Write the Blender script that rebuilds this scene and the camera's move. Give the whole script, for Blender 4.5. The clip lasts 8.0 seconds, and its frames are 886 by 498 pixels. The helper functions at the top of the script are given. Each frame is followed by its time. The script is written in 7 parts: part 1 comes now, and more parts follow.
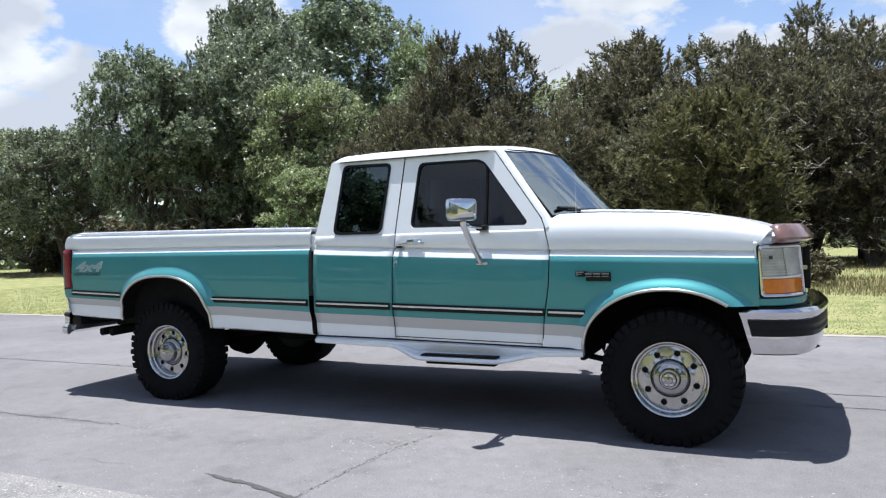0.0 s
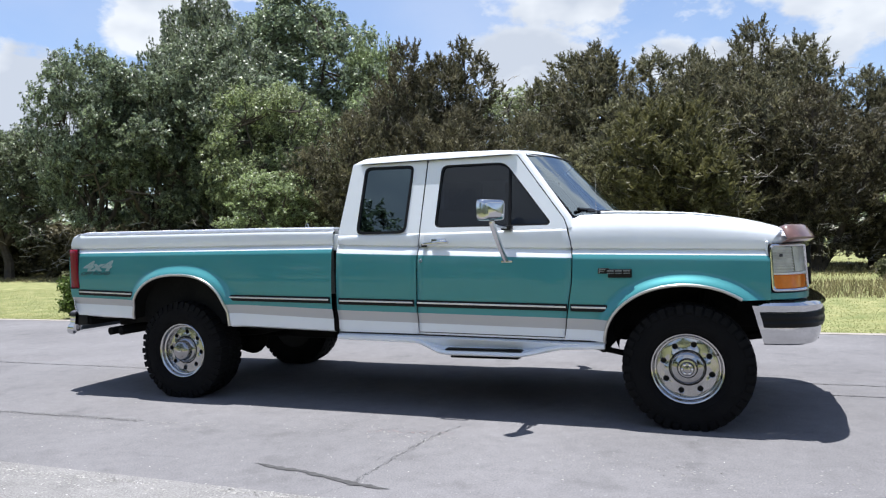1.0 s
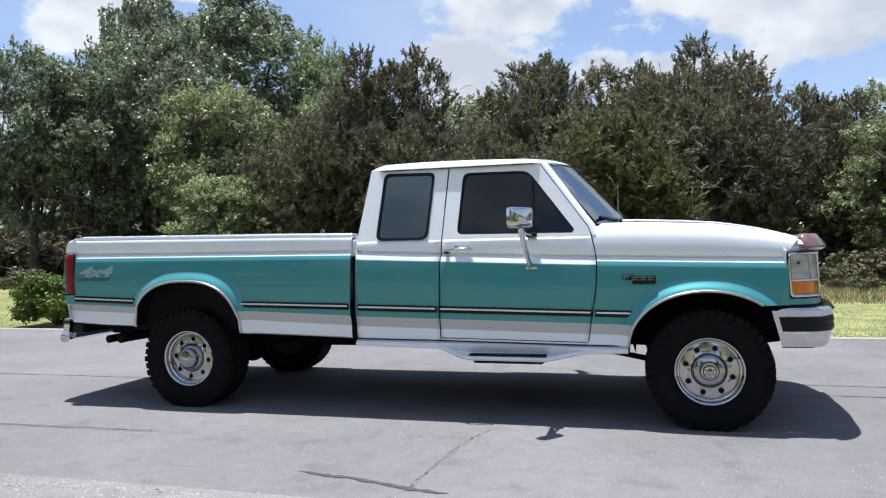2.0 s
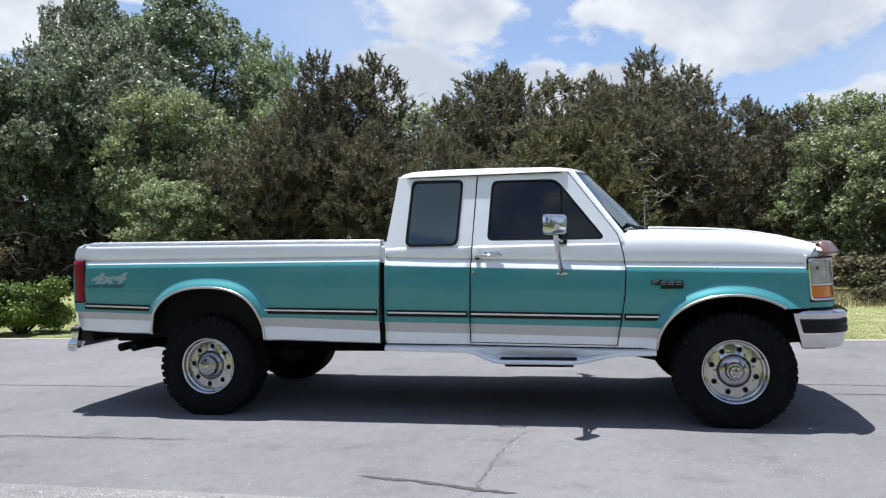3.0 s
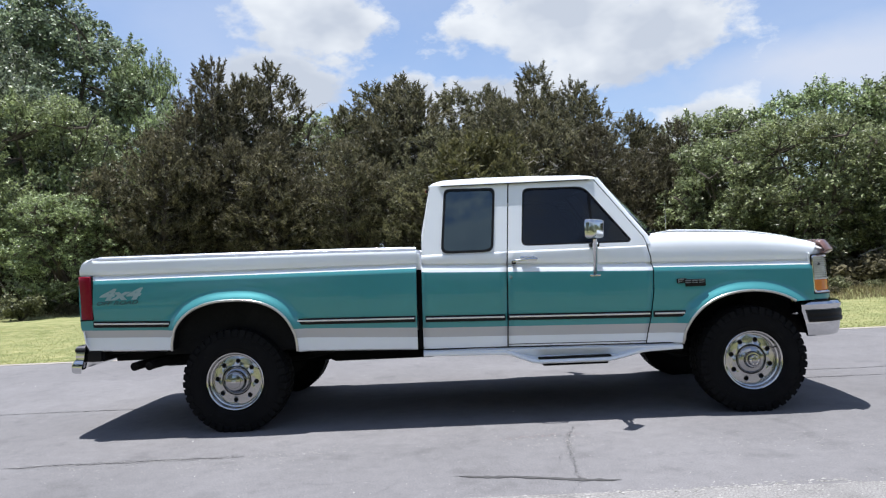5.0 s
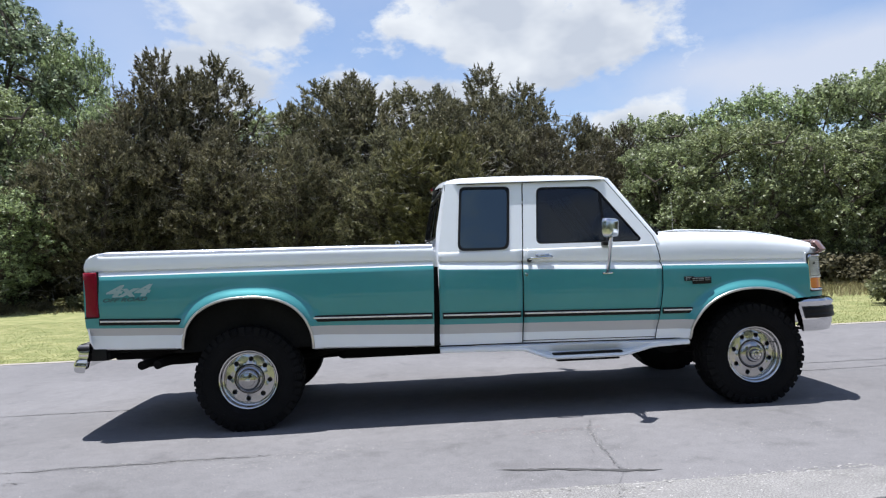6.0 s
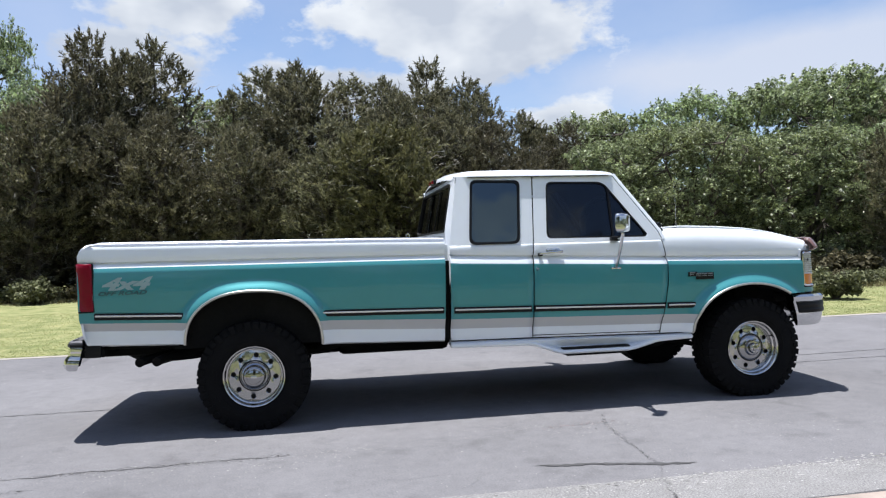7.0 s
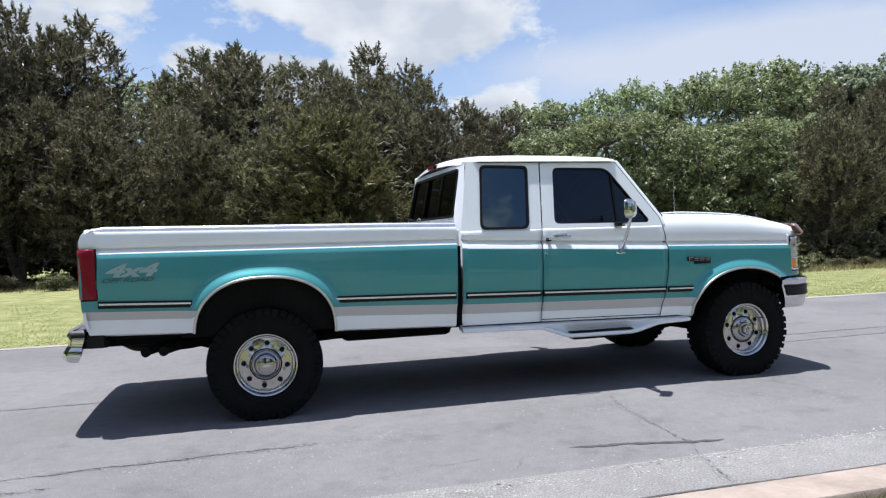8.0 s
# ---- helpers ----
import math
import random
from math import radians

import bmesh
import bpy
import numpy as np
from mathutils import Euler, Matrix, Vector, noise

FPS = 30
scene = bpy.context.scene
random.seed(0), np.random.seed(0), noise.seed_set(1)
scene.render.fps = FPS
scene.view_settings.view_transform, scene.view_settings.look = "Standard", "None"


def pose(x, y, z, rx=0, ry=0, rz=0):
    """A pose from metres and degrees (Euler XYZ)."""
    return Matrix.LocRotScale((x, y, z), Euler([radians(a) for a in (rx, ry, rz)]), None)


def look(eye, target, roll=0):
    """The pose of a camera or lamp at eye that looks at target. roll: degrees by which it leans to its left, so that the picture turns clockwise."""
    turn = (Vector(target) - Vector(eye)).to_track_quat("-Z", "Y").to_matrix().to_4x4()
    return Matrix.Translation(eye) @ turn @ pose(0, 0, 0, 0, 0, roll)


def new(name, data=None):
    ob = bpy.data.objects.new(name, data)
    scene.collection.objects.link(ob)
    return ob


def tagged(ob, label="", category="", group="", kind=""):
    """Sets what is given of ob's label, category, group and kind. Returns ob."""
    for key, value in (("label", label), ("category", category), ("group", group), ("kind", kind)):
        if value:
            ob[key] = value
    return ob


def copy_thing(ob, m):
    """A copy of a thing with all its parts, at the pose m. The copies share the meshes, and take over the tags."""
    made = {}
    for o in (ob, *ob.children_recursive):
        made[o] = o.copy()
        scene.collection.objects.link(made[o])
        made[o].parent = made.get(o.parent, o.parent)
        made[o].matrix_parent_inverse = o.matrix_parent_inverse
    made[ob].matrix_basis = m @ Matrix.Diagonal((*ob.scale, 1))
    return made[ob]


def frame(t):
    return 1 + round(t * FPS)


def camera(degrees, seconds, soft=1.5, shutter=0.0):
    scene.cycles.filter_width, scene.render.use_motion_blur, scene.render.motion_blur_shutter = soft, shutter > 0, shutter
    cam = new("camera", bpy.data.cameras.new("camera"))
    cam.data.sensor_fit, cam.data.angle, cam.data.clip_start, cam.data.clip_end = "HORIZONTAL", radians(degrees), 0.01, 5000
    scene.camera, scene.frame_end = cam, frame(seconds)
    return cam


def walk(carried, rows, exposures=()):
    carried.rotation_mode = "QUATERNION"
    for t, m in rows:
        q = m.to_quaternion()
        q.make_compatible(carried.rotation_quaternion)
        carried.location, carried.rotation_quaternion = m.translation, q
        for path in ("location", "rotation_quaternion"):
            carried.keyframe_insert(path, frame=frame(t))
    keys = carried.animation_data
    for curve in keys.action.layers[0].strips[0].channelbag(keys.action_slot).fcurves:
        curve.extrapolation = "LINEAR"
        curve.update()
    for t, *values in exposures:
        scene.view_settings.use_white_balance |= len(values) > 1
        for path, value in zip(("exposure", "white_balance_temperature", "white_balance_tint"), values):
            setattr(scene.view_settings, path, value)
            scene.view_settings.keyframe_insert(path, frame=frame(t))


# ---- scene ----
cam = camera(63.2, 8.0, soft=1.25)
PATH = [
    (0, (4.508, -5.341, 1.243), (3.672, -3.525, 1.214), -1.7),
    (0.5, (4.304, -5.601, 1.218), (3.534, -3.755, 1.199), -1.6),
    (1, (4.099, -5.75, 1.21), (3.399, -3.877, 1.194), -1.5),
    (1.5, (3.841, -5.874, 1.216), (3.222, -3.973, 1.207), -1.4),
    (3, (2.925, -6.218, 1.229), (2.547, -4.254, 1.244), -1.2),
    (3.5, (2.657, -6.333, 1.233), (2.355, -4.356, 1.256), -1.6),
    (4, (2.355, -6.354, 1.234), (2.14, -4.366, 1.266), -2.1),
    (4.5, (2.042, -6.432, 1.231), (1.92, -4.436, 1.267), -2.5),
    (6, (1.088, -6.503, 1.239), (1.239, -4.509, 1.265), -2.3),
    (6.5, (0.791, -6.436, 1.24), (1.034, -4.451, 1.255), -2.1),
    (7, (0.482, -6.342, 1.26), (0.824, -4.372, 1.262), -1.8),
    (7.5, (0.137, -6.291, 1.27), (0.585, -4.341, 1.254), -1.8),
    (8, (-0.119, -6.179, 1.259), (0.413, -4.251, 1.221), -1.8),
]
walk(cam, [(t, look(eye, target, roll)) for t, eye, target, roll in PATH], exposures=[(0.0, 0.84, 6250, 9), (3.0, 0.73, 6250, 9), (8.0, 0.70, 6250, 9)])

SUN_WAY = Vector((0.130, -0.095, -1.0)).normalized()
world = bpy.data.worlds.new("sky")
scene.world = world
world.use_nodes = True
wn, wl = world.node_tree.nodes, world.node_tree.links
wn.clear()
w_out, w_bg = wn.new("ShaderNodeOutputWorld"), wn.new("ShaderNodeBackground")
w_sky = wn.new("ShaderNodeTexSky")
w_sky.sky_type, w_sky.sun_disc = "NISHITA", False
w_sky.sun_elevation = math.asin(-SUN_WAY.z)
w_sky.sun_rotation = math.atan2(-SUN_WAY.x, -SUN_WAY.y)
w_sky.air_density, w_sky.dust_density = 1.0, 0.4
w_bg.inputs["Strength"].default_value = 0.088
w_co = wn.new("ShaderNodeTexCoord")
# clouds: lumps where the cumulus stand, broken up by noise, over a thin veil
w_map = wn.new("ShaderNodeMapping")
w_map.inputs["Scale"].default_value = (1.0, 1.0, 1.7)
wl.new(w_co.outputs["Generated"], w_map.inputs["Vector"])


def w_noise(scale, detail, rough, shift=None):
    n = wn.new("ShaderNodeTexNoise")
    n.inputs["Scale"].default_value, n.inputs["Detail"].default_value, n.inputs["Roughness"].default_value = scale, detail, rough
    if shift:
        a = wn.new("ShaderNodeVectorMath")
        a.operation = "ADD"
        a.inputs[1].default_value = shift
        wl.new(w_map.outputs["Vector"], a.inputs[0])
        wl.new(a.outputs["Vector"], n.inputs["Vector"])
    else:
        wl.new(w_map.outputs["Vector"], n.inputs["Vector"])
    return n.outputs["Fac"]


def w_ramp(src, lo, hi, c0=(0, 0, 0, 1), c1=(1, 1, 1, 1)):
    r = wn.new("ShaderNodeValToRGB")
    r.color_ramp.elements[0].position, r.color_ramp.elements[1].position = lo, hi
    r.color_ramp.elements[0].color, r.color_ramp.elements[1].color = c0, c1
    wl.new(src, r.inputs["Fac"])
    return r.outputs["Color"]


def w_mix(fac, a, b):
    m = wn.new("ShaderNodeMixRGB")
    for s, v in ((m.inputs["Fac"], fac), (m.inputs["Color1"], a), (m.inputs["Color2"], b)):
        if isinstance(v, (tuple, float, int)):
            s.default_value = v
        else:
            wl.new(v, s)
    return m.outputs["Color"]


def w_math(op, a, b, c=None):
    m = wn.new("ShaderNodeMath")
    m.operation = op
    for s, v in zip(m.inputs, (a, b, c)):
        if v is None:
            continue
        if isinstance(v, (int, float)):
            s.default_value = v
        else:
            wl.new(v, s)
    return m.outputs[0]


def w_lump(az, el, wide, tall):
    """How deep a direction lies inside a cloud at that bearing and height (degrees): 1 in its middle, 0 at its rim."""
    a, e = radians(az), radians(el)
    sub, mul, ln = wn.new("ShaderNodeVectorMath"), wn.new("ShaderNodeVectorMath"), wn.new("ShaderNodeVectorMath")
    sub.operation, mul.operation, ln.operation = "SUBTRACT", "MULTIPLY", "LENGTH"
    sub.inputs[1].default_value = (math.sin(a) * math.cos(e), math.cos(a) * math.cos(e), math.sin(e))
    mul.inputs[1].default_value = (1 / radians(wide), 1 / radians(wide), 1 / radians(tall))
    wl.new(w_co.outputs["Generated"], sub.inputs[0])
    wl.new(sub.outputs[0], mul.inputs[0])
    wl.new(mul.outputs[0], ln.inputs[0])
    return w_math("SUBTRACT", 1.0, ln.outputs["Value"])


w_field = None
# (4, 38) and (36, 36): unseen clouds added to whiten the windscreen's reflection
for lump in ((9, 18.5, 11, 5.5), (16, 16.5, 8, 4.0), (-14, 14.0, 5.5, 3.6), (-10, 18, 7, 3.0), (-56, 8.5, 8, 4.5), (-46, 8.0, 8, 3.0), (-3.0, 13.2, 2.6, 2.2), (20, 9.4, 5.0, 2.6), (4, 12.5, 7, 2.5), (-36, 21, 8, 2.6), (51, 12, 4, 3), (33, 22, 12, 3), (-59, 14, 7, 8), (-50, 10.5, 5, 4), (-41, 16.5, 5, 3.5), (4, 38, 16, 8), (36, 36, 17, 8),
             (120, 18, 22, 9), (175, 20, 18, 8), (215, 26, 24, 10), (265, 16, 20, 7), (80, 30, 16, 8), (-80, 30, 20, 9)):
    w_field = w_lump(*lump) if w_field is None else w_math("MAXIMUM", w_field, w_lump(*lump))
w_field = w_math("MAXIMUM", w_field, -1.0)
w_rough = w_math("MULTIPLY_ADD", w_noise(7.5, 9, 0.58), 2.6, -1.38)
w_edge = w_math("ADD", w_field, w_rough)
w_cover = w_ramp(w_edge, 0.0, 0.24)
w_base = w_math("ADD", w_math("MULTIPLY", w_noise(6.0, 4, 0.5, (0.0, 0.0, 0.11)), 1.6), w_math("MULTIPLY", w_field, 0.35))
w_shade = w_ramp(w_base, 0.72, 1.12, (6.1, 6.25, 6.5, 1), (4.2, 4.5, 5.1, 1))
w_veil = w_ramp(w_noise(2.0, 6, 0.55), 0.38, 0.70, (0.05, 0.05, 0.05, 1), (0.50, 0.50, 0.50, 1))
w_clear = wn.new("ShaderNodeVectorMath")
w_clear.operation = "MULTIPLY"
w_clear.inputs[1].default_value = (1.0, 1.0, 1.08)
wl.new(w_sky.outputs["Color"], w_clear.inputs[0])
w_hazy = w_mix(w_veil, w_clear.outputs["Vector"], (4.4, 4.9, 6.1, 1))
# a long pale band low in the sky
w_band = w_ramp(w_math("ADD", w_lump(44, 12.0, 30, 4.2), w_math("MULTIPLY_ADD", w_noise(3.5, 6, 0.55, (0.3, 0.1, 0.7)), 1.2, -0.65)), 0.0, 0.5, (0, 0, 0, 1), (0.85, 0.85, 0.85, 1))
w_hazy = w_mix(w_band, w_hazy, (5.0, 5.25, 6.0, 1))
wl.new(w_mix(w_cover, w_hazy, w_shade), w_bg.inputs["Color"])
wl.new(w_bg.outputs["Background"], w_out.inputs["Surface"])

sun = new("sun", bpy.data.lights.new("sun", "SUN"))
sun.data.energy, sun.data.angle, sun.data.color = 5.0, radians(0.55), (1.0, 0.97, 0.94)
sun.matrix_world = look((0, 0, 30), Vector((0, 0, 30)) + SUN_WAY)


# ---- building helpers ----
def mesh_of(name, verts, faces, mats=(), slots=None, smooth=True, sharp=35):
    me = bpy.data.meshes.new(name)
    me.from_pydata([tuple(v) for v in verts], [], faces)
    for m in mats:
        me.materials.append(m)
    if slots is not None:
        me.polygons.foreach_set("material_index", slots)
    if smooth:
        me.polygons.foreach_set("use_smooth", [True] * len(me.polygons))
        me.set_sharp_from_angle(angle=radians(sharp))
    me.update()
    return me


def put(name, me, parent=None, label="", at=None):
    ob = new(name, me)
    if parent:
        ob.parent = parent
    if at is not None:
        ob.matrix_basis = at
    if label:
        ob["label"] = label
    return ob


class Geo:
    """Collects the vertices and faces of one mesh."""

    def __init__(self):
        self.v, self.f, self.s = [], [], []

    def add(self, verts, faces, slot=0):
        b = len(self.v)
        self.v += [tuple(p) for p in verts]
        self.f += [tuple(i + b for i in q) for q in faces]
        self.s += [slot] * len(faces)
        return self

    def grid(self, rows, slot=0, closed=False, caps=False):
        n, m = len(rows), len(rows[0])
        vs = [p for r in rows for p in r]
        k = m if closed else m - 1
        fs = [(i * m + j, i * m + (j + 1) % m, (i + 1) * m + (j + 1) % m, (i + 1) * m + j) for i in range(n - 1) for j in range(k)]
        if caps:
            fs += [tuple(range(m))[::-1], tuple((n - 1) * m + j for j in range(m))]
        return self.add(vs, fs, slot)

    def box(self, x0, x1, y0, y1, z0, z1, r=0.0, slot=0, m=None):
        bm = bmesh.new()
        bmesh.ops.create_cube(bm, size=1)
        for v in bm.verts:
            v.co = Vector(((x0 + x1) / 2 + v.co.x * (x1 - x0), (y0 + y1) / 2 + v.co.y * (y1 - y0), (z0 + z1) / 2 + v.co.z * (z1 - z0)))
        if r:
            bmesh.ops.bevel(bm, geom=list(bm.edges), offset=r, segments=2, profile=0.5, affect="EDGES")
        if m is not None:
            bm.transform(m)
        bm.verts.index_update()
        self.add([v.co.copy() for v in bm.verts], [[v.index for v in f.verts] for f in bm.faces], slot)
        bm.free()
        return self

    def tube(self, path, r, n=8, slot=0, flat=1.0):
        path = [Vector(p) for p in path]
        rows, side = [], None
        for i, p in enumerate(path):
            d = (path[min(i + 1, len(path) - 1)] - path[max(i - 1, 0)]).normalized()
            if side is None:
                side = d.orthogonal().normalized()
            side = (side - d * side.dot(d)).normalized()
            up = d.cross(side)
            rr = r[i] if isinstance(r, (list, tuple)) else r
            rows.append([p + (side * math.cos(a) + up * math.sin(a) * flat) * rr for a in (2 * math.pi * j / n for j in range(n))])
        return self.grid(rows, slot, closed=True, caps=True)

    def lathe(self, profile, n=48, slot=0, at=(0, 0, 0), axis="y"):
        rows = []
        for a in (2 * math.pi * j / n for j in range(n + 1)):
            c, s = math.cos(a), math.sin(a)
            if axis == "y":
                rows.append([(at[0] + r * c, at[1] + h, at[2] + r * s) for h, r in profile])
            elif axis == "x":
                rows.append([(at[0] + h, at[1] + r * c, at[2] + r * s) for h, r in profile])
            else:
                rows.append([(at[0] + r * c, at[1] + r * s, at[2] + h) for h, r in profile])
        b = len(self.v)
        m = len(profile)
        self.v += [p for r in rows[:-1] for p in r]
        for i in range(n):
            for j in range(m - 1):
                self.f.append((b + i * m + j, b + i * m + j + 1, b + ((i + 1) % n) * m + j + 1, b + ((i + 1) % n) * m + j))
                self.s.append(slot)
        return self

    def mesh(self, name, mats, smooth=True, sharp=35, flip=False):
        v = [(x, -y, z) for x, y, z in self.v] if flip else self.v
        f = [q[::-1] for q in self.f] if flip else self.f
        return mesh_of(name, v, f, mats if isinstance(mats, (list, tuple)) else [mats], self.s, smooth, sharp)


def rounded(corners, r, k=5):
    """A closed outline with rounded corners: k points a corner. corners: (u, v) or (u, v, radius)."""
    out, n = [], len(corners)
    for i, c in enumerate(corners):
        p = Vector(c[:2])
        a, b = Vector(corners[i - 1][:2]), Vector(corners[(i + 1) % n][:2])
        rr = c[2] if len(c) > 2 else r
        da, db = (a - p), (b - p)
        rr = min(rr, da.length * 0.48, db.length * 0.48)
        s, e = p + da.normalized() * rr, p + db.normalized() * rr
        for j in range(k):
            t = j / (k - 1)
            out.append(tuple(s * (1 - t) ** 2 + p * 2 * t * (1 - t) + e * t * t))
    return out


def lerp_table(table):
    xs, ys = zip(*table)
    return lambda x: float(np.interp(x, xs, ys))


def smoothstep(a, b, x):
    t = min(1.0, max(0.0, (x - a) / (b - a)))
    return t * t * (3 - 2 * t)


# ---- materials ----
def mat(name, base, rough=0.5, metal=0.0, vary=0.15, scale=8.0, bump=0.0, bump_scale=60.0, coat=0.0, spec=0.5, island=0.0, tint=None, detail=5.0, coords="Object", each=0.0):
    """Principled surface whose colour and gloss wander at two scales, with fine relief."""
    m = bpy.data.materials.new(name)
    m.use_nodes = True
    nt = m.node_tree
    n, l = nt.nodes, nt.links
    p = n["Principled BSDF"]
    p.inputs["Roughness"].default_value, p.inputs["Metallic"].default_value = rough, metal
    p.inputs["Coat Weight"].default_value, p.inputs["Coat Roughness"].default_value = coat, 0.04
    p.inputs["Specular IOR Level"].default_value = spec
    tc = n.new("ShaderNodeTexCoord")
    src = tc.outputs[coords]
    big, fine = n.new("ShaderNodeTexNoise"), n.new("ShaderNodeTexNoise")
    for t, s, d in ((big, scale, detail), (fine, scale * 9, 4.0)):
        t.inputs["Scale"].default_value, t.inputs["Detail"].default_value = s, d
        l.new(src, t.inputs["Vector"])
    add = n.new("ShaderNodeMath")
    add.operation = "MULTIPLY_ADD"
    add.inputs[1].default_value = 0.45
    l.new(fine.outputs["Fac"], add.inputs[0])
    l.new(big.outputs["Fac"], add.inputs[2])
    ramp = n.new("ShaderNodeValToRGB")
    ramp.color_ramp.elements[0].position, ramp.color_ramp.elements[1].position = 0.42, 1.02
    t = tint or base
    ramp.color_ramp.elements[0].color = (*[c * (1 - vary) for c in base], 1)
    ramp.color_ramp.elements[1].color = (*[min(1, c * (1 + vary)) for c in t], 1)
    l.new(add.outputs[0], ramp.inputs["Fac"])
    col = ramp.outputs["Color"]
    if island:
        g = n.new("ShaderNodeNewGeometry")
        hs = n.new("ShaderNodeHueSaturation")
        mr = n.new("ShaderNodeMapRange")
        mr.inputs["To Min"].default_value, mr.inputs["To Max"].default_value = 1 - island, 1 + island
        l.new(g.outputs["Random Per Island"], mr.inputs["Value"])
        l.new(mr.outputs["Result"], hs.inputs["Value"])
        l.new(col, hs.inputs["Color"])
        col = hs.outputs["Color"]
    if each:
        # one tree differs from the next
        oi, hs, mr, mh = n.new("ShaderNodeObjectInfo"), n.new("ShaderNodeHueSaturation"), n.new("ShaderNodeMapRange"), n.new("ShaderNodeMapRange")
        mr.inputs["To Min"].default_value, mr.inputs["To Max"].default_value = 1 - each * 0.8, 1 + each
        mh.inputs["To Min"].default_value, mh.inputs["To Max"].default_value = 0.5 - each * 0.05, 0.5 + each * 0.07
        l.new(oi.outputs["Random"], mr.inputs["Value"])
        l.new(oi.outputs["Random"], mh.inputs["Value"])
        l.new(mr.outputs["Result"], hs.inputs["Value"])
        l.new(mh.outputs["Result"], hs.inputs["Hue"])
        l.new(col, hs.inputs["Color"])
        col = hs.outputs["Color"]
    l.new(col, p.inputs["Base Color"])
    if bump:
        b, bn = n.new("ShaderNodeBump"), n.new("ShaderNodeTexNoise")
        bn.inputs["Scale"].default_value, bn.inputs["Detail"].default_value = bump_scale, 6.0
        b.inputs["Strength"].default_value, b.inputs["Distance"].default_value = bump, 0.01
        l.new(src, bn.inputs["Vector"])
        l.new(bn.outputs["Fac"], b.inputs["Height"])
        l.new(b.outputs["Normal"], p.inputs["Normal"])
    return m


def asphalt(name, base, grit):
    """Old asphalt: broad worn patches, oily stains, and aggregate that shows as fine pale and dark specks."""
    m = bpy.data.materials.new(name)
    m.use_nodes = True
    n, l = m.node_tree.nodes, m.node_tree.links
    p = n["Principled BSDF"]
    p.inputs["Roughness"].default_value, p.inputs["Specular IOR Level"].default_value = 0.9, 0.10
    tc = n.new("ShaderNodeTexCoord")

    def noise(scale, detail, lo, hi, c0, c1, rough=0.6):
        t, r = n.new("ShaderNodeTexNoise"), n.new("ShaderNodeValToRGB")
        t.inputs["Scale"].default_value, t.inputs["Detail"].default_value, t.inputs["Roughness"].default_value = scale, detail, rough
        r.color_ramp.elements[0].position, r.color_ramp.elements[1].position = lo, hi
        r.color_ramp.elements[0].color, r.color_ramp.elements[1].color = (c0, c0, c0, 1), (c1, c1, c1, 1)
        l.new(tc.outputs["Object"], t.inputs["Vector"])
        l.new(t.outputs["Fac"], r.inputs["Fac"])
        return r.outputs["Color"], t.outputs["Fac"]

    def times(a, b):
        x = n.new("ShaderNodeMixRGB")
        x.blend_type = "MULTIPLY"
        x.inputs["Fac"].default_value = 1.0
        for s, v in ((x.inputs["Color1"], a), (x.inputs["Color2"], b)):
            if isinstance(v, tuple):
                s.default_value = v
            else:
                l.new(v, s)
        return x.outputs["Color"]

    broad, _ = noise(0.45, 7, 0.32, 0.70, 0.82, 1.14)
    stain, _ = noise(2.6, 8, 0.30, 0.46, 0.80, 1.0, 0.65)
    blotch, _ = noise(9.0, 6, 0.30, 0.72, 0.90, 1.09, 0.7)
    specks, h = noise(95.0, 3, 0.30, 0.74, 1.0 - 0.55 * grit, 1.0 + 0.75 * grit, 0.8)
    dots, _ = noise(34.0, 2, 0.70, 0.74, 1.0, 1.0 + 1.1 * grit, 0.5)
    col = times(times(times(times(times((*base, 1), broad), stain), blotch), specks), dots)
    l.new(col, p.inputs["Base Color"])
    b = n.new("ShaderNodeBump")
    b.inputs["Strength"].default_value, b.inputs["Distance"].default_value = 0.9 * grit, 0.006
    l.new(h, b.inputs["Height"])
    l.new(b.outputs["Normal"], p.inputs["Normal"])
    return m


def leafy(m, share=0.3):
    """Lets light through a leaf: a translucent share in the leaf's own colour."""
    n, l = m.node_tree.nodes, m.node_tree.links
    p = n["Principled BSDF"]
    tr, mx = n.new("ShaderNodeBsdfTranslucent"), n.new("ShaderNodeMixShader")
    mx.inputs[0].default_value = share
    l.new(p.inputs["Base Color"].links[0].from_socket, tr.inputs["Color"])
    l.new(p.outputs[0], mx.inputs[1])
    l.new(tr.outputs[0], mx.inputs[2])
    l.new(mx.outputs[0], n["Material Output"].inputs["Surface"])
    return m


def glass(name, tint, ior=1.5, rough=0.0, sheen=(0.95, 0.97, 1.0)):
    m = bpy.data.materials.new(name)
    m.use_nodes = True
    n, l = m.node_tree.nodes, m.node_tree.links
    n.remove(n["Principled BSDF"])
    tr, gl, mx, fr = n.new("ShaderNodeBsdfTransparent"), n.new("ShaderNodeBsdfGlossy"), n.new("ShaderNodeMixShader"), n.new("ShaderNodeFresnel")
    tr.inputs["Color"].default_value, gl.inputs["Roughness"].default_value, fr.inputs["IOR"].default_value = (*tint, 1), rough, ior
    gl.inputs["Color"].default_value = (*sheen, 1)
    l.new(fr.outputs[0], mx.inputs[0])
    l.new(tr.outputs[0], mx.inputs[1])
    l.new(gl.outputs[0], mx.inputs[2])
    l.new(mx.outputs[0], n["Material Output"].inputs["Surface"])
    return m


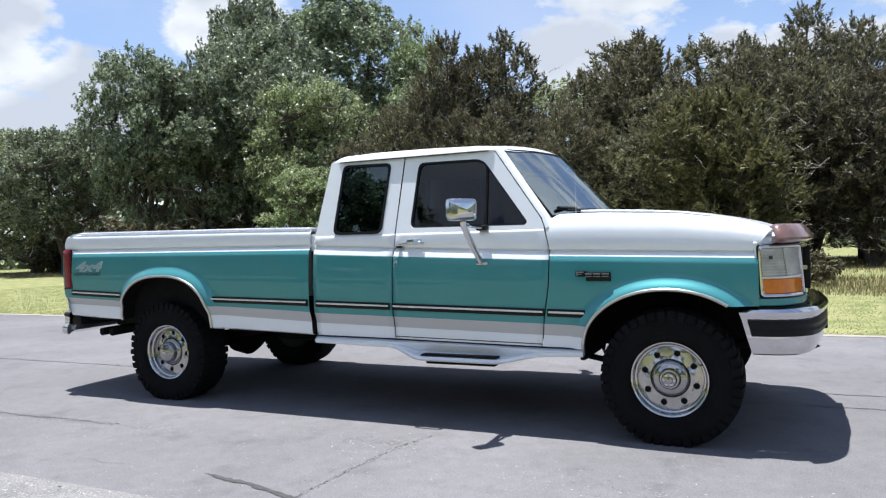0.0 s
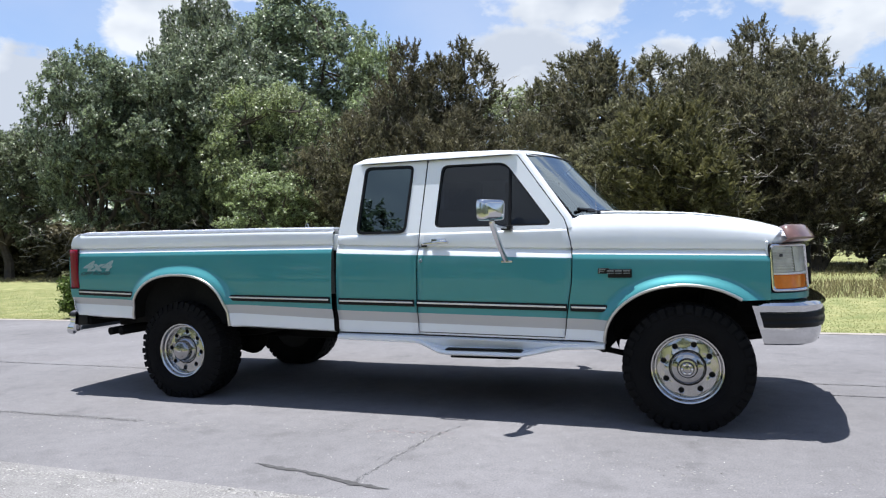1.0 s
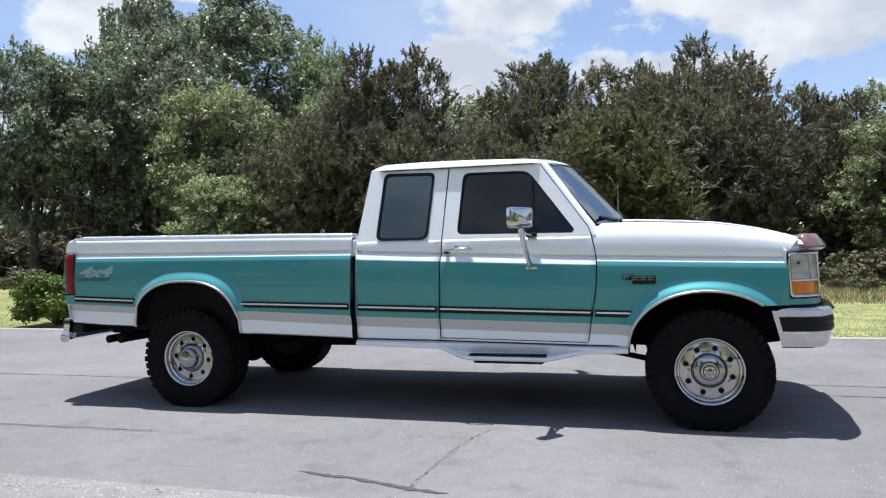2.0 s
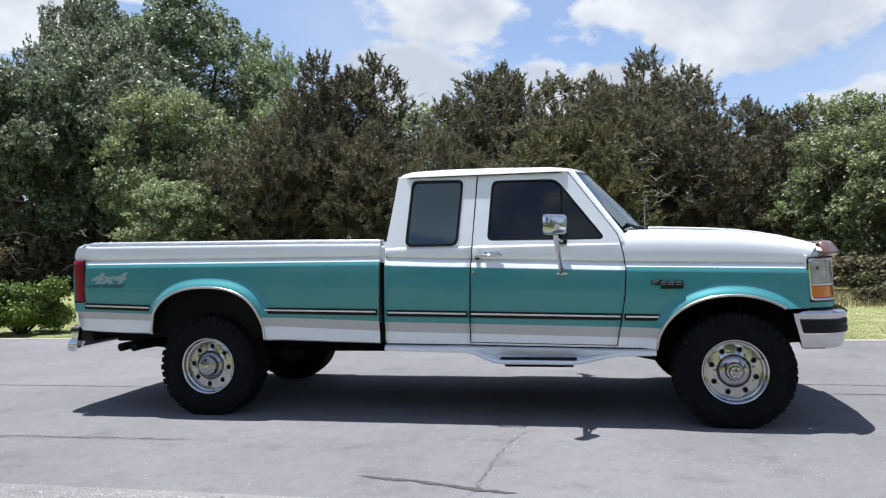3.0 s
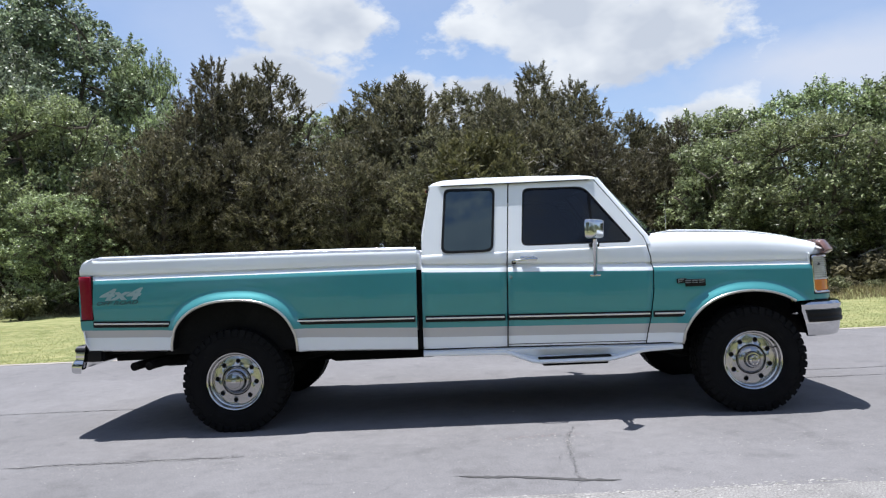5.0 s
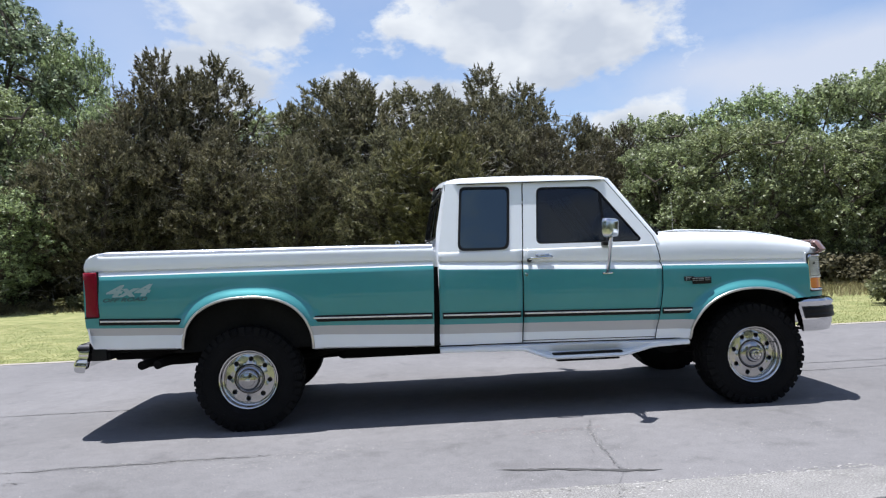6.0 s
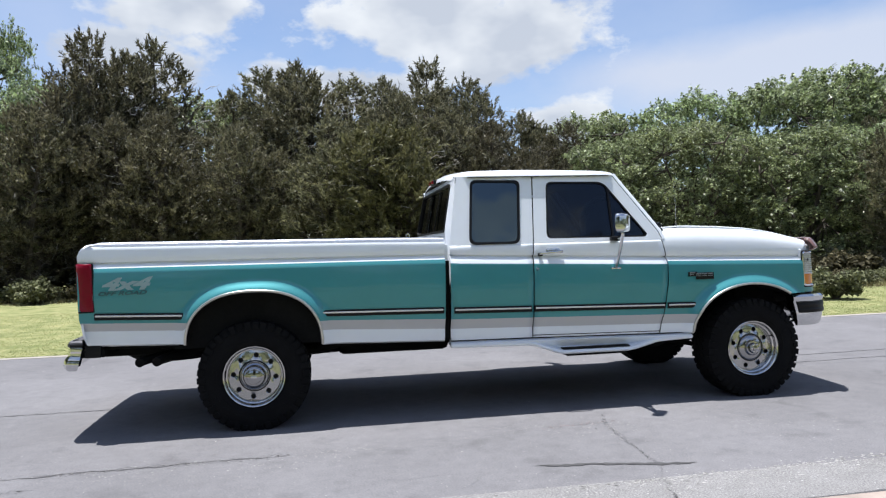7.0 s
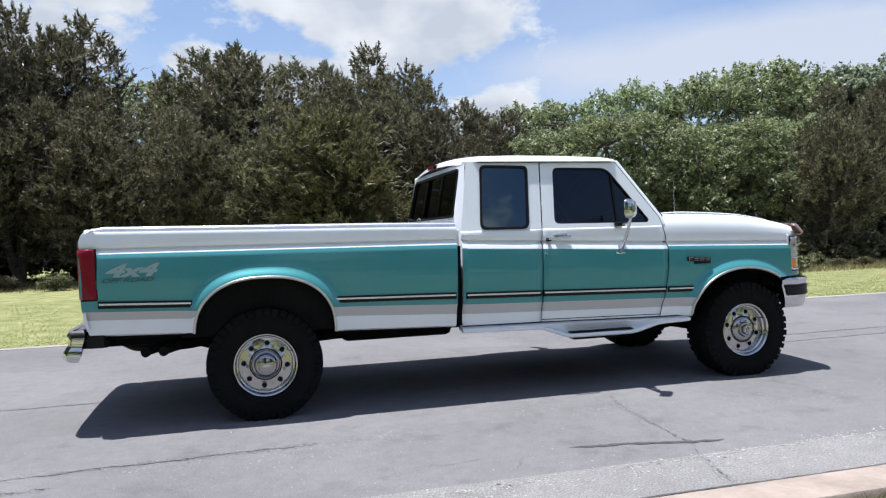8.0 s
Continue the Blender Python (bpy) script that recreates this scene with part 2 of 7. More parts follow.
M_WHITE = mat("white_paint", (0.775, 0.805, 0.85), 0.40, vary=0.03, scale=1.5, coat=0.8)
M_TEAL = mat("teal_metallic_paint", (0.058, 0.262, 0.282), 0.50, metal=0.30, vary=0.05, scale=1.2, coat=0.75, spec=0.2)
M_CHROME = mat("chrome", (0.58, 0.59, 0.61), 0.07, metal=1.0, vary=0.03, scale=6)
M_ALLOY = mat("polished_aluminium", (0.53, 0.53, 0.525), 0.07, metal=1.0, vary=0.10, scale=14)
M_BRIGHT = mat("dull_bright_trim", (0.74, 0.72, 0.71), 0.26, metal=0.4, vary=0.08, scale=20)
M_ARCH = mat("bright_arch_trim", (0.56, 0.55, 0.51), 0.28, metal=0.9, vary=0.15, scale=20)
M_PLATE = mat("tread_plate_aluminium", (0.72, 0.72, 0.72), 0.30, metal=0.9, vary=0.10, scale=25)
M_RUBBER = mat("tyre_rubber", (0.0065, 0.0065, 0.0070), 0.85, vary=0.35, scale=9, bump=0.15, bump_scale=140, spec=0.12)
M_BLACK = mat("black_trim", (0.005, 0.005, 0.006), 0.45, vary=0.2, scale=12, bump=0.08, spec=0.22)
M_UNDER = mat("grimy_undercarriage", (0.007, 0.0068, 0.0066), 0.9, vary=0.5, scale=7, bump=0.4, bump_scale=40, spec=0.1)
M_LINER = mat("bed_paint_scuffed", (0.30, 0.31, 0.32), 0.6, vary=0.25, scale=6, bump=0.1)
M_SEAT = mat("grey_cloth", (0.07, 0.075, 0.085), 0.9, vary=0.2, scale=20, bump=0.2, bump_scale=300)
M_DASH = mat("dark_vinyl", (0.03, 0.03, 0.035), 0.6, vary=0.2, scale=15, bump=0.1)
M_GLASS_DARK = glass("tinted_side_glass", (0.22, 0.24, 0.265), 1.50, sheen=(0.80, 0.88, 1.0))
M_GLASS_QUARTER = glass("privacy_glass", (0.04, 0.055, 0.075), 2.0, sheen=(0.62, 0.85, 1.0))
M_GLASS_REAR = glass("smoked_rear_glass", (0.02, 0.018, 0.016), 1.12, 0.05)
M_GLASS_CLEAR = glass("windscreen_glass", (0.42, 0.52, 0.54), 5.0, sheen=(0.86, 0.96, 0.99))
M_LENS = mat("frosted_lamp_lens", (0.46, 0.46, 0.43), 0.16, vary=0.28, scale=16, coat=1.0)
M_SMOKE = mat("smoked_brown_acrylic", (0.150, 0.080, 0.068), 0.28, vary=0.4, scale=9, coat=0.8)
M_AMBER = mat("amber_lens", (0.60, 0.145, 0.012), 0.15, vary=0.12, scale=40, coat=0.8)
M_RED = mat("red_lens", (0.19, 0.003, 0.016), 0.22, vary=0.15, scale=30, coat=0.12, spec=0.2)
M_REFLECT = mat("lamp_reflector", (0.85, 0.86, 0.85), 0.22, metal=0.6, vary=0.08, scale=30)
M_DECAL = mat("silver_decal", (0.27, 0.38, 0.39), 0.4, vary=0.15, scale=20)
M_DECAL_DARK = mat("dark_decal", (0.03, 0.10, 0.11), 0.4, vary=0.1, scale=20)

M_ROAD = asphalt("old_asphalt", (0.168, 0.163, 0.168), 0.45)
M_GRIT = asphalt("gritty_asphalt", (0.215, 0.208, 0.204), 0.95)
M_TAR = mat("tar", (0.052, 0.051, 0.053), 0.7, vary=0.3, scale=12, bump=0.3)
M_SEAM = mat("worn_seam", (0.126, 0.122, 0.126), 0.85, vary=0.3, scale=12, bump=0.3)
M_KERB = mat("pink_concrete", (0.31, 0.255, 0.220), 0.9, vary=0.25, scale=3, bump=0.4, bump_scale=90, spec=0.2)
M_EDGE = mat("pale_concrete", (0.30, 0.272, 0.240), 0.9, vary=0.2, scale=3, bump=0.4, bump_scale=80, spec=0.2)
M_SOIL = mat("lawn_soil", (0.150, 0.198, 0.066), 0.95, vary=0.32, scale=2.2, bump=0.4, bump_scale=30, tint=(0.245, 0.232, 0.115), spec=0.1)
M_VERGE = mat("verge_turf", (0.125, 0.160, 0.062), 0.95, vary=0.35, scale=0.8, bump=0.5, bump_scale=30, tint=(0.215, 0.205, 0.105), spec=0.1)
M_GRASS = leafy(mat("grass_blade", (0.185, 0.245, 0.078), 0.7, vary=0.24, scale=0.9, island=0.25, tint=(0.310, 0.305, 0.130), spec=0.2), 0.45)
M_DRY = mat("dry_stems", (0.17, 0.150, 0.075), 0.85, vary=0.35, scale=0.8, island=0.45, tint=(0.26, 0.22, 0.12), spec=0.1)
M_BARK = mat("grey_bark", (0.085, 0.072, 0.060), 0.92, vary=0.4, scale=6, bump=0.8, bump_scale=25, spec=0.1)
M_DEAD = mat("bleached_twig", (0.30, 0.28, 0.25), 0.9, vary=0.3, scale=6, spec=0.1)
# oak green holds extra blue that stands for sky sheen on the leaves
M_OAK = leafy(mat("oak_leaf", (0.146, 0.182, 0.118), 0.42, vary=0.45, scale=1.3, island=0.8, tint=(0.212, 0.250, 0.152), spec=0.5, each=0.18), 0.32)
M_OAK_PALE = leafy(mat("pale_oak_leaf", (0.182, 0.222, 0.112), 0.42, vary=0.45, scale=1.3, island=0.8, tint=(0.250, 0.288, 0.138), spec=0.5, each=0.18), 0.32)
M_CEDAR = leafy(mat("cedar_spray", (0.090, 0.096, 0.055), 0.5, vary=0.5, scale=1.4, island=0.75, tint=(0.150, 0.136, 0.082), spec=0.3, each=0.26))
M_CEDAR_GOLD = leafy(mat("golden_cedar_spray", (0.108, 0.114, 0.050), 0.5, vary=0.4, scale=1.4, island=0.5, tint=(0.158, 0.154, 0.070), spec=0.3, each=0.2))
M_SHRUB = leafy(mat("shrub_leaf", (0.075, 0.125, 0.022), 0.5, vary=0.3, scale=1.5, island=0.4, tint=(0.14, 0.20, 0.035), spec=0.4))
M_BADGE = mat("worn_silver_paint", (0.16, 0.18, 0.18), 0.4, vary=0.25, scale=30)
M_SCRUB = leafy(mat("scrub_leaf", (0.112, 0.128, 0.056), 0.6, vary=0.4, scale=2.0, island=0.6, tint=(0.135, 0.138, 0.072), spec=0.25), 0.25)
M_LINER_DUSTY = mat("dusty_inner_fender", (0.26, 0.25, 0.24), 0.85, vary=0.35, scale=9, bump=0.2, spec=0.1)
M_BAND = mat("silver_grey_accent_paint", (0.46, 0.455, 0.46), 0.34, vary=0.03, scale=1.5, coat=0.6)
M_WELL = mat("dusty_wheel_well", (0.010, 0.010, 0.010), 0.9, vary=0.4, scale=5, bump=0.2, spec=0.1)
M_DISC = mat("machined_aluminium", (0.42, 0.422, 0.425), 0.15, metal=1.0, vary=0.12, scale=18)
M_DARKCHROME = mat("dull_chrome", (0.34, 0.34, 0.35), 0.06, metal=1.0, vary=0.08, scale=12)
M_PAD = mat("grey_step_plastic", (0.085, 0.082, 0.090), 0.55, vary=0.12, scale=14, bump=0.1)
M_BRUSH = leafy(mat("dry_brush_leaf", (0.072, 0.070, 0.036), 0.7, vary=0.35, scale=1.2, island=0.5, tint=(0.115, 0.100, 0.058), spec=0.2), 0.2)


# ---- the ground ----
def strip(name, x0, x1, y0, y1, z, material, label, nx=1, ny=1, skirt=0.12):
    xs, ys = np.linspace(x0, x1, nx + 1), np.linspace(y0, y1, ny + 1)
    g = Geo().grid([[(x, y, z) for y in ys] for x in xs])
    if skirt:
        for a, b in (((x0, y0), (x1, y0)), ((x1, y1), (x0, y1))):
            g.add([(*a, z), (*b, z), (*b, z - skirt), (*a, z - skirt)], [(0, 3, 2, 1)])
    return tagged(put(name, g.mesh(name, material, smooth=False)), label, name.split("_")[-1], kind="structure")


R0, R1 = -160.0, 160.0
g = Geo().grid([[(x, y, -0.03) for y in (-900, -60, -3.5, 4.1, 40, 200, 900)] for x in (-900, -160, -30, 0, 30, 160, 900)])
tagged(put("ground", g.mesh("ground", M_SOIL, smooth=False)), "grassy ground reaching out under the trees", "ground", kind="structure")
road = strip("road", R0, R1, -2.72, 3.90, 0.0, M_ROAD, "worn grey asphalt road with fine cracks")
strip("verge", R0, R1, -40.0, -3.512, -0.022, M_VERGE, "sunlit grass verge beside the kerb", skirt=0)
strip("gutter", R0, R1, -3.205, -2.72, 0.0, M_GRIT, "gritty pale asphalt along the kerb")
strip("road_edge", R0, R1, 3.902, 4.06, 0.004, M_EDGE, "pale concrete ribbon at the far road edge")
rows = [[(x, y, z) for y, z in ((-3.225, -0.08), (-3.225, 0.004), (-3.232, 0.012), (-3.25, 0.016), (-3.48, 0.022), (-3.50, 0.018), (-3.51, 0.0), (-3.51, -0.08))] for x in (R0, -20, -10, 0, 10, 20, R1)]
tagged(put("kerb", Geo().grid(rows).mesh("kerb", M_KERB)), "pinkish flat concrete kerb", "kerb", kind="structure")


def ragged(name, pts, w, material, seed, jit=0.02, step=0.05, lift=0.0035, parent=road, label=""):
    """A thin ragged ribbon along a polyline on the road."""
    rng = random.Random(seed)
    path = []
    for a, b in zip(pts, pts[1:]):
        n = max(2, int(math.dist(a, b) / step))
        path += [(a[0] + (b[0] - a[0]) * i / n, a[1] + (b[1] - a[1]) * i / n) for i in range(n)]
    path.append(pts[-1])
    rows = []
    off = 0.0
    for i, (x, y) in enumerate(path):
        xa, ya = path[max(0, i - 1)]
        xb, yb = path[min(len(path) - 1, i + 1)]
        l = math.hypot(xb - xa, yb - ya) or 1
        nx, ny = -(yb - ya) / l, (xb - xa) / l
        off = off * 0.7 + rng.uniform(-jit, jit)
        taper = min(1.0, (i + 0.3) / 4, (len(path) - i - 0.7) / 4)
        ww = w * rng.uniform(0.45, 1.25) * max(0.1, taper)
        rows.append([(x + nx * (off - ww), y + ny * (off - ww), lift), (x + nx * (off + ww), y + ny * (off + ww), lift)])
    return put(name, Geo().grid(rows).mesh(name, material, smooth=False), parent, label)


def crumbs(name, pts, n, wide, size, material, seed, long=1.0, gaps=0.0, label=""):
    """Broken specks strewn along a line on the road, thick in some stretches and missing in others."""
    rng = np.random.default_rng(seed)
    pts = np.array(pts)
    seg = np.hypot(*np.diff(pts, axis=0).T)
    cum = np.concatenate([[0], np.cumsum(seg)])
    u = rng.random(n) * cum[-1]
    keep = (np.sin(u * 3.1 + seed) + 0.7 * np.sin(u * 7.7 + 2 * seed)) > gaps * 1.6 - 1.6
    u = u[keep]
    n = len(u)
    i = np.clip(np.searchsorted(cum, u) - 1, 0, len(seg) - 1)
    t = ((u - cum[i]) / seg[i])[:, None]
    d = (pts[i + 1] - pts[i]) / seg[i][:, None]
    p = pts[i] * (1 - t) + pts[i + 1] * t + np.stack([-d[:, 1], d[:, 0]], 1) * (rng.normal(size=n) * wide)[:, None]
    s = size * rng.uniform(0.4, 1.6, n)
    V = []
    for k in range(5):
        a = 2 * np.pi * k / 5 + rng.uniform(-0.4, 0.4, n)
        c, q = np.cos(a) * s * long * rng.uniform(0.6, 1.3, n), np.sin(a) * s * rng.uniform(0.6, 1.3, n)
        V.append(np.stack([p[:, 0] + d[:, 0] * c - d[:, 1] * q, p[:, 1] + d[:, 1] * c + d[:, 0] * q, np.full(n, 0.0008 + 0.0002 * (seed % 7))], 1))
    V = np.stack(V, 1).reshape(-1, 3)
    ob = put(name, mesh_of(name, V.tolist(), np.arange(5 * n).reshape(-1, 5).tolist(), [material], smooth=False), road, label)
    ob["kind"] = "stuff"
    return ob


M_PATCH = mat("worn_tar", (0.070, 0.068, 0.069), 0.85, vary=0.3, scale=25, bump=0.2, spec=0.2)
M_CRUMB = mat("pale_chippings", (0.30, 0.29, 0.275), 0.9, vary=0.25, scale=20, island=0.3, spec=0.1)
M_RUST = mat("faded_pink_marking", (0.235, 0.185, 0.185), 0.9, vary=0.25, scale=20, spec=0.1)
FAR_SEAM = [(-40, 0.09), (-8, 0.09), (-3.6, 0.10), (-1.0, 0.13), (2.0, 0.18), (4.9, 0.27), (7.0, 0.35), (40, 0.5)]
ragged("seam", FAR_SEAM, 0.011, M_SEAM, 1, 0.006)
crumbs("seam_crumbs", [(-9, 0.09), (-1.0, 0.13), (4.9, 0.27), (9.0, 0.36)], 1500, 0.014, 0.006, M_SEAM, 21, 2.2, 0.45)
ragged("seam", [(3.0, 0.72), (5.0, 0.70), (7.3, 0.72), (40, 0.9)], 0.016, M_SEAM, 2, 0.008)
NEAR_SEAM = [(-9, -1.72), (-3, -1.76), (-1.43, -1.77), (-0.33, -1.73), (0.2, -1.72)]
ragged("seam", NEAR_SEAM, 0.006, M_SEAM, 3, 0.014)
crumbs("seam_crumbs", [(-6, -1.74), (-1.43, -1.77), (-0.33, -1.73), (0.4, -1.71)], 2300, 0.020, 0.0046, M_SEAM, 22, 1.6, 0.25)
crumbs("seam_crumbs", [(-6, -1.74), (-1.43, -1.77), (-0.33, -1.73), (0.9, -1.68)], 700, 0.030, 0.0034, M_CRUMB, 23, 1.4, 0.5)
crumbs("seam_crumbs", [(-6, -2.08), (-2.0, -2.06), (-1.1, -2.02)], 1100, 0.020, 0.0050, M_SEAM, 24, 1.8, 0.3)
CRACK = [(2.52, -1.27), (2.42, -1.60), (2.39, -1.95), (2.37, -2.25), (2.36, -2.5), (2.28, -2.72), (2.20, -2.98), (2.15, -3.19)]
ragged("crack", CRACK, 0.0009, M_TAR, 4, 0.018, 0.030)
crumbs("crack_crumbs", CRACK, 260, 0.008, 0.0030, M_TAR, 25, 1.6, 0.5)
crumbs("crack_crumbs", CRACK, 160, 0.022, 0.0030, M_CRUMB, 26, 1.2, 0.5)
ragged("crack", [(2.37, -1.95), (2.30, -2.05), (2.28, -2.2)], 0.0012, M_TAR, 41, 0.015, 0.03)
ragged("crack", [(1.45, -1.95), (1.30, -2.2), (1.34, -2.45), (1.20, -2.65)], 0.0010, M_SEAM, 5, 0.02, 0.04)
ragged("crack", [(0.62, -1.95), (0.75, -2.02), (0.92, -2.04)], 0.0016, M_SEAM, 42, 0.02, 0.03)
ragged("crack", [(0.78, -2.36), (1.02, -2.38), (1.2, -2.36)], 0.0018, M_SEAM, 43, 0.02, 0.03)
ragged("tar_patch", [(1.66, -2.345), (1.95, -2.39), (2.2, -2.45), (2.40, -2.515), (2.58, -2.53)], 0.022, M_PATCH, 7, 0.006, 0.03, label="dark tar smear")
# the broken pale lip where the gutter meets the road, and strewn chippings
crumbs("gutter_lip", [(-9, -2.83), (0.6, -2.82), (2.5, -2.74), (3.7, -2.68), (9, -2.62)], 2600, 0.020, 0.0050, M_CRUMB, 28, 2.0, 0.35)
crumbs("gutter_lip", [(-9, -2.92), (0.6, -2.90), (2.5, -2.84), (3.7, -2.78), (9, -2.72)], 2600, 0.060, 0.0048, M_CRUMB, 29, 1.4, 0.2)
crumbs("chippings", [(-3, -1.95), (0.5, -1.85), (1.5, -1.45), (4.0, -1.9), (7.0, -2.2)], 1300, 0.13, 0.0034, M_CRUMB, 30, 1.6, 0.6)
crumbs("chippings", [(-2, -1.75), (0.8, -1.62), (1.6, -1.42), (2.6, -1.55), (4.0, -1.8)], 900, 0.10, 0.0030, M_SEAM, 33, 1.6, 0.7)
crumbs("chippings", [(-2, -2.45), (2.5, -2.2), (7.0, -2.45)], 200, 0.25, 0.0040, M_SEAM, 31, 1.5, 0.5)
crumbs("pink_marking", [(1.95, -1.52), (2.2, -1.50), (2.55, -1.47)], 50, 0.022, 0.0045, M_RUST, 32, 1.8)
ragged("gutter_joint", [(-40, -3.200), (-5, -3.20), (1.7, -3.20), (3.2, -3.198), (40, -3.20)], 0.011, M_TAR, 8, 0.006)
# loose grit on the road and in the gutter
rng = np.random.default_rng(5)
N = 1500
gx = rng.uniform(-4.0, 7.5, N)
gy = np.where(rng.random(N) < 0.6, rng.normal(-2.85, 0.22, N), rng.uniform(-3.1, 3.5, N))
gs = rng.uniform(0.0015, 0.0042, N) * np.where(rng.random(N) < 0.03, 1.8, 1.0)
ang = rng.uniform(0, 6.28, N)
V = []
for k in range(4):
    a = ang + k * 1.57 + rng.uniform(-0.3, 0.3, N)
    V.append(np.stack([gx + gs * np.cos(a), gy + gs * np.sin(a), np.full(N, 0.001)], 1))
V.append(np.stack([gx, gy, gs * 0.8], 1))
V = np.stack(V, 1).reshape(-1, 3)
F = [(b + i, b + (i + 1) % 4, b + 4) for b in range(0, 5 * N, 5) for i in range(4)]
M_PEBBLE = mat("pebble", (0.40, 0.38, 0.36), 0.9, vary=0.3, scale=20, island=0.4)
tagged(put("loose_grit", mesh_of("loose_grit", V.tolist(), F, [M_PEBBLE], smooth=False)), "pale grit scattered on the asphalt", "grit", kind="stuff")


def blades(name, n, box, h, w, material, seed, label, category, lean=0.5, power=1.0):
    """Grass blades as thin bent triangles in one mesh."""
    rng = np.random.default_rng(seed)
    x0, x1, y0, y1 = box
    x, y = rng.uniform(x0, x1, n), y0 + (y1 - y0) * rng.random(n) ** power
    a, hh = rng.uniform(0, 2 * np.pi, n), h * rng.uniform(0.5, 1.3, n)
    dx, dy = np.cos(a), np.sin(a)
    la, ll = rng.uniform(0, 2 * np.pi, n), lean * hh * rng.random(n)
    z = np.full(n, -0.03)
    p0, p1 = np.stack([x - dx * w, y - dy * w, z], 1), np.stack([x + dx * w, y + dy * w, z], 1)
    p2 = np.stack([x + ll * np.cos(la), y + ll * np.sin(la), z + hh], 1)
    V = np.stack([p0, p1, p2], 1).reshape(-1, 3)
    return tagged(put(name, mesh_of(name, V.tolist(), np.arange(3 * n).reshape(-1, 3).tolist(), [material], smooth=False)), label, category, kind="stuff")


blades("lawn_grass", 190000, (-19, 21, 4.06, 13), 0.011, 0.0070, M_GRASS, 11, "short sunlit lawn grass beyond the road", "grass", 1.8, 1.7)
blades("tall_grass", 46000, (-36, 36, 17.0, 28), 0.15, 0.008, M_DRY, 12, "dry tall grass along the trees", "grass", 0.8)
blades("rough_grass", 26000, (2, 26, 9.6, 15), 0.16, 0.007, M_DRY, 14, "dry rough grass beyond the lawn", "grass", 0.8)
blades("verge_grass", 22000, (-4, 7, -5.0, -3.50), 0.045, 0.004, M_VERGE, 13, "short grass beside the kerb", "grass", 0.7)


# ---- the truck: x along it (rear axle at 0, nose to +x), its near flank at y = -0.99 ----
truck = tagged(new("pickup_truck"), "white and teal extended-cab pickup truck parked on the asphalt road", "truck")
WHEELBASE, HUB_Z, TYRE_R = 3.937, 0.385, 0.390

z_teal_top = lerp_table([(-1.2, 1.186), (1.43, 1.169), (1.49, 1.159), (3.14, 1.099), (4.42, 1.066)])
z_teal_low = lerp_table([(-1.2, 0.838), (-0.475, 0.811), (0.84, 0.770), (1.42, 0.748), (1.48, 0.742), (3.13, 0.704), (4.42, 0.668)])
z_band_low = lerp_table([(-1.2, 0.768), (-0.475, 0.743), (0.84, 0.685), (1.42, 0.661), (1.48, 0.656), (3.13, 0.617), (4.42, 0.59)])
z_low = lerp_table([(-1.2, 0.668), (-0.48, 0.644), (0.514, 0.599), (1.41, 0.573), (1.46, 0.566), (2.1, 0.559), (3.16, 0.540), (4.42, 0.53)])
z_mould = lerp_table([(-1.2, 0.874), (-0.47, 0.847), (0.5, 0.823), (1.40, 0.805), (1.48, 0.799), (2.1, 0.786), (3.19, 0.762), (3.5, 0.756)])
z_rail = lerp_table([(-1.2, 1.386), (0.84, 1.364), (1.43, 1.352)])
ARCHES = {"rear": (0.014, 0.60, 0.482, 0.408, 2.4), "front": (3.93, 0.53, 0.500, 0.380, 2.05)}


def arch_z(arch, x):
    xc, zb, a, h, p = arch
    u = abs(x - xc) / a
    return zb + h * (1 - u ** p) ** (1 / p) if u < 1 else -1.0


def flare(arch, x, z, lift=0.045, reach=0.090):
    xc, zb, a, h, p = arch
    f = ((abs(x - xc) / a) ** p + (max(z - zb, 0.0) / h) ** p) ** (1 / p)
    d = (f - 1) * 0.5 * (a + h) / reach
    return lift * (1 - smoothstep(0.0, 1.0, d))


def cab_y(z):
    """Half width of the cab's upper side, which leans in above the belt."""
    return 0.962 - max(0.0, z - 1.27) * 0.215


def levels(x, top):
    """(half width, height, paint slot) up the flank at x, from the sill to `top`."""
    tt, tl, bl, lo = z_teal_top(x), z_teal_low(x), z_band_low(x), z_low(x)
    out = [(0.915, lo - 0.012, 0), (0.945, lo, 0), (0.952, lo + 0.35 * (bl - lo), 0), (0.956, bl - 0.006, 0), (0.955, bl, 0), (0.972, bl + 0.6 * (tl - bl), 2), (0.9825, tl - 0.012, 2), (0.983, tl - 0.008, 1)]
    for i in range(1, 29):
        f = i / 28
        out.append((0.983 + 0.012 * math.sin(math.pi * (0.08 + 0.80 * f)), tl + (tt - 0.006 - tl) * f, 1))
    out += [(0.984, tt, 0), (0.979, tt + 0.018, 0), (0.966, tt + 0.036, 0), (0.952, tt + 0.046, 0), (0.944, tt + 0.050, 0), (0.944, tt + 0.055, 0), (0.960, tt + 0.059, 0), (0.966, tt + 0.068, 0), (0.966, tt + 0.10, 0)]
    return out + top(x)


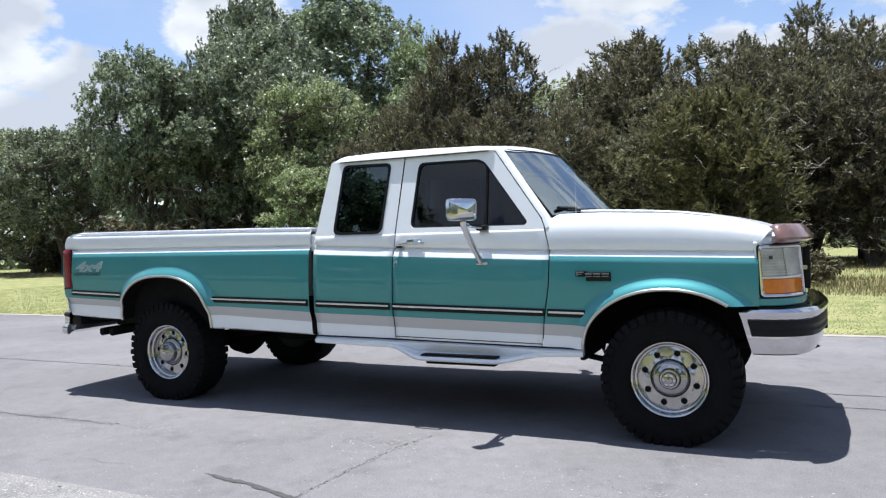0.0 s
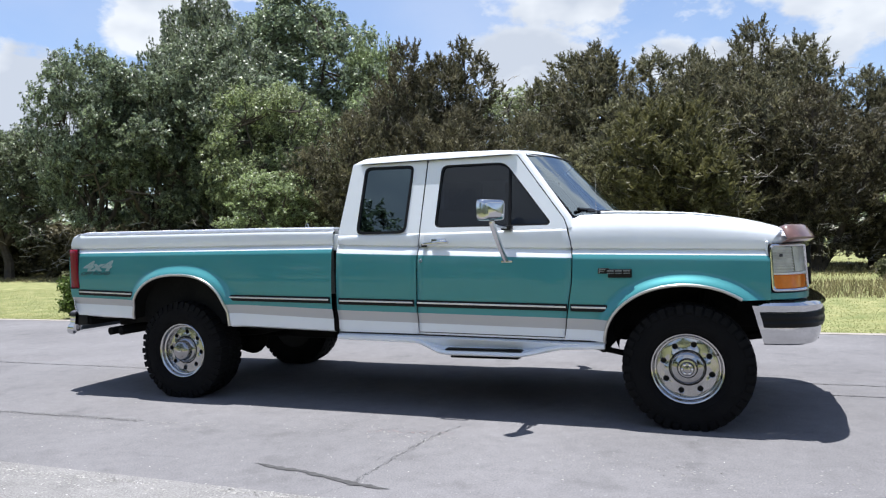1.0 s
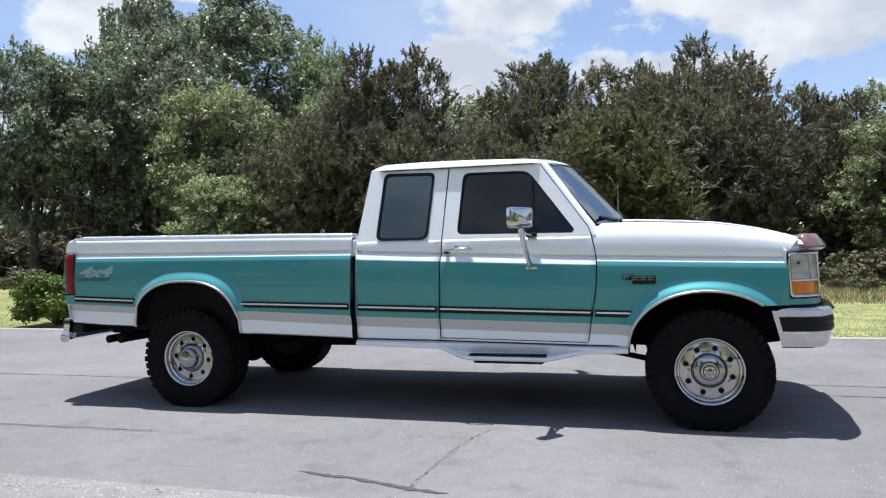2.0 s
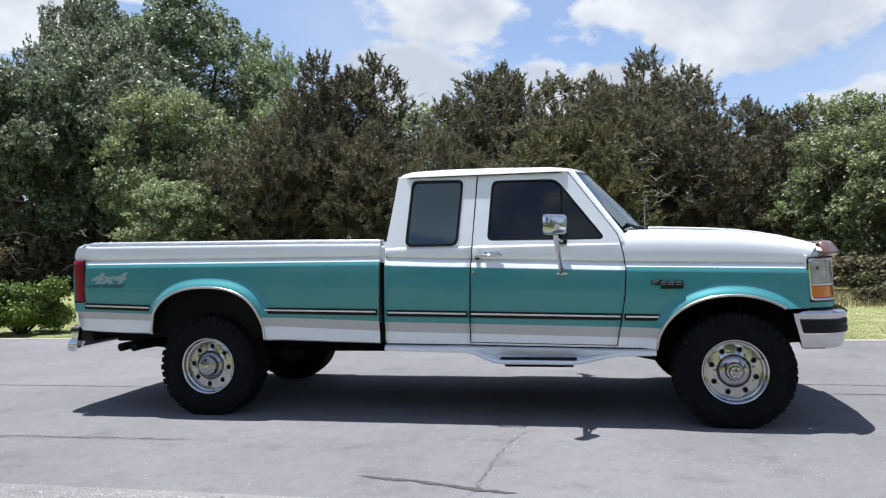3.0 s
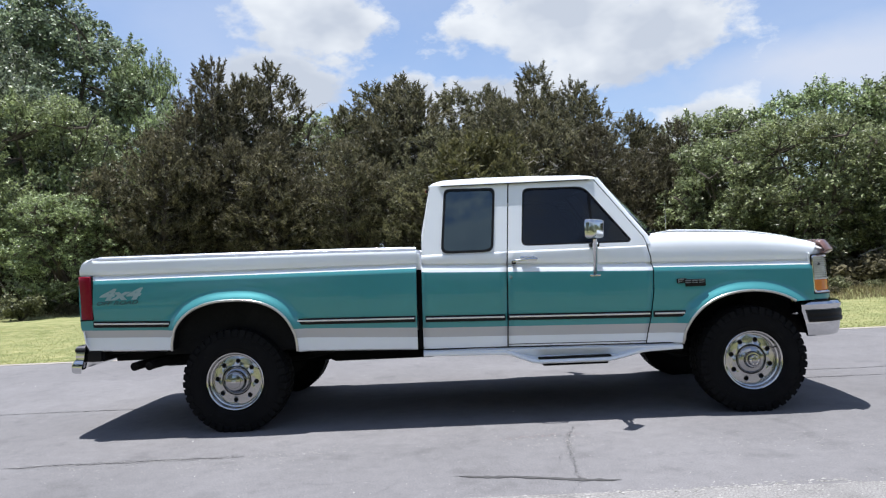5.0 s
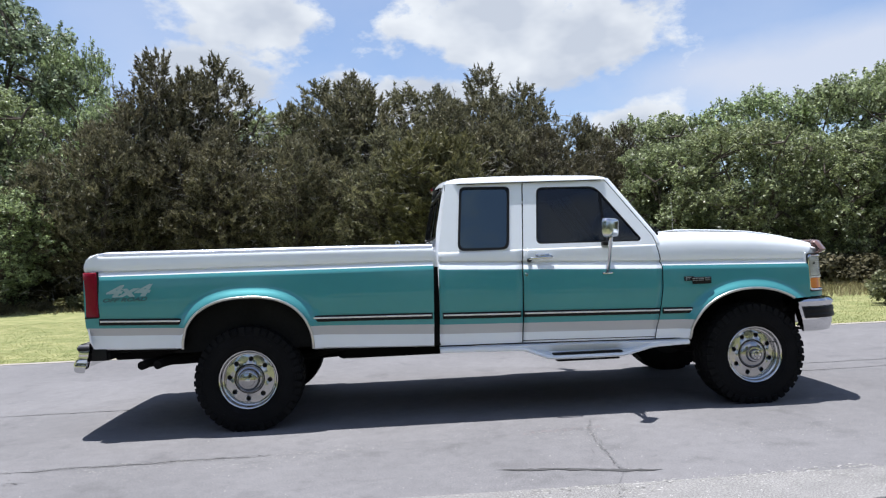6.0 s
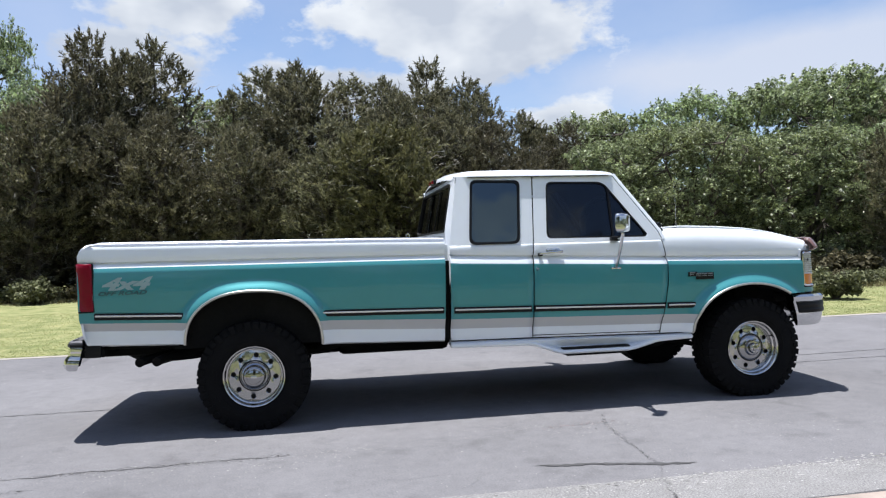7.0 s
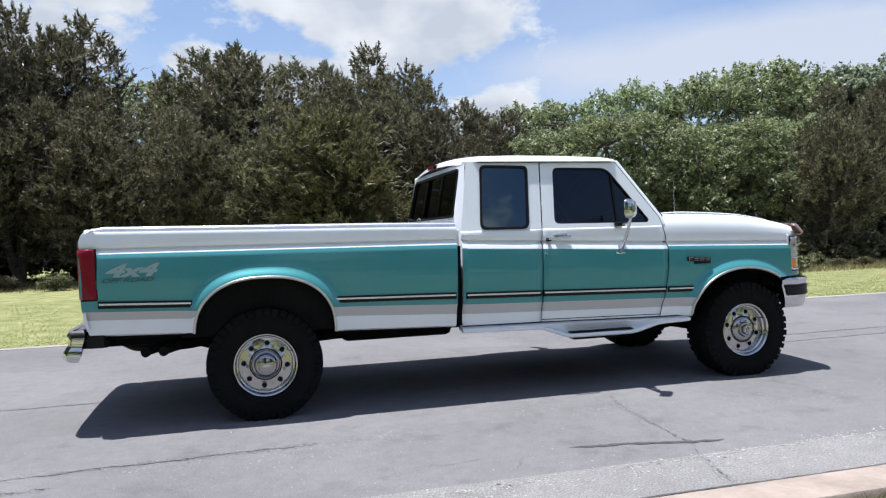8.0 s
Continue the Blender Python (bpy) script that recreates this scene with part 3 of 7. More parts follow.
def flank(name, xs, edge0, edge1, top, arch=None, floor_z=None):
    """A flank panel. xs: 0..1 steps between the edges edge0(z) and edge1(z)."""
    g = Geo()
    cols = []
    for u in xs:
        xm = edge0(0.9) * (1 - u) + edge1(0.9) * u
        col = []
        for y, z, s in levels(xm, top):
            x = edge0(z) * (1 - u) + edge1(z) * u
            zf = max(arch_z(arch, x) if arch else -1, floor_z(x) if floor_z else -1)
            cut = z < zf
            z = max(z, zf)
            if cut:
                lv = levels(xm, top)
                y = float(np.interp(z, [q[1] for q in lv], [q[0] for q in lv]))
            if arch:
                y += flare(arch, x, z)
            col.append((x, -y, z, s))
        cols.append(col)
    n = len(cols[0])
    vs = [p[:3] for c in cols for p in c]
    for i in range(len(cols) - 1):
        for j in range(n - 1):
            a, b, c, d = i * n + j, (i + 1) * n + j, (i + 1) * n + j + 1, i * n + j + 1
            if abs(vs[d][2] - vs[a][2]) + abs(vs[c][2] - vs[b][2]) < 2e-4:
                continue
            g.f.append((a, b, c, d))
            slot = cols[i][j + 1][3]
            if arch and slot != 1 and 0.25 * sum(vs[q][2] for q in (a, b, c, d)) > z_teal_low(vs[a][0]) - 0.008 and j < 37:
                slot = 1
            g.s.append(slot)
    g.v = vs
    return g


def solid(ob, t=0.012):
    m = ob.modifiers.new("thickness", "SOLIDIFY")
    m.thickness, m.offset, m.use_even_offset = t, -1.0 if ob.get("inward", 1) else 1.0, False
    return ob


def ring_panel(outer, inner, ysurf, out=0.0):
    """A flat frame between two outlines of equal count, in (x, z)."""
    n = len(outer)
    vs = [(x, -ysurf(z) - out, z) for x, z in outer] + [(x, -ysurf(z) - out, z) for x, z in inner]
    vs += [(x, -ysurf(z) + 0.03, z) for x, z in inner]
    fs = [(i, (i + 1) % n, n + (i + 1) % n, n + i) for i in range(n)] + [(n + i, n + (i + 1) % n, 2 * n + (i + 1) % n, 2 * n + i) for i in range(n)]
    return vs, fs


def side_part(name, g, mats, s, parent=truck, label="", sharp=42, thick=0.0):
    ob = put(name, g.mesh(name, mats, sharp=sharp, flip=s < 0), parent, label)
    if thick:
        ob["inward"] = 1
        solid(ob, thick)
        del ob["inward"]
    return ob


def steps_for(x0, x1, arch, n=40):
    """0..1 column steps that crowd at the ends of an arch."""
    xs = set(np.linspace(x0, x1, n))
    if arch:
        xc, zb, a, h, p = arch
        for k in range(61):
            c = xc - a * math.cos(math.pi * k / 60)
            if x0 < c < x1:
                xs.add(c)
        for e in (-1, 1):
            for d in (-0.004, 0.0005, 0.004):
                if x0 < xc + e * (a + d) < x1:
                    xs.add(xc + e * (a + d))
    return [(x - x0) / (x1 - x0) for x in sorted(xs)]


PAINT = [M_WHITE, M_TEAL, M_BAND]
bed_back = lerp_table([(0.60, -1.100), (0.70, -1.142), (0.85, -1.165), (1.24, -1.172), (1.29, -1.174), (1.315, -1.168), (1.335, -1.156), (1.352, -1.138), (1.365, -1.115), (1.374, -1.085)])
bed_front = lerp_table([(0.5, 1.410), (1.4, 1.432)])
cab_back = lerp_table([(0.5, 1.455), (1.31, 1.470), (1.484, 1.482), (1.83, 1.560)])
door_back = lerp_table([(0.55, 2.104), (1.12, 2.120), (1.81, 2.168)])
door_front = lerp_table([(0.55, 3.159), (0.73, 3.190), (0.93, 3.222), (1.095, 3.229), (1.22, 3.214), (1.30, 3.190)])
fend_front = lerp_table([(0.5, 4.44), (0.80, 4.425), (1.15, 4.425), (1.20, 4.46), (1.25, 4.50)])


def bed_top(x):
    r = z_rail(x)
    return [(0.962, r - 0.055, 0), (0.960, r - 0.038, 0), (0.952, r - 0.030, 0), (0.935, r - 0.020, 0)]


def sill_top(x):
    return [(cab_y(1.27), 1.27, 0), (cab_y(1.287), 1.287, 0)]


def fender_top(x):
    f = z_hood(x)
    zc = z_teal_top(x) + 0.105
    return [(0.960, zc + 0.35 * (f - zc), 0), (0.945, zc + 0.62 * (f - zc), 0), (0.915, zc + 0.84 * (f - zc), 0), (0.875, zc + 0.955 * (f - zc), 0), (0.835, f, 0)]


z_hood = lerp_table([(3.2, 1.372), (3.30, 1.378), (3.5, 1.377), (3.94, 1.354), (4.21, 1.313), (4.36, 1.276), (4.50, 1.228), (4.56, 1.185)])


def flanks(s):
    a = ARCHES["rear"]
    side_part("bed_side", flank("bed_side", steps_for(-1.17, 1.41, a), bed_back, bed_front, bed_top, a), PAINT, s, label="white bed side with wide teal band")
    side_part("cab_corner", flank("cab_corner", list(np.linspace(0, 1, 12)), lerp_table([(0.5, 1.455), (1.31, 1.470)]), lambda z: door_back(z) - 0.006, sill_top), PAINT, s, thick=0.015)
    door = side_part("door", flank("door", list(np.linspace(0, 1, 22)), lambda z: door_back(z) + 0.004, lambda z: door_front(z) - 0.004, sill_top), PAINT, s, label="closed door, white over a teal band", thick=0.015)
    a = ARCHES["front"]
    side_part("front_fender", flank("front_fender", steps_for(3.20, 4.43, a), lambda z: door_front(min(z, 1.30)) + 0.004 if z < 1.30 else 3.194 + (z - 1.3) * 0.4, fend_front, fender_top, a, lambda x: 0.815 if x > 4.20 else -1), PAINT, s, label="white and teal front fender with a flared arch")
    return door


doors = {}
for s in (1, -1):
    doors[s] = flanks(s)


# upper cab sides: door frame, rear quarter, pillars
def uppers(s):
    outer = rounded([(2.134, 1.285), (3.196, 1.285), (3.172, 1.352), (2.836, 1.812), (2.172, 1.812)], 0.012)
    inner = rounded([(2.240, 1.322, 0.045), (3.066, 1.314, 0.02), (3.082, 1.336, 0.02), (2.754, 1.768, 0.06), (2.276, 1.774, 0.05)], 0.03)
    g = Geo().add(*ring_panel(outer, inner, cab_y))
    side_part("door_frame", g, M_WHITE, s, doors[s], thick=0.0)
    seal = rounded([(2.246, 1.328, 0.045), (3.060, 1.320, 0.02), (3.074, 1.338, 0.02), (2.751, 1.761, 0.06), (2.282, 1.767, 0.05)], 0.03)
    lip = rounded([(2.255, 1.334, 0.042), (3.052, 1.326, 0.02), (3.066, 1.341, 0.02), (2.748, 1.755, 0.055), (2.289, 1.761, 0.048)], 0.03)
    g = Geo().add(*ring_panel(inner, lip, lambda z: cab_y(z) - 0.006))
    side_part("window_seal", g, M_BLACK, s, doors[s], "black rubber window seal")
    g = Geo()
    n = len(seal)
    g.add([(x, -cab_y(z) + 0.016, z) for x, z in seal] + [(x, -cab_y(z) + 0.021, z) for x, z in seal], [tuple(range(n)), tuple(range(2 * n - 1, n - 1, -1))] + [(i, (i + 1) % n, n + (i + 1) % n, n + i) for i in range(n)])
    side_part("door_window", g, M_GLASS_DARK, s, doors[s], "dark tinted window glass")
    # the division bar between the drop glass and the front quarter light
    g = Geo()
    for z0, z1 in ((1.320, 1.742),):
        x0, x1 = 2.795, 2.787
        g.add([(x0 - 0.008, -cab_y(z0) + 0.004, z0), (x0 + 0.008, -cab_y(z0) + 0.004, z0), (x1 + 0.008, -cab_y(z1) + 0.004, z1), (x1 - 0.008, -cab_y(z1) + 0.004, z1), (x0 - 0.008, -cab_y(z0) + 0.015, z0), (x0 + 0.008, -cab_y(z0) + 0.015, z0), (x1 + 0.008, -cab_y(z1) + 0.015, z1), (x1 - 0.008, -cab_y(z1) + 0.015, z1)],
              [(0, 1, 2, 3), (7, 6, 5, 4), (0, 4, 5, 1), (1, 5, 6, 2), (2, 6, 7, 3), (3, 7, 4, 0)])
    side_part("division_bar", g, M_BLACK, s, doors[s])
    # rear quarter with its window
    outer = rounded([(cab_back(1.285), 1.285), (2.126, 1.285), (2.162, 1.815), (1.556, 1.825)], 0.012)
    inner = rounded([(1.620, 1.290, 0.055), (2.022, 1.288, 0.055), (2.063, 1.788, 0.045), (1.664, 1.796, 0.045)], 0.05)
    g = Geo().add(*ring_panel(outer, inner, cab_y))
    side_part("cab_quarter", g, M_WHITE, s, truck)
    lip = rounded([(1.640, 1.309, 0.048), (2.005, 1.307, 0.048), (2.043, 1.770, 0.038), (1.681, 1.778, 0.038)], 0.05)
    g = Geo().add(*ring_panel(inner, lip, lambda z: cab_y(z) + 0.006))
    frame_ob = side_part("quarter_window", g, M_BLACK, s, truck, "black-framed tinted quarter window")
    n = len(lip)
    g = Geo().add([(x, -cab_y(z) + 0.004, z) for x, z in lip] + [(x, -cab_y(z) + 0.009, z) for x, z in lip], [tuple(range(n)), tuple(range(2 * n - 1, n - 1, -1))] + [(i, (i + 1) % n, n + (i + 1) % n, n + i) for i in range(n)])
    side_part("pane", g, M_GLASS_QUARTER, s, frame_ob)
    # inner trim ring seen through the pane
    i2 = rounded([(1.690, 1.352, 0.03), (1.965, 1.350, 0.03), (1.998, 1.735, 0.03), (1.726, 1.742, 0.03)], 0.03)
    side_part("inner_trim", Geo().add(*ring_panel(lip, i2, lambda z: cab_y(z) - 0.035)), M_SEAT, s, frame_ob)
    # windscreen pillar
    rows = []
    for t in np.linspace(0, 1, 9):
        z = 1.290 + (1.826 - 1.290) * t
        xo = 3.202 if z < 1.352 else 3.180 + (2.844 - 3.180) * (z - 1.352) / (1.812 - 1.352)
        rows.append([(xo, -cab_y(z) + 0.02, z), (xo, -cab_y(z), z), (xo + 0.018, -cab_y(z) + 0.003, z + 0.004), (xo + 0.032, -cab_y(z) + 0.014, z + 0.008), (xo + 0.042, -cab_y(z) + 0.036, z + 0.010), (xo + 0.034, -cab_y(z) + 0.050, z + 0.008)])
    side_part("windscreen_pillar", Geo().grid(rows), M_WHITE, s, truck)


for s in (1, -1):
    uppers(s)

# roof: swept cross-sections from the rear header to the windscreen header
z_roof = lerp_table([(1.545, 1.808), (1.555, 1.835), (1.58, 1.856), (1.64, 1.872), (1.9, 1.882), (2.33, 1.878), (2.72, 1.864), (2.80, 1.853), (2.85, 1.838), (2.89, 1.815)])
rows = []
for x in (1.545, 1.548, 1.555, 1.566, 1.58, 1.61, 1.66, 1.75, 1.95, 2.15, 2.35, 2.55, 2.70, 2.77, 2.82, 2.85, 2.87, 2.885):
    zr = z_roof(x)
    row = []
    for y, d, c in ((0.852, -1, 0), (0.862, -1, 0.010), (0.858, -1, 0.020), (0.835, 0.6, 0), (0.80, 0.88, 0), (0.74, 1.0, 0.0), (0.60, 1, 0.014), (0.40, 1, 0.026), (0.20, 1, 0.033), (0, 1, 0.035)):
        zb = 1.812
        c = c * (1 - 0.55 * smoothstep(2.78, 2.885, x))
        z = (zb + c) if d < 0 else zb + 0.02 + (zr - zb - 0.02) * d + c
        z = min(z, zr + c) if d > 0 else z
        bow = 1 - (y / 0.86) ** 2
        xx = x + (0.152 * bow * smoothstep(2.4, 2.82, x) if x > 2.5 else -0.028 * bow * (1 - smoothstep(1.55, 1.75, x)))
        ys = y * (1 - 0.055 * (1 - smoothstep(1.545, 1.66, x)) - 0.055 * smoothstep(2.81, 2.885, x))
        row.append((xx, -ys, z))
    rows.append(row + [(a, -b, c) for a, b, c in row[-2::-1]])
put("roof", Geo().grid(rows).mesh("roof", M_WHITE, sharp=50), truck, "white painted steel roof")
# black strip paints the shading line beneath the roof's drip edge
for s in (1, -1):
    g = Geo().grid([[(x, -0.866, z_) for z_ in (1.8125, 1.8175)] + [(x, -0.858, z_) for z_ in (1.8175, 1.8125)] for x in (1.64, 2.0, 2.4, 2.80)], closed=True, caps=True)
    side_part("drip_rail", g, M_BLACK, s, truck)
lamp = put("cargo_lamp", Geo().box(1.500, 1.56, -0.11, 0.11, 1.838, 1.874, 0.008).mesh("cargo_lamp", M_BLACK), truck)
put("lens", Geo().box(1.492, 1.507, -0.095, 0.095, 1.843, 1.869, 0.004).mesh("lens", M_RED), lamp)

# back of the cab with its sliding window
g = Geo()
outer = rounded([(-cab_y(1.285) + 0.005, 0.56), (cab_y(1.285) - 0.005, 0.56), (cab_y(1.82) - 0.005, 1.825), (-cab_y(1.82) + 0.005, 1.825)], 0.02)
inner = rounded([(-0.790, 1.395), (0.790, 1.395), (0.735, 1.785), (-0.735, 1.785)], 0.06)
seal = rounded([(-0.768, 1.415), (0.768, 1.415), (0.715, 1.767), (-0.715, 1.767)], 0.05)
n = len(outer)
bow = lambda y: -0.03 * (1 - (y / 0.95) ** 2)
g.add([(cab_back(z) + bow(y), y, z) for y, z in outer] + [(cab_back(z) + bow(y), y, z) for y, z in inner] + [(cab_back(z) + 0.04, y, z) for y, z in inner],
      [(i, (i + 1) % n, n + (i + 1) % n, n + i) for i in range(n)] + [(n + i, n + (i + 1) % n, 2 * n + (i + 1) % n, 2 * n + i) for i in range(n)])
put("cab_back_panel", g.mesh("cab_back_panel", M_WHITE), truck)
g = Geo().add([(cab_back(z) + bow(y) - 0.008, y, z) for y, z in inner] + [(cab_back(z) + bow(y) - 0.006, y, z) for y, z in seal] + [(cab_back(z) + 0.02, y, z) for y, z in seal],
              [(i, (i + 1) % n, n + (i + 1) % n, n + i) for i in range(n)] + [(n + i, n + (i + 1) % n, 2 * n + (i + 1) % n, 2 * n + i) for i in range(n)])
rw = put("rear_window", g.mesh("rear_window", M_BLACK), truck, "sliding rear window with dark glass")
for y0, y1, d in ((-0.78, -0.24, 0.0), (-0.26, 0.26, 0.012), (0.24, 0.78, 0.0)):
    q = [(max(-0.765, y0), 1.415), (min(0.765, y1), 1.415), (min(0.712, y1), 1.767), (max(-0.712, y0), 1.767)]
    g = Geo().add([(cab_back(z) + d, y, z) for y, z in q] + [(cab_back(z) + d + 0.005, y, z) for y, z in q], [(3, 2, 1, 0), (4, 5, 6, 7), (0, 1, 5, 4), (1, 2, 6, 5), (2, 3, 7, 6), (3, 0, 4, 7)])
    put("pane", g.mesh("pane", M_GLASS_REAR), rw)
for y in (-0.25, 0.25):
    put("slider_bar", Geo().box(1.462, 1.471, y - 0.005, y + 0.005, 1.42, 1.76, 0.003, m=Matrix.Identity(4)).mesh("slider_bar", M_BLACK), rw, at=Matrix.Translation((1.503, 0, 1.59)) @ Matrix.Rotation(radians(12.0), 4, "Y") @ Matrix.Translation((-1.468, 0, -1.59)))

# windscreen: a curved sheet
rows = []
for t in np.linspace(0, 1, 7):
    row = []
    for u in np.linspace(-1, 1, 17):
        b = Vector((3.232 + 0.248 * (1 - u * u), 0.896 * u, 1.365 + 0.01 * (1 - u * u)))
        h = Vector((2.866 + 0.169 * (1 - u * u), 0.812 * u, 1.820 + 0.018 * (1 - u * u)))
        row.append(tuple(b.lerp(h, t)))
    rows.append(row)
put("windscreen", Geo().grid(rows).mesh("windscreen", M_GLASS_CLEAR), truck, "clear curved windscreen")
g = Geo()
for t0, t1 in ((rows[0], rows[0]), (rows[-1], rows[-1])):
    g.tube(t0, 0.008, 6)
g.tube([r[0] for r in rows], 0.007, 6).tube([r[-1] for r in rows], 0.007, 6)
put("windscreen_seal", g.mesh("windscreen_seal", M_BLACK), truck)
for y0, y1 in ((-0.80, -0.12), (-0.05, 0.60)):
    g = Geo()
    p0, p1 = Vector((3.46, y1, 1.402)), Vector((3.30, y0 + 0.02, 1.402))
    g.tube([(3.49, y1, 1.385), p0, p0.lerp(p1, 0.5) + Vector((0.02, 0, 0.008)), p1], 0.009, 6).tube([p0.lerp(p1, 0.2) + Vector((-0.02, 0, 0.008)), p1 + Vector((-0.05, -0.04, 0.016))], 0.013, 5)
    put("wiper", g.mesh("wiper", M_BLACK), truck, "black windscreen wiper")
rows = []
for x, dz in ((3.20, -0.005), (3.30, 0.0), (3.44, 0.006)):
    rows.append([(x + 0.10 * (1 - u * u), 0.86 * u, 1.365 + dz + 0.012 * (1 - u * u)) for u in np.linspace(-1, 1, 13)])
put("cowl", Geo().grid(rows).mesh("cowl", M_BLACK), truck)
g = Geo().lathe([(0, 0.0), (0, 0.022), (0.006, 0.018), (0.012, 0.007), (0.024, 0.0016), (0.32, 0.0005)], 10, at=(3.375, -0.86, 1.340), axis="z")
put("aerial", g.mesh("aerial", M_BRIGHT), truck, "thin whip aerial")

# bonnet
rows = []
for x in (3.40, 3.42, 3.48, 3.6, 3.8, 4.0, 4.15, 4.28, 4.38, 4.46, 4.53, 4.575, 4.59):
    row = []
    for u in np.linspace(-1, 1, 25):
        y = 0.829 * u
        a = abs(y)
        crown = 0.003 * (1 - u * u) + 0.006 * (1 - smoothstep(0.50, 0.56, a)) * smoothstep(3.42, 3.6, x)
        nose = 0.055 * (1 - u * u) * smoothstep(4.0, 4.59, x) + 0.09 * (1 - u * u) * (1 - smoothstep(3.40, 3.75, x))
        row.append((x + nose, y, z_hood(min(x, 4.56)) - (0.02 if x > 4.58 else 0) + crown))
    rows.append(row)
bonnet = put("bonnet", Geo().grid(rows).mesh("bonnet", M_WHITE), truck, "white bonnet with a raised centre")
solid(bonnet, 0.02)


# front corner in plan: half outline from the flank to the middle
def nose_plan(off=0.0):
    pts = [(4.415, 0.980), (4.48, 0.968), (4.545, 0.935), (4.60, 0.875), (4.645, 0.78), (4.672, 0.62), (4.688, 0.40), (4.697, 0.20), (4.70, 0.0)]
    return [(x + off * (0.3 + 0.7 * (i / 8) ** 0.5), y + off * (1 - i / 8)) for i, (x, y) in enumerate(pts)]


NOSE = nose_plan()


def along(pts, t):
    """A point at the share t of a polyline's length."""
    seg = [math.dist(a, b) for a, b in zip(pts, pts[1:])]
    d = t * sum(seg)
    for (a, b), s in zip(zip(pts, pts[1:]), seg):
        if d <= s or (a, b) == (pts[-2], pts[-1]):
            f = min(1.0, d / s)
            return tuple(p + (q - p) * f for p, q in zip(a, b))
        d -= s


def nose_block(t0, t1, z0, z1, out0, out1, n=8, lean=0.012, taper=0.0):
    """A block that follows the nose's plan from share t0 to t1, between two heights; taper draws its inner end in towards the top."""
    rows = []
    for t in np.linspace(t0, t1, n):
        b = min(0.006, (z1 - z0) * 0.2)
        row = []
        for o, z in ((out0, z0), (out1 - b, z0), (out1, z0 + b), (out1, z1 - b), (out1 - b, z1), (out0, z1)):
            tz = t - taper * max(0.0, t - 0.03) * (z - 0.868) / 0.28
            (x, y), (x1, y1), (x2, y2) = along(NOSE, tz), along(NOSE, max(0, tz - 0.01)), along(NOSE, min(1, tz + 0.01))
            ln = math.hypot(y1 - y2, x2 - x1) or 1
            nx, ny = (y1 - y2) / ln, (x2 - x1) / ln
            row.append((x + nx * o - lean * (z - 0.87) / 0.28, -(y + ny * o), z))
        rows.append(row)
    return rows


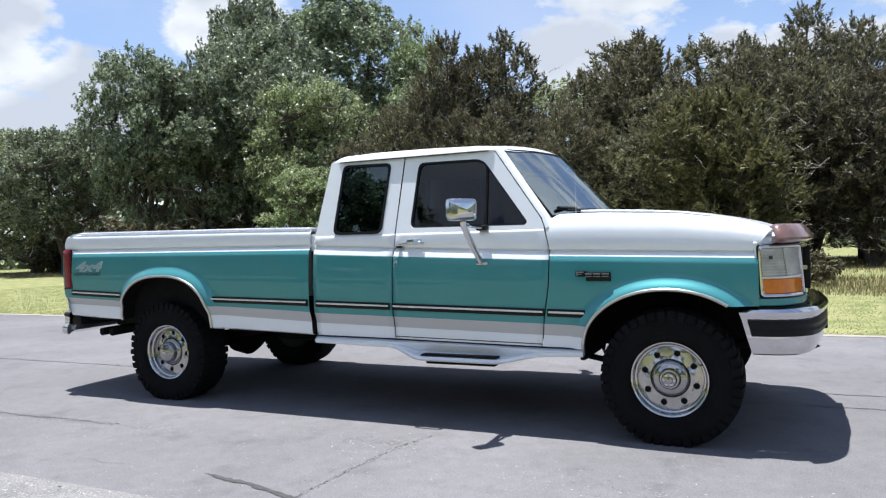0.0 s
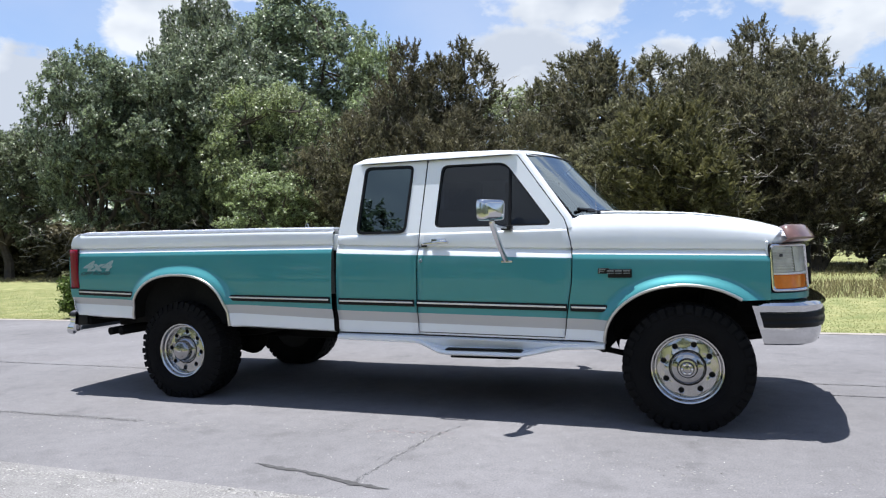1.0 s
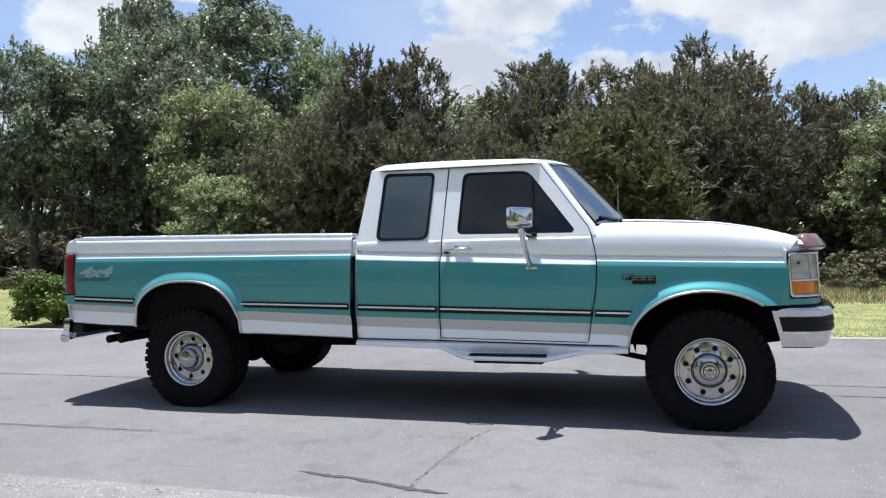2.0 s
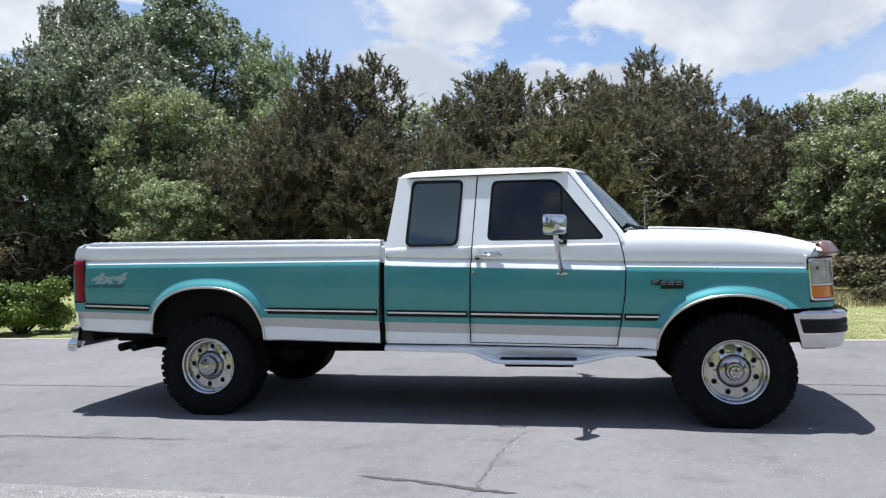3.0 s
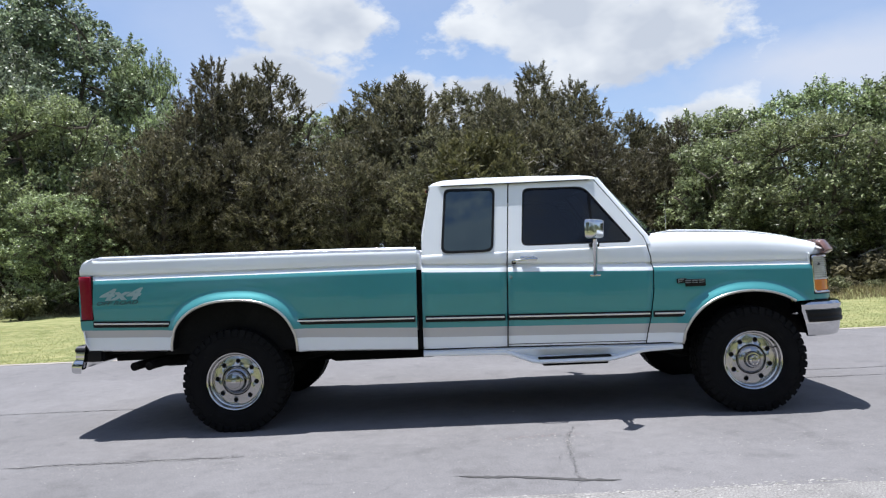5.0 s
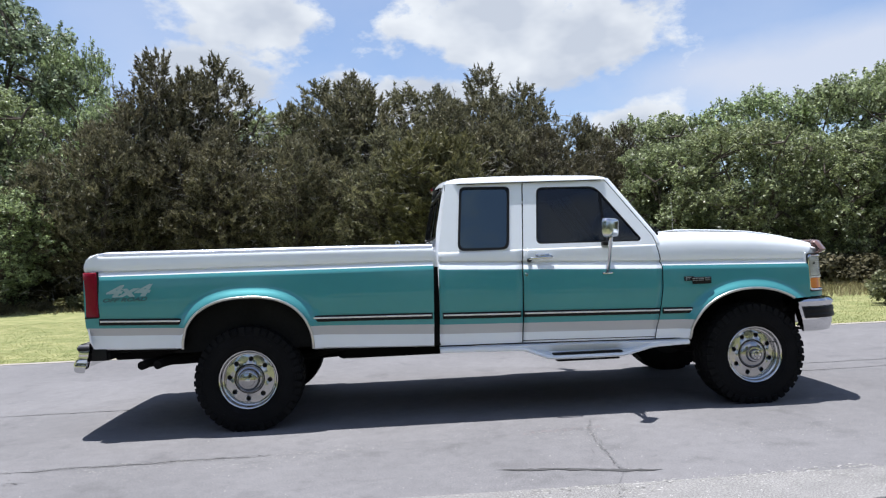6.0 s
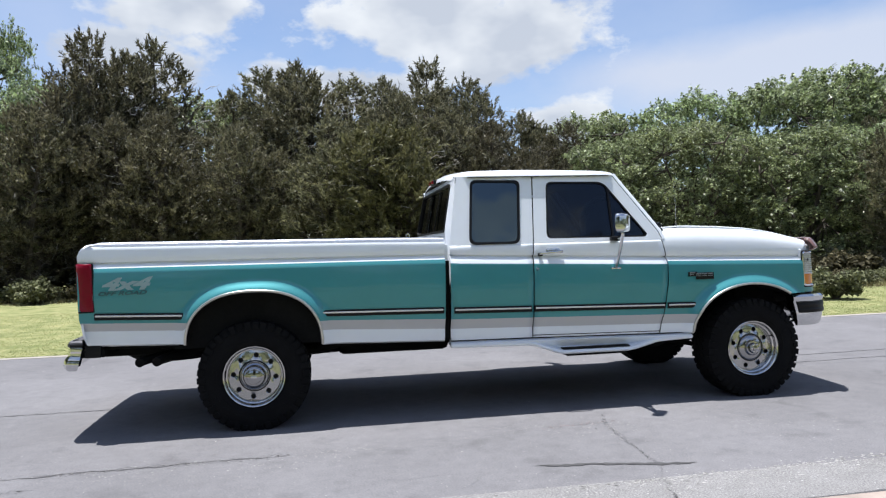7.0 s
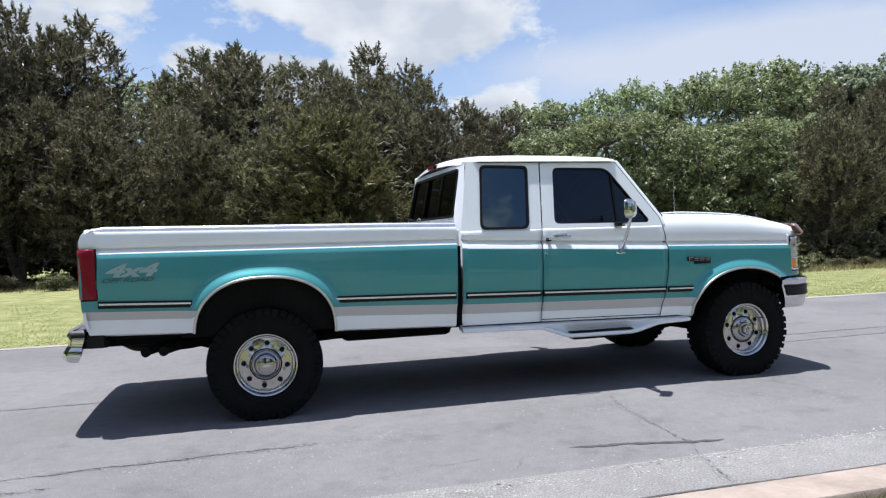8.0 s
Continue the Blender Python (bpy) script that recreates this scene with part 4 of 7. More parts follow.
def front_lamps(s):
    T_SIDE, T_MID, T_END = 0.022, 0.135, 0.375
    lamp_block = lambda *a, **k: nose_block(*a, taper=0.17, **k)
    lamp = side_part("headlamp", Geo().grid(lamp_block(T_SIDE, T_END, 0.868, 1.150, -0.06, -0.028), closed=True, caps=True), M_REFLECT, s, truck, "composite headlamp with an amber side marker")
    LEN = sum(math.dist(p, q) for p, q in zip(NOSE, NOSE[1:]))
    s0, s1 = T_SIDE * LEN, T_END * LEN

    def surround(z0, z1, grow, inset, out0, out1):
        """A rounded frame on the nose: `grow` beyond the lamp, `inset` wide, standing out0 (outer) to out1 (inner)."""
        dense = []
        for d, r in ((grow, 0.030), (grow - inset, 0.030 - 0.5 * inset)):
            c = [(s0 - d, z0 - d), (s1 + d, z0 - d), (s1 + d, z1 + d), (s0 - d, z1 + d)]
            o = rounded(c, r, 6)
            ring = []
            for p, q in zip(o, o[1:] + o[:1]):
                m = 10 if math.dist(p, q) > 0.05 else 1
                ring += [(p[0] + (q[0] - p[0]) * k / m, p[1] + (q[1] - p[1]) * k / m) for k in range(m)]
            dense.append(ring)

        def on(sz, o):
            t = sz[0] / LEN
            t = t - 0.17 * max(0.0, t - 0.03) * (sz[1] - 0.868) / 0.28
            (x, y), (x1, y1), (x2, y2) = along(NOSE, max(0, t)), along(NOSE, max(0, t - 0.01)), along(NOSE, min(1, t + 0.01))
            ln = math.hypot(y1 - y2, x2 - x1) or 1
            return (x + (y1 - y2) / ln * o - 0.012 * (sz[1] - 0.87) / 0.28, -(y + (x2 - x1) / ln * o), sz[1])

        outer, inner = dense
        rows = [[on(p, -0.03) for p in outer], [on(p, out0) for p in outer], [on(tuple((u + v) / 2 for u, v in zip(p, q)), max(out0, out1) + 0.003) for p, q in zip(outer, inner)], [on(p, out1) for p in inner], [on(p, -0.03) for p in inner]]
        return Geo().grid(rows, closed=True)

    side_part("gasket", surround(0.870, 1.148, 0.013, 0.009, 0.001, 0.003), M_BLACK, s, lamp, "black lamp gasket")
    side_part("bezel", surround(0.870, 1.148, 0.005, 0.015, 0.003, 0.000), M_CHROME, s, lamp, "thin chrome lamp surround")
    side_part("amber_lens", Geo().grid(lamp_block(T_SIDE + 0.010, T_END - 0.01, 0.880, 0.966, -0.025, -0.002, 10), closed=True, caps=True), M_AMBER, s, lamp, "amber side marker lens")
    side_part("clear_lens", Geo().grid(lamp_block(T_SIDE + 0.010, T_END - 0.01, 0.978, 1.138, -0.012, -0.003, 12), closed=True, caps=True), M_LENS, s, lamp, "clear headlamp lens")
    g = Geo()
    for k in range(9):
        z = 0.985 + 0.0165 * k
        g.grid(lamp_block(T_SIDE + 0.012, T_MID + 0.03, z, z + 0.009, -0.010, 0.003, 6), closed=True, caps=True)
    side_part("lens_rib", g, M_LENS, s, lamp)
    side_part("reflector_edge", Geo().grid(lamp_block(T_MID + 0.030, T_MID + 0.038, 0.980, 1.136, -0.010, 0.0015, 3), closed=True, caps=True), M_DARKCHROME, s, lamp)
    dot = Geo().grid(lamp_block(0.072, 0.092, 1.072, 1.094, -0.004, 0.005, 4), closed=True, caps=True)
    side_part("bulb", dot, M_DASH, s, lamp, "dark bulb behind the lens")
    side_part("divider", Geo().grid(lamp_block(T_SIDE + 0.008, T_END - 0.006, 0.966, 0.978, -0.03, 0.002), closed=True, caps=True), M_BRIGHT, s, lamp)
    # painted skirt under the lamp, and the dark gap over the bumper
    side_part("lower_skirt", Geo().grid(nose_block(0.004, 0.99, 0.815, 0.860, -0.05, 0.002, 14), closed=True, caps=True), M_TEAL, s, truck)
    side_part("bumper_gap_filler", Geo().grid(nose_block(-0.0, 0.99, 0.776, 0.812, -0.09, -0.012, 14), closed=True, caps=True), M_BLACK, s, truck)
    for z0, z1, paint in ((0.858, 1.064, M_TEAL), (1.066, 1.172, M_WHITE)):
        side_part("lamp_cheek", Geo().grid(nose_block(0.0, 0.016, z0, z1, -0.06, -0.003, 4), closed=True, caps=True), paint, s, truck)
    rows = []
    for u in np.linspace(0.0, 0.99, 16):
        (x, y), (xa, ya), (xb, yb) = along(NOSE, u), along(NOSE, max(0, u - 0.01)), along(NOSE, min(1, u + 0.01))
        ln = math.hypot(ya - yb, xb - xa) or 1
        nx, ny = (ya - yb) / ln, (xb - xa) / ln
        rows.append([(x + nx * o - 0.012, -(y + ny * o), z) for o, z in ((-0.06, 1.158), (-0.014, 1.158), (-0.016, 1.188), (-0.030, 1.208), (-0.065, 1.226), (-0.13, 1.236))])
    side_part("nose_panel", Geo().grid(rows), M_WHITE, s, truck, sharp=60)


for s in (1, -1):
    front_lamps(s)

# bug deflector wrapped round the bonnet's front edge
rows = []
for u in np.linspace(-1, 1, 41):
    w = 0.088 + 0.912 * (1 - abs(u))
    (x, y), (xa, ya), (xb, yb) = along(NOSE, w), along(NOSE, w - 0.02), along(NOSE, min(1, w + 0.02))
    ln = math.hypot(ya - yb, xb - xa) or 1
    nx, ny = (ya - yb) / ln, (xb - xa) / ln
    sg = -1 if u < 0 else 1
    e = smoothstep(0.088, 0.15, w)
    rows.append([(x + nx * o - 0.012, sg * (y + ny * o), 1.168 + (z - 1.168) * (0.82 + 0.18 * e)) for o, z in ((0.002, 1.164), (0.030, 1.172), (0.050, 1.184), (0.050, 1.192), (0.028, 1.226), (0.004, 1.258), (-0.004, 1.264), (-0.034, 1.268))])
bug = put("bug_deflector", Geo().grid(rows).mesh("bug_deflector", M_SMOKE, sharp=28), truck, "smoked amber acrylic bug deflector")
bm_ = bug.modifiers.new("thickness", "SOLIDIFY")
bm_.thickness = 0.005

grille = put("grille", Geo().box(4.60, 4.66, -0.58, 0.58, 0.862, 1.156, 0.01).mesh("grille", M_BLACK), truck, "black grille in a chrome surround")
g = Geo()
for z in (0.875, 1.01, 1.145):
    g.grid([[(4.665 + 0.045 * (1 - (y / 0.6) ** 2) + a, y, z + b) for a, b in ((-0.03, -0.014), (0.012, -0.012), (0.016, 0), (0.012, 0.012), (-0.03, 0.014))] for y in np.linspace(-0.585, 0.585, 15)], closed=True, caps=True)
put("grille_bar", g.mesh("grille_bar", M_CHROME), grille)
for i in range(-4, 5):
    put("grille_slat", Geo().box(4.655, 4.70, i * 0.125 - 0.006, i * 0.125 + 0.006, 0.88, 1.14, 0.002).mesh("grille_slat", M_BLACK), grille)

# front bumper: a section swept round the plan
BUMP = [(4.315, 0.985), (4.40, 0.990), (4.51, 0.980), (4.60, 0.945), (4.67, 0.880), (4.72, 0.760), (4.760, 0.55), (4.790, 0.30), (4.800, 0.0)]


def bumper_strip(section, t0=0.0, t1=1.0, n=22, closed=True):
    rows = []
    for u in np.linspace(-1, 1, 2 * n - 1):
        t = t0 + (t1 - t0) * (1 - abs(u)) if u < 0 else t0 + (t1 - t0) * (1 - abs(u))
        x, y = along(BUMP, t)
        xa, ya = along(BUMP, max(0, t - 0.012))
        xb, yb = along(BUMP, min(1, t + 0.012))
        nx, ny = (ya - yb), (xb - xa)
        ln = math.hypot(nx, ny) or 1
        nx, ny = nx / ln, ny / ln
        sg = -1 if u < 0 else 1
        if t >= 1.0:
            nx, ny = 1, 0
        # the underside rises and the end leans back toward the arch
        rows.append([(x + nx * o + (0.26 * (0.80 - z) * (1 - t) ** 4), sg * (y + ny * o), z) for o, z in section])
    return rows


bumper = put("front_bumper", Geo().grid(bumper_strip([(-0.10, 0.790), (-0.05, 0.802), (0.0, 0.797), (0.016, 0.780), (0.012, 0.758), (-0.004, 0.738), (-0.004, 0.645), (-0.009, 0.615), (-0.018, 0.575), (-0.034, 0.545), (-0.06, 0.535), (-0.09, 0.60)]), closed=True, caps=True).mesh("front_bumper", M_CHROME, sharp=40), truck, "chrome front bumper with a black rub strip")
put("rub_strip", Geo().grid(bumper_strip([(-0.01, 0.738), (0.006, 0.734), (0.010, 0.710), (0.006, 0.702), (0.006, 0.680), (0.010, 0.672), (0.006, 0.648), (-0.01, 0.644)], 0.025, 1.0), closed=True, caps=True).mesh("rub_strip", M_BLACK, sharp=30), bumper, "ribbed black rubber rub strip")
g = Geo().box(4.805, 4.825, 0.16, 0.48, 0.56, 0.72, 0.004)
put("plate_bracket", g.mesh("plate_bracket", M_BLACK), bumper)
for y in (-0.42, 0.42):
    put("tow_hook", Geo().tube([(4.55, y, 0.52), (4.68, y, 0.50), (4.74, y, 0.525), (4.70, y, 0.55), (4.64, y, 0.53)], 0.012, 6).mesh("tow_hook", M_UNDER), truck)

# rear step bumper
RB = [(-1.160, 0.948), (-1.188, 0.958), (-1.222, 0.944), (-1.252, 0.908), (-1.274, 0.84), (-1.290, 0.55), (-1.300, 0.0)]


def rear_strip(section, n=14):
    rows = []
    for u in np.linspace(-1, 1, 2 * n - 1):
        t = 1 - abs(u)
        (x, y), (xa, ya), (xb, yb) = along(RB, t), along(RB, max(0, t - 0.02)), along(RB, min(1, t + 0.02))
        ln = math.hypot(ya - yb, xb - xa) or 1
        nx, ny = -(ya - yb) / ln, -(xb - xa) / ln
        if t > 0.98:
            nx, ny = -1, 0
        sg = -1 if u < 0 else 1
        rows.append([(x + nx * o - 0.24 * max(0.0, 0.660 - z), sg * (y + ny * o), z) for o, z in section])
    return rows


rb = put("rear_bumper", Geo().grid(rear_strip([(-0.10, 0.672), (-0.02, 0.672), (0.004, 0.664), (0.008, 0.650), (0.004, 0.622), (0.000, 0.598), (0.002, 0.588), (0.012, 0.574), (0.018, 0.552), (0.016, 0.526), (0.006, 0.503), (-0.015, 0.490), (-0.09, 0.52)]), closed=True, caps=True).mesh("rear_bumper", M_CHROME, sharp=30), truck, "chrome step bumper with a ribbed pad")
pad = put("step_pad", Geo().grid(rear_strip([(-0.13, 0.684), (-0.13, 0.706), (-0.06, 0.704), (-0.012, 0.698), (0.006, 0.690), (0.010, 0.676), (0.002, 0.672)]), closed=True, caps=True).mesh("step_pad", M_PAD), rb, "grey ribbed step pad")
put("pad_lip", Geo().grid(rear_strip([(-0.05, 0.680), (0.012, 0.680), (0.017, 0.672), (0.014, 0.656), (-0.05, 0.652)]), closed=True, caps=True).mesh("pad_lip", M_BLACK), rb, "black rubber lip")
for k in range(6):
    y = -0.90 + 0.055 * k
    put("pad_rib", Geo().box(-1.235, -1.160, y - 0.005, y + 0.005, 0.695, 0.705, 0.002).mesh("pad_rib", M_BLACK), pad)
g = Geo()
for y in (-0.42, 0.42):
    g.box(-1.24, -1.0, y - 0.03, y + 0.03, 0.55, 0.66, 0.006)
g.box(-1.22, -1.02, -0.92, 0.92, 0.575, 0.635, 0.01)
for s in (1, -1):
    side_part("end_bracket", Geo().box(-1.150, -1.04, -0.94, -0.80, 0.575, 0.672, 0.01), M_BLACK, s, rb)
put("bumper_beam", g.mesh("bumper_beam", M_UNDER), rb)

# bed: floor, inner walls, rail caps, tailgate, front wall
prof = [(-0.868, 0.855)] + [(k * 0.10 + d, 0.90 + e) for k in range(-8, 9) for d, e in ((-0.03, 0), (-0.025, 0.012), (0.025, 0.012), (0.03, 0))] + [(0.868, 0.855)]
put("bed_floor", Geo().grid([[(x, y, z) for y, z in prof] for x in (-1.10, 1.40)], closed=True, caps=True).mesh("bed_floor", M_LINER), truck)
for s in (1, -1):
    rows = [[(x, -0.875, 0.60), (x, -0.875, 1.06), (x, -0.60, 1.06), (x, -0.60, 0.88)] for x in (-0.56, 0.58)]
    side_part("wheelhouse", Geo().grid(rows).add([(-0.56, -0.875, 0.60), (-0.56, -0.60, 0.60), (-0.56, -0.60, 1.06), (-0.56, -0.875, 1.06)], [(0, 1, 2, 3)]).add([(0.58, -0.875, 0.60), (0.58, -0.60, 0.60), (0.58, -0.60, 1.06), (0.58, -0.875, 1.06)], [(3, 2, 1, 0)]), M_WELL, s, truck)
    side_part("inner_fender", Geo().box(-0.15, 0.27, -0.71, -0.68, 0.855, 0.975, 0.008), M_LINER_DUSTY, s, truck)
    side_part("splash_panel", Geo().box(3.395, 3.43, -0.93, -0.40, 0.46, 1.0, 0.008), M_UNDER, s, truck)
for s in (1, -1):
    rows = [[(x, -y, z) for y, z in ((0.86, 0.845), (0.86, z_rail(x) - 0.06), (0.84, z_rail(x) - 0.05), (0.84, z_rail(x) - 0.02), (0.93, z_rail(x) - 0.018))] for x in np.linspace(-1.10, 1.42, 9)]
    side_part("bed_inner_wall", Geo().grid(rows), M_LINER, s, truck, thick=0.01)
    cap = side_part("rail_cap", Geo().grid([[(x, -y, z_rail(x) + d - 0.020 * (1 - smoothstep(-1.13, -1.02, x))) for y, d in ((0.835, -0.05), (0.832, -0.006), (0.840, 0.0), (0.925, 0.0), (0.944, -0.004), (0.951, -0.012), (0.955, -0.034), (0.951, -0.034), (0.94, -0.014), (0.85, -0.012))] for x in [-1.13, -1.11, -1.09, -1.06, -1.03] + list(np.linspace(-1.0, 1.425, 26))], closed=True, caps=True), M_PLATE, s, truck, "bright tread-plate bed rail cap")
    g = Geo()
    k = 0
    for i in range(168):
        x = -1.02 + i * 0.0144
        for y, tilt in ((0.880, 1), (0.905, -1), (0.928, 1)):
            a = radians(45 if (i + (y > 0.9)) % 2 else -45)
            c, sn = math.cos(a) * 0.0085, math.sin(a) * 0.0085
            z = z_rail(x) + 0.0005 - (0.003 if y > 0.92 else 0)
            g.add([(x - c, -y - sn, z), (x + sn * 0.3, -y - c * 0.3, z), (x + c, -y + sn, z), (x - sn * 0.3, -y + c * 0.3, z), (x, -y, z + 0.0035)], [(0, 1, 4), (1, 2, 4), (2, 3, 4), (3, 0, 4)])
        z = z_rail(x) - 0.021
        c = 0.006
        g.add([(x - c, -0.9535, z - c * (1 if i % 2 else -1)), (x + 0.002, -0.9535, z - 0.003), (x + c, -0.9535, z + c * (1 if i % 2 else -1)), (x - 0.002, -0.9535, z + 0.003), (x, -0.9565, z)], [(0, 1, 4), (1, 2, 4), (2, 3, 4), (3, 0, 4)])
    tr = side_part("tread_pattern", g, M_PLATE, s, cap)
    tr["kind"] = "stuff"
    for x in (1.16, -0.35):
        g = Geo().lathe([(0, 0.0), (0, 0.016), (0.006, 0.014)], 10, at=(x, -0.885, z_rail(x)), axis="z")
        g.tube([(x - 0.012, -0.885, z_rail(x)), (x - 0.013, -0.885, z_rail(x) + 0.022), (x, -0.885, z_rail(x) + 0.034), (x + 0.013, -0.885, z_rail(x) + 0.022), (x + 0.012, -0.885, z_rail(x))], 0.004, 6)
        side_part("tie_down_eye", g, M_CHROME, s, cap) if x > 0 else None
put("bed_front_wall", Geo().box(1.385, 1.425, -0.86, 0.86, 0.70, 1.335, 0.01).mesh("bed_front_wall", M_WHITE), truck)
gate = put("tailgate", Geo().box(-1.168, -1.10, -0.845, 0.845, 0.70, 1.372, 0.02).mesh("tailgate", M_WHITE), truck, "closed white tailgate with a teal panel")
put("gate_panel", Geo().box(-1.176, -1.16, -0.82, 0.82, 0.83, 1.18, 0.006).mesh("gate_panel", M_TEAL), gate)
put("gate_handle", Geo().box(-1.19, -1.17, -0.11, 0.11, 1.24, 1.31, 0.008).mesh("gate_handle", M_BLACK), gate)
for s in (1, -1):
    # tail lamp wraps the rear corner
    rows = []
    for z in (0.905, 0.915, 1.0, 1.1, 1.2, 1.228, 1.238):
        e = -0.004 if z in (0.905, 1.238) else 0.008
        b = bed_back(z)
        rows.append([(b + 0.10, -0.990 - e * 0.4, z), (b + 0.092, -0.996 - e, z), (b + 0.02, -0.994 - e, z), (b - 0.006, -0.976 - e * 0.5, z), (b - 0.018, -0.94, z), (b - 0.020, -0.86, z), (b + 0.03, -0.86, z)])
    tl = side_part("tail_lamp", Geo().grid(rows, caps=False), M_RED, s, truck, "tall red tail lamp")
    g = Geo()
    g.tube([(bed_back(0.9) + 0.101, -0.986, 0.902), (bed_back(1.1) + 0.101, -0.988, 1.1), (bed_back(1.23) + 0.101, -0.986, 1.240)], 0.009, 6).tube([(bed_back(0.9) + 0.10, -0.988, 0.902), (bed_back(0.9) + 0.0, -0.990, 0.902)], 0.007, 6)
    side_part("lamp_gasket", g, M_BLACK, s, tl)
    rows = []
    for z in (0.69, 0.73, 0.85, 0.904, 1.24, 1.30, 1.345, 1.375):
        b = bed_back(z)
        lv = 0.983 if z < 1.2 else 0.962
        lv = 0.970 if z < 0.7 else lv
        if z > 0.905 and z < 1.24:
            continue
        rows.append([(b + 0.02, -lv, z), (b + 0.004, -lv + 0.008, z), (b - 0.006, -lv + 0.03, z), (b - 0.006, -0.845, z), (b + 0.05, -0.845, z)])
    side_part("bed_corner_foot", Geo().grid(rows[:4]), M_WHITE, s, truck)
    side_part("bed_corner_top", Geo().grid(rows[4:]), M_WHITE, s, truck)

# side mouldings, arch trims, badge and decals
def mould(x0, x1, s, parent):
    g = Geo()
    xs = np.linspace(x0, x1, 8)
    sec = ((-0.006, -0.026), (0.010, -0.024), (0.014, -0.013), (0.014, 0.013), (0.010, 0.022), (-0.006, 0.024))
    g.grid([[(x, -(0.990 + o), z_mould(x) + d) for o, d in sec] for x in xs], 0, closed=True, caps=True)
    m = side_part("side_moulding", g, M_BLACK, s, parent, "black side moulding with a bright insert")
    sec = ((0.012, -0.0070), (0.0170, -0.0055), (0.0185, 0.0), (0.0170, 0.0055), (0.012, 0.0070))
    side_part("bright_insert", Geo().grid([[(x, -(0.990 + o), z_mould(x) + 0.004 + d) for o, d in sec] for x in np.linspace(x0 + 0.008, x1 - 0.008, 8)], closed=True, caps=True), M_BRIGHT, s, m)


for s in (1, -1):
    for x0, x1, p in ((-1.062, -0.472, truck), (0.486, 1.405, truck), (1.482, 2.090, truck), (3.212, 3.452, truck)):
        mould(x0, x1, s, p)
    mould(2.112, 3.190, s, truck)
    for nm, a in ARCHES.items():
        xc, zb, aa, h, p = a
        path, inner = [], []
        for k in range(49):
            th = math.pi * (0.0 + k / 48)
            x = xc - aa * math.copysign(abs(math.cos(th)) ** (2 / p), math.cos(th))
            z = zb + h * abs(math.sin(th)) ** (2 / p)
            if nm == "front" and x > xc and z < 0.815:
                continue
            lo = z_low(x)
            if z < lo - 0.01:
                continue
            lv = levels(x, bed_top if nm == "rear" else sill_top)
            y = float(np.interp(z, [q[1] for q in lv], [q[0] for q in lv])) + flare(a, x, z)
            path.append((x, -y - 0.002, z))
        side_part("arch_trim", Geo().tube([(x, y - 0.004, z) for x, y, z in path], 0.0105, 8), M_ARCH, s, truck, "thin bright wheel-arch trim", sharp=70)
        rows = [[(q[0], q[1] + 0.012, q[2] + 0.002), (q[0], q[1] + 0.05, q[2] + 0.006), (q[0], -0.60, q[2] + 0.03), (q[0] * 0.92 + xc * 0.08, -0.56, q[2] - 0.10)] for q in path]
        side_part("wheel_housing", Geo().grid(rows), M_UNDER, s, truck)
    # badge: plain raised bars on a dark plate
    g = Geo()
    y = 1.008
    bd = side_part("badge", Geo().box(3.462, 3.612, -y, -y + 0.02, 0.958, 1.012, 0.003).box(3.398, 3.47, -y, -y + 0.02, 0.985, 1.020, 0.003), M_BLACK, s, truck, "dark badge plate with bright bars")
    for x0, x1, z0, z1 in ((3.404, 3.448, 1.008, 1.016), (3.404, 3.412, 0.988, 1.008), (3.412, 3.436, 0.997, 1.002), (3.458, 3.500, 0.998, 1.006), (3.508, 3.550, 0.998, 1.006), (3.560, 3.602, 0.998, 1.006), (3.458, 3.500, 0.984, 0.990), (3.508, 3.550, 0.984, 0.990), (3.560, 3.602, 0.984, 0.990)):
        side_part("badge_bar", Geo().box(x0, x1, -y - 0.003, -y + 0.003, z0, z1, 0.001), M_BADGE, s, bd)


def lettering(name, text, size, x, z, y, shear, material, parent, width, bold=0.0):
    cu = bpy.data.curves.new(name, "FONT")
    cu.body, cu.size, cu.shear, cu.extrude, cu.offset = text, size, shear, 0.0008, bold
    tmp = bpy.data.objects.new(name, cu)
    scene.collection.objects.link(tmp)
    me = bpy.data.meshes.new_from_object(tmp.evaluated_get(bpy.context.evaluated_depsgraph_get()))
    bpy.data.objects.remove(tmp)
    w = max(v.co.x for v in me.vertices)
    me.materials.clear()
    me.materials.append(material)
    return put(name, me, parent, at=Matrix.Translation((x, y, z)) @ Matrix.Rotation(radians(90), 4, "X") @ Matrix.Diagonal((width / w, 1, 1, 1)))


lettering("decal", "4x4", 0.115, -1.015, 1.052, -0.998, 0.35, M_DECAL, truck, 0.345, 0.005)
lettering("decal", "OFF ROAD", 0.038, -1.04, 1.014, -0.999, 0.35, M_DECAL_DARK, truck, 0.33, 0.001)

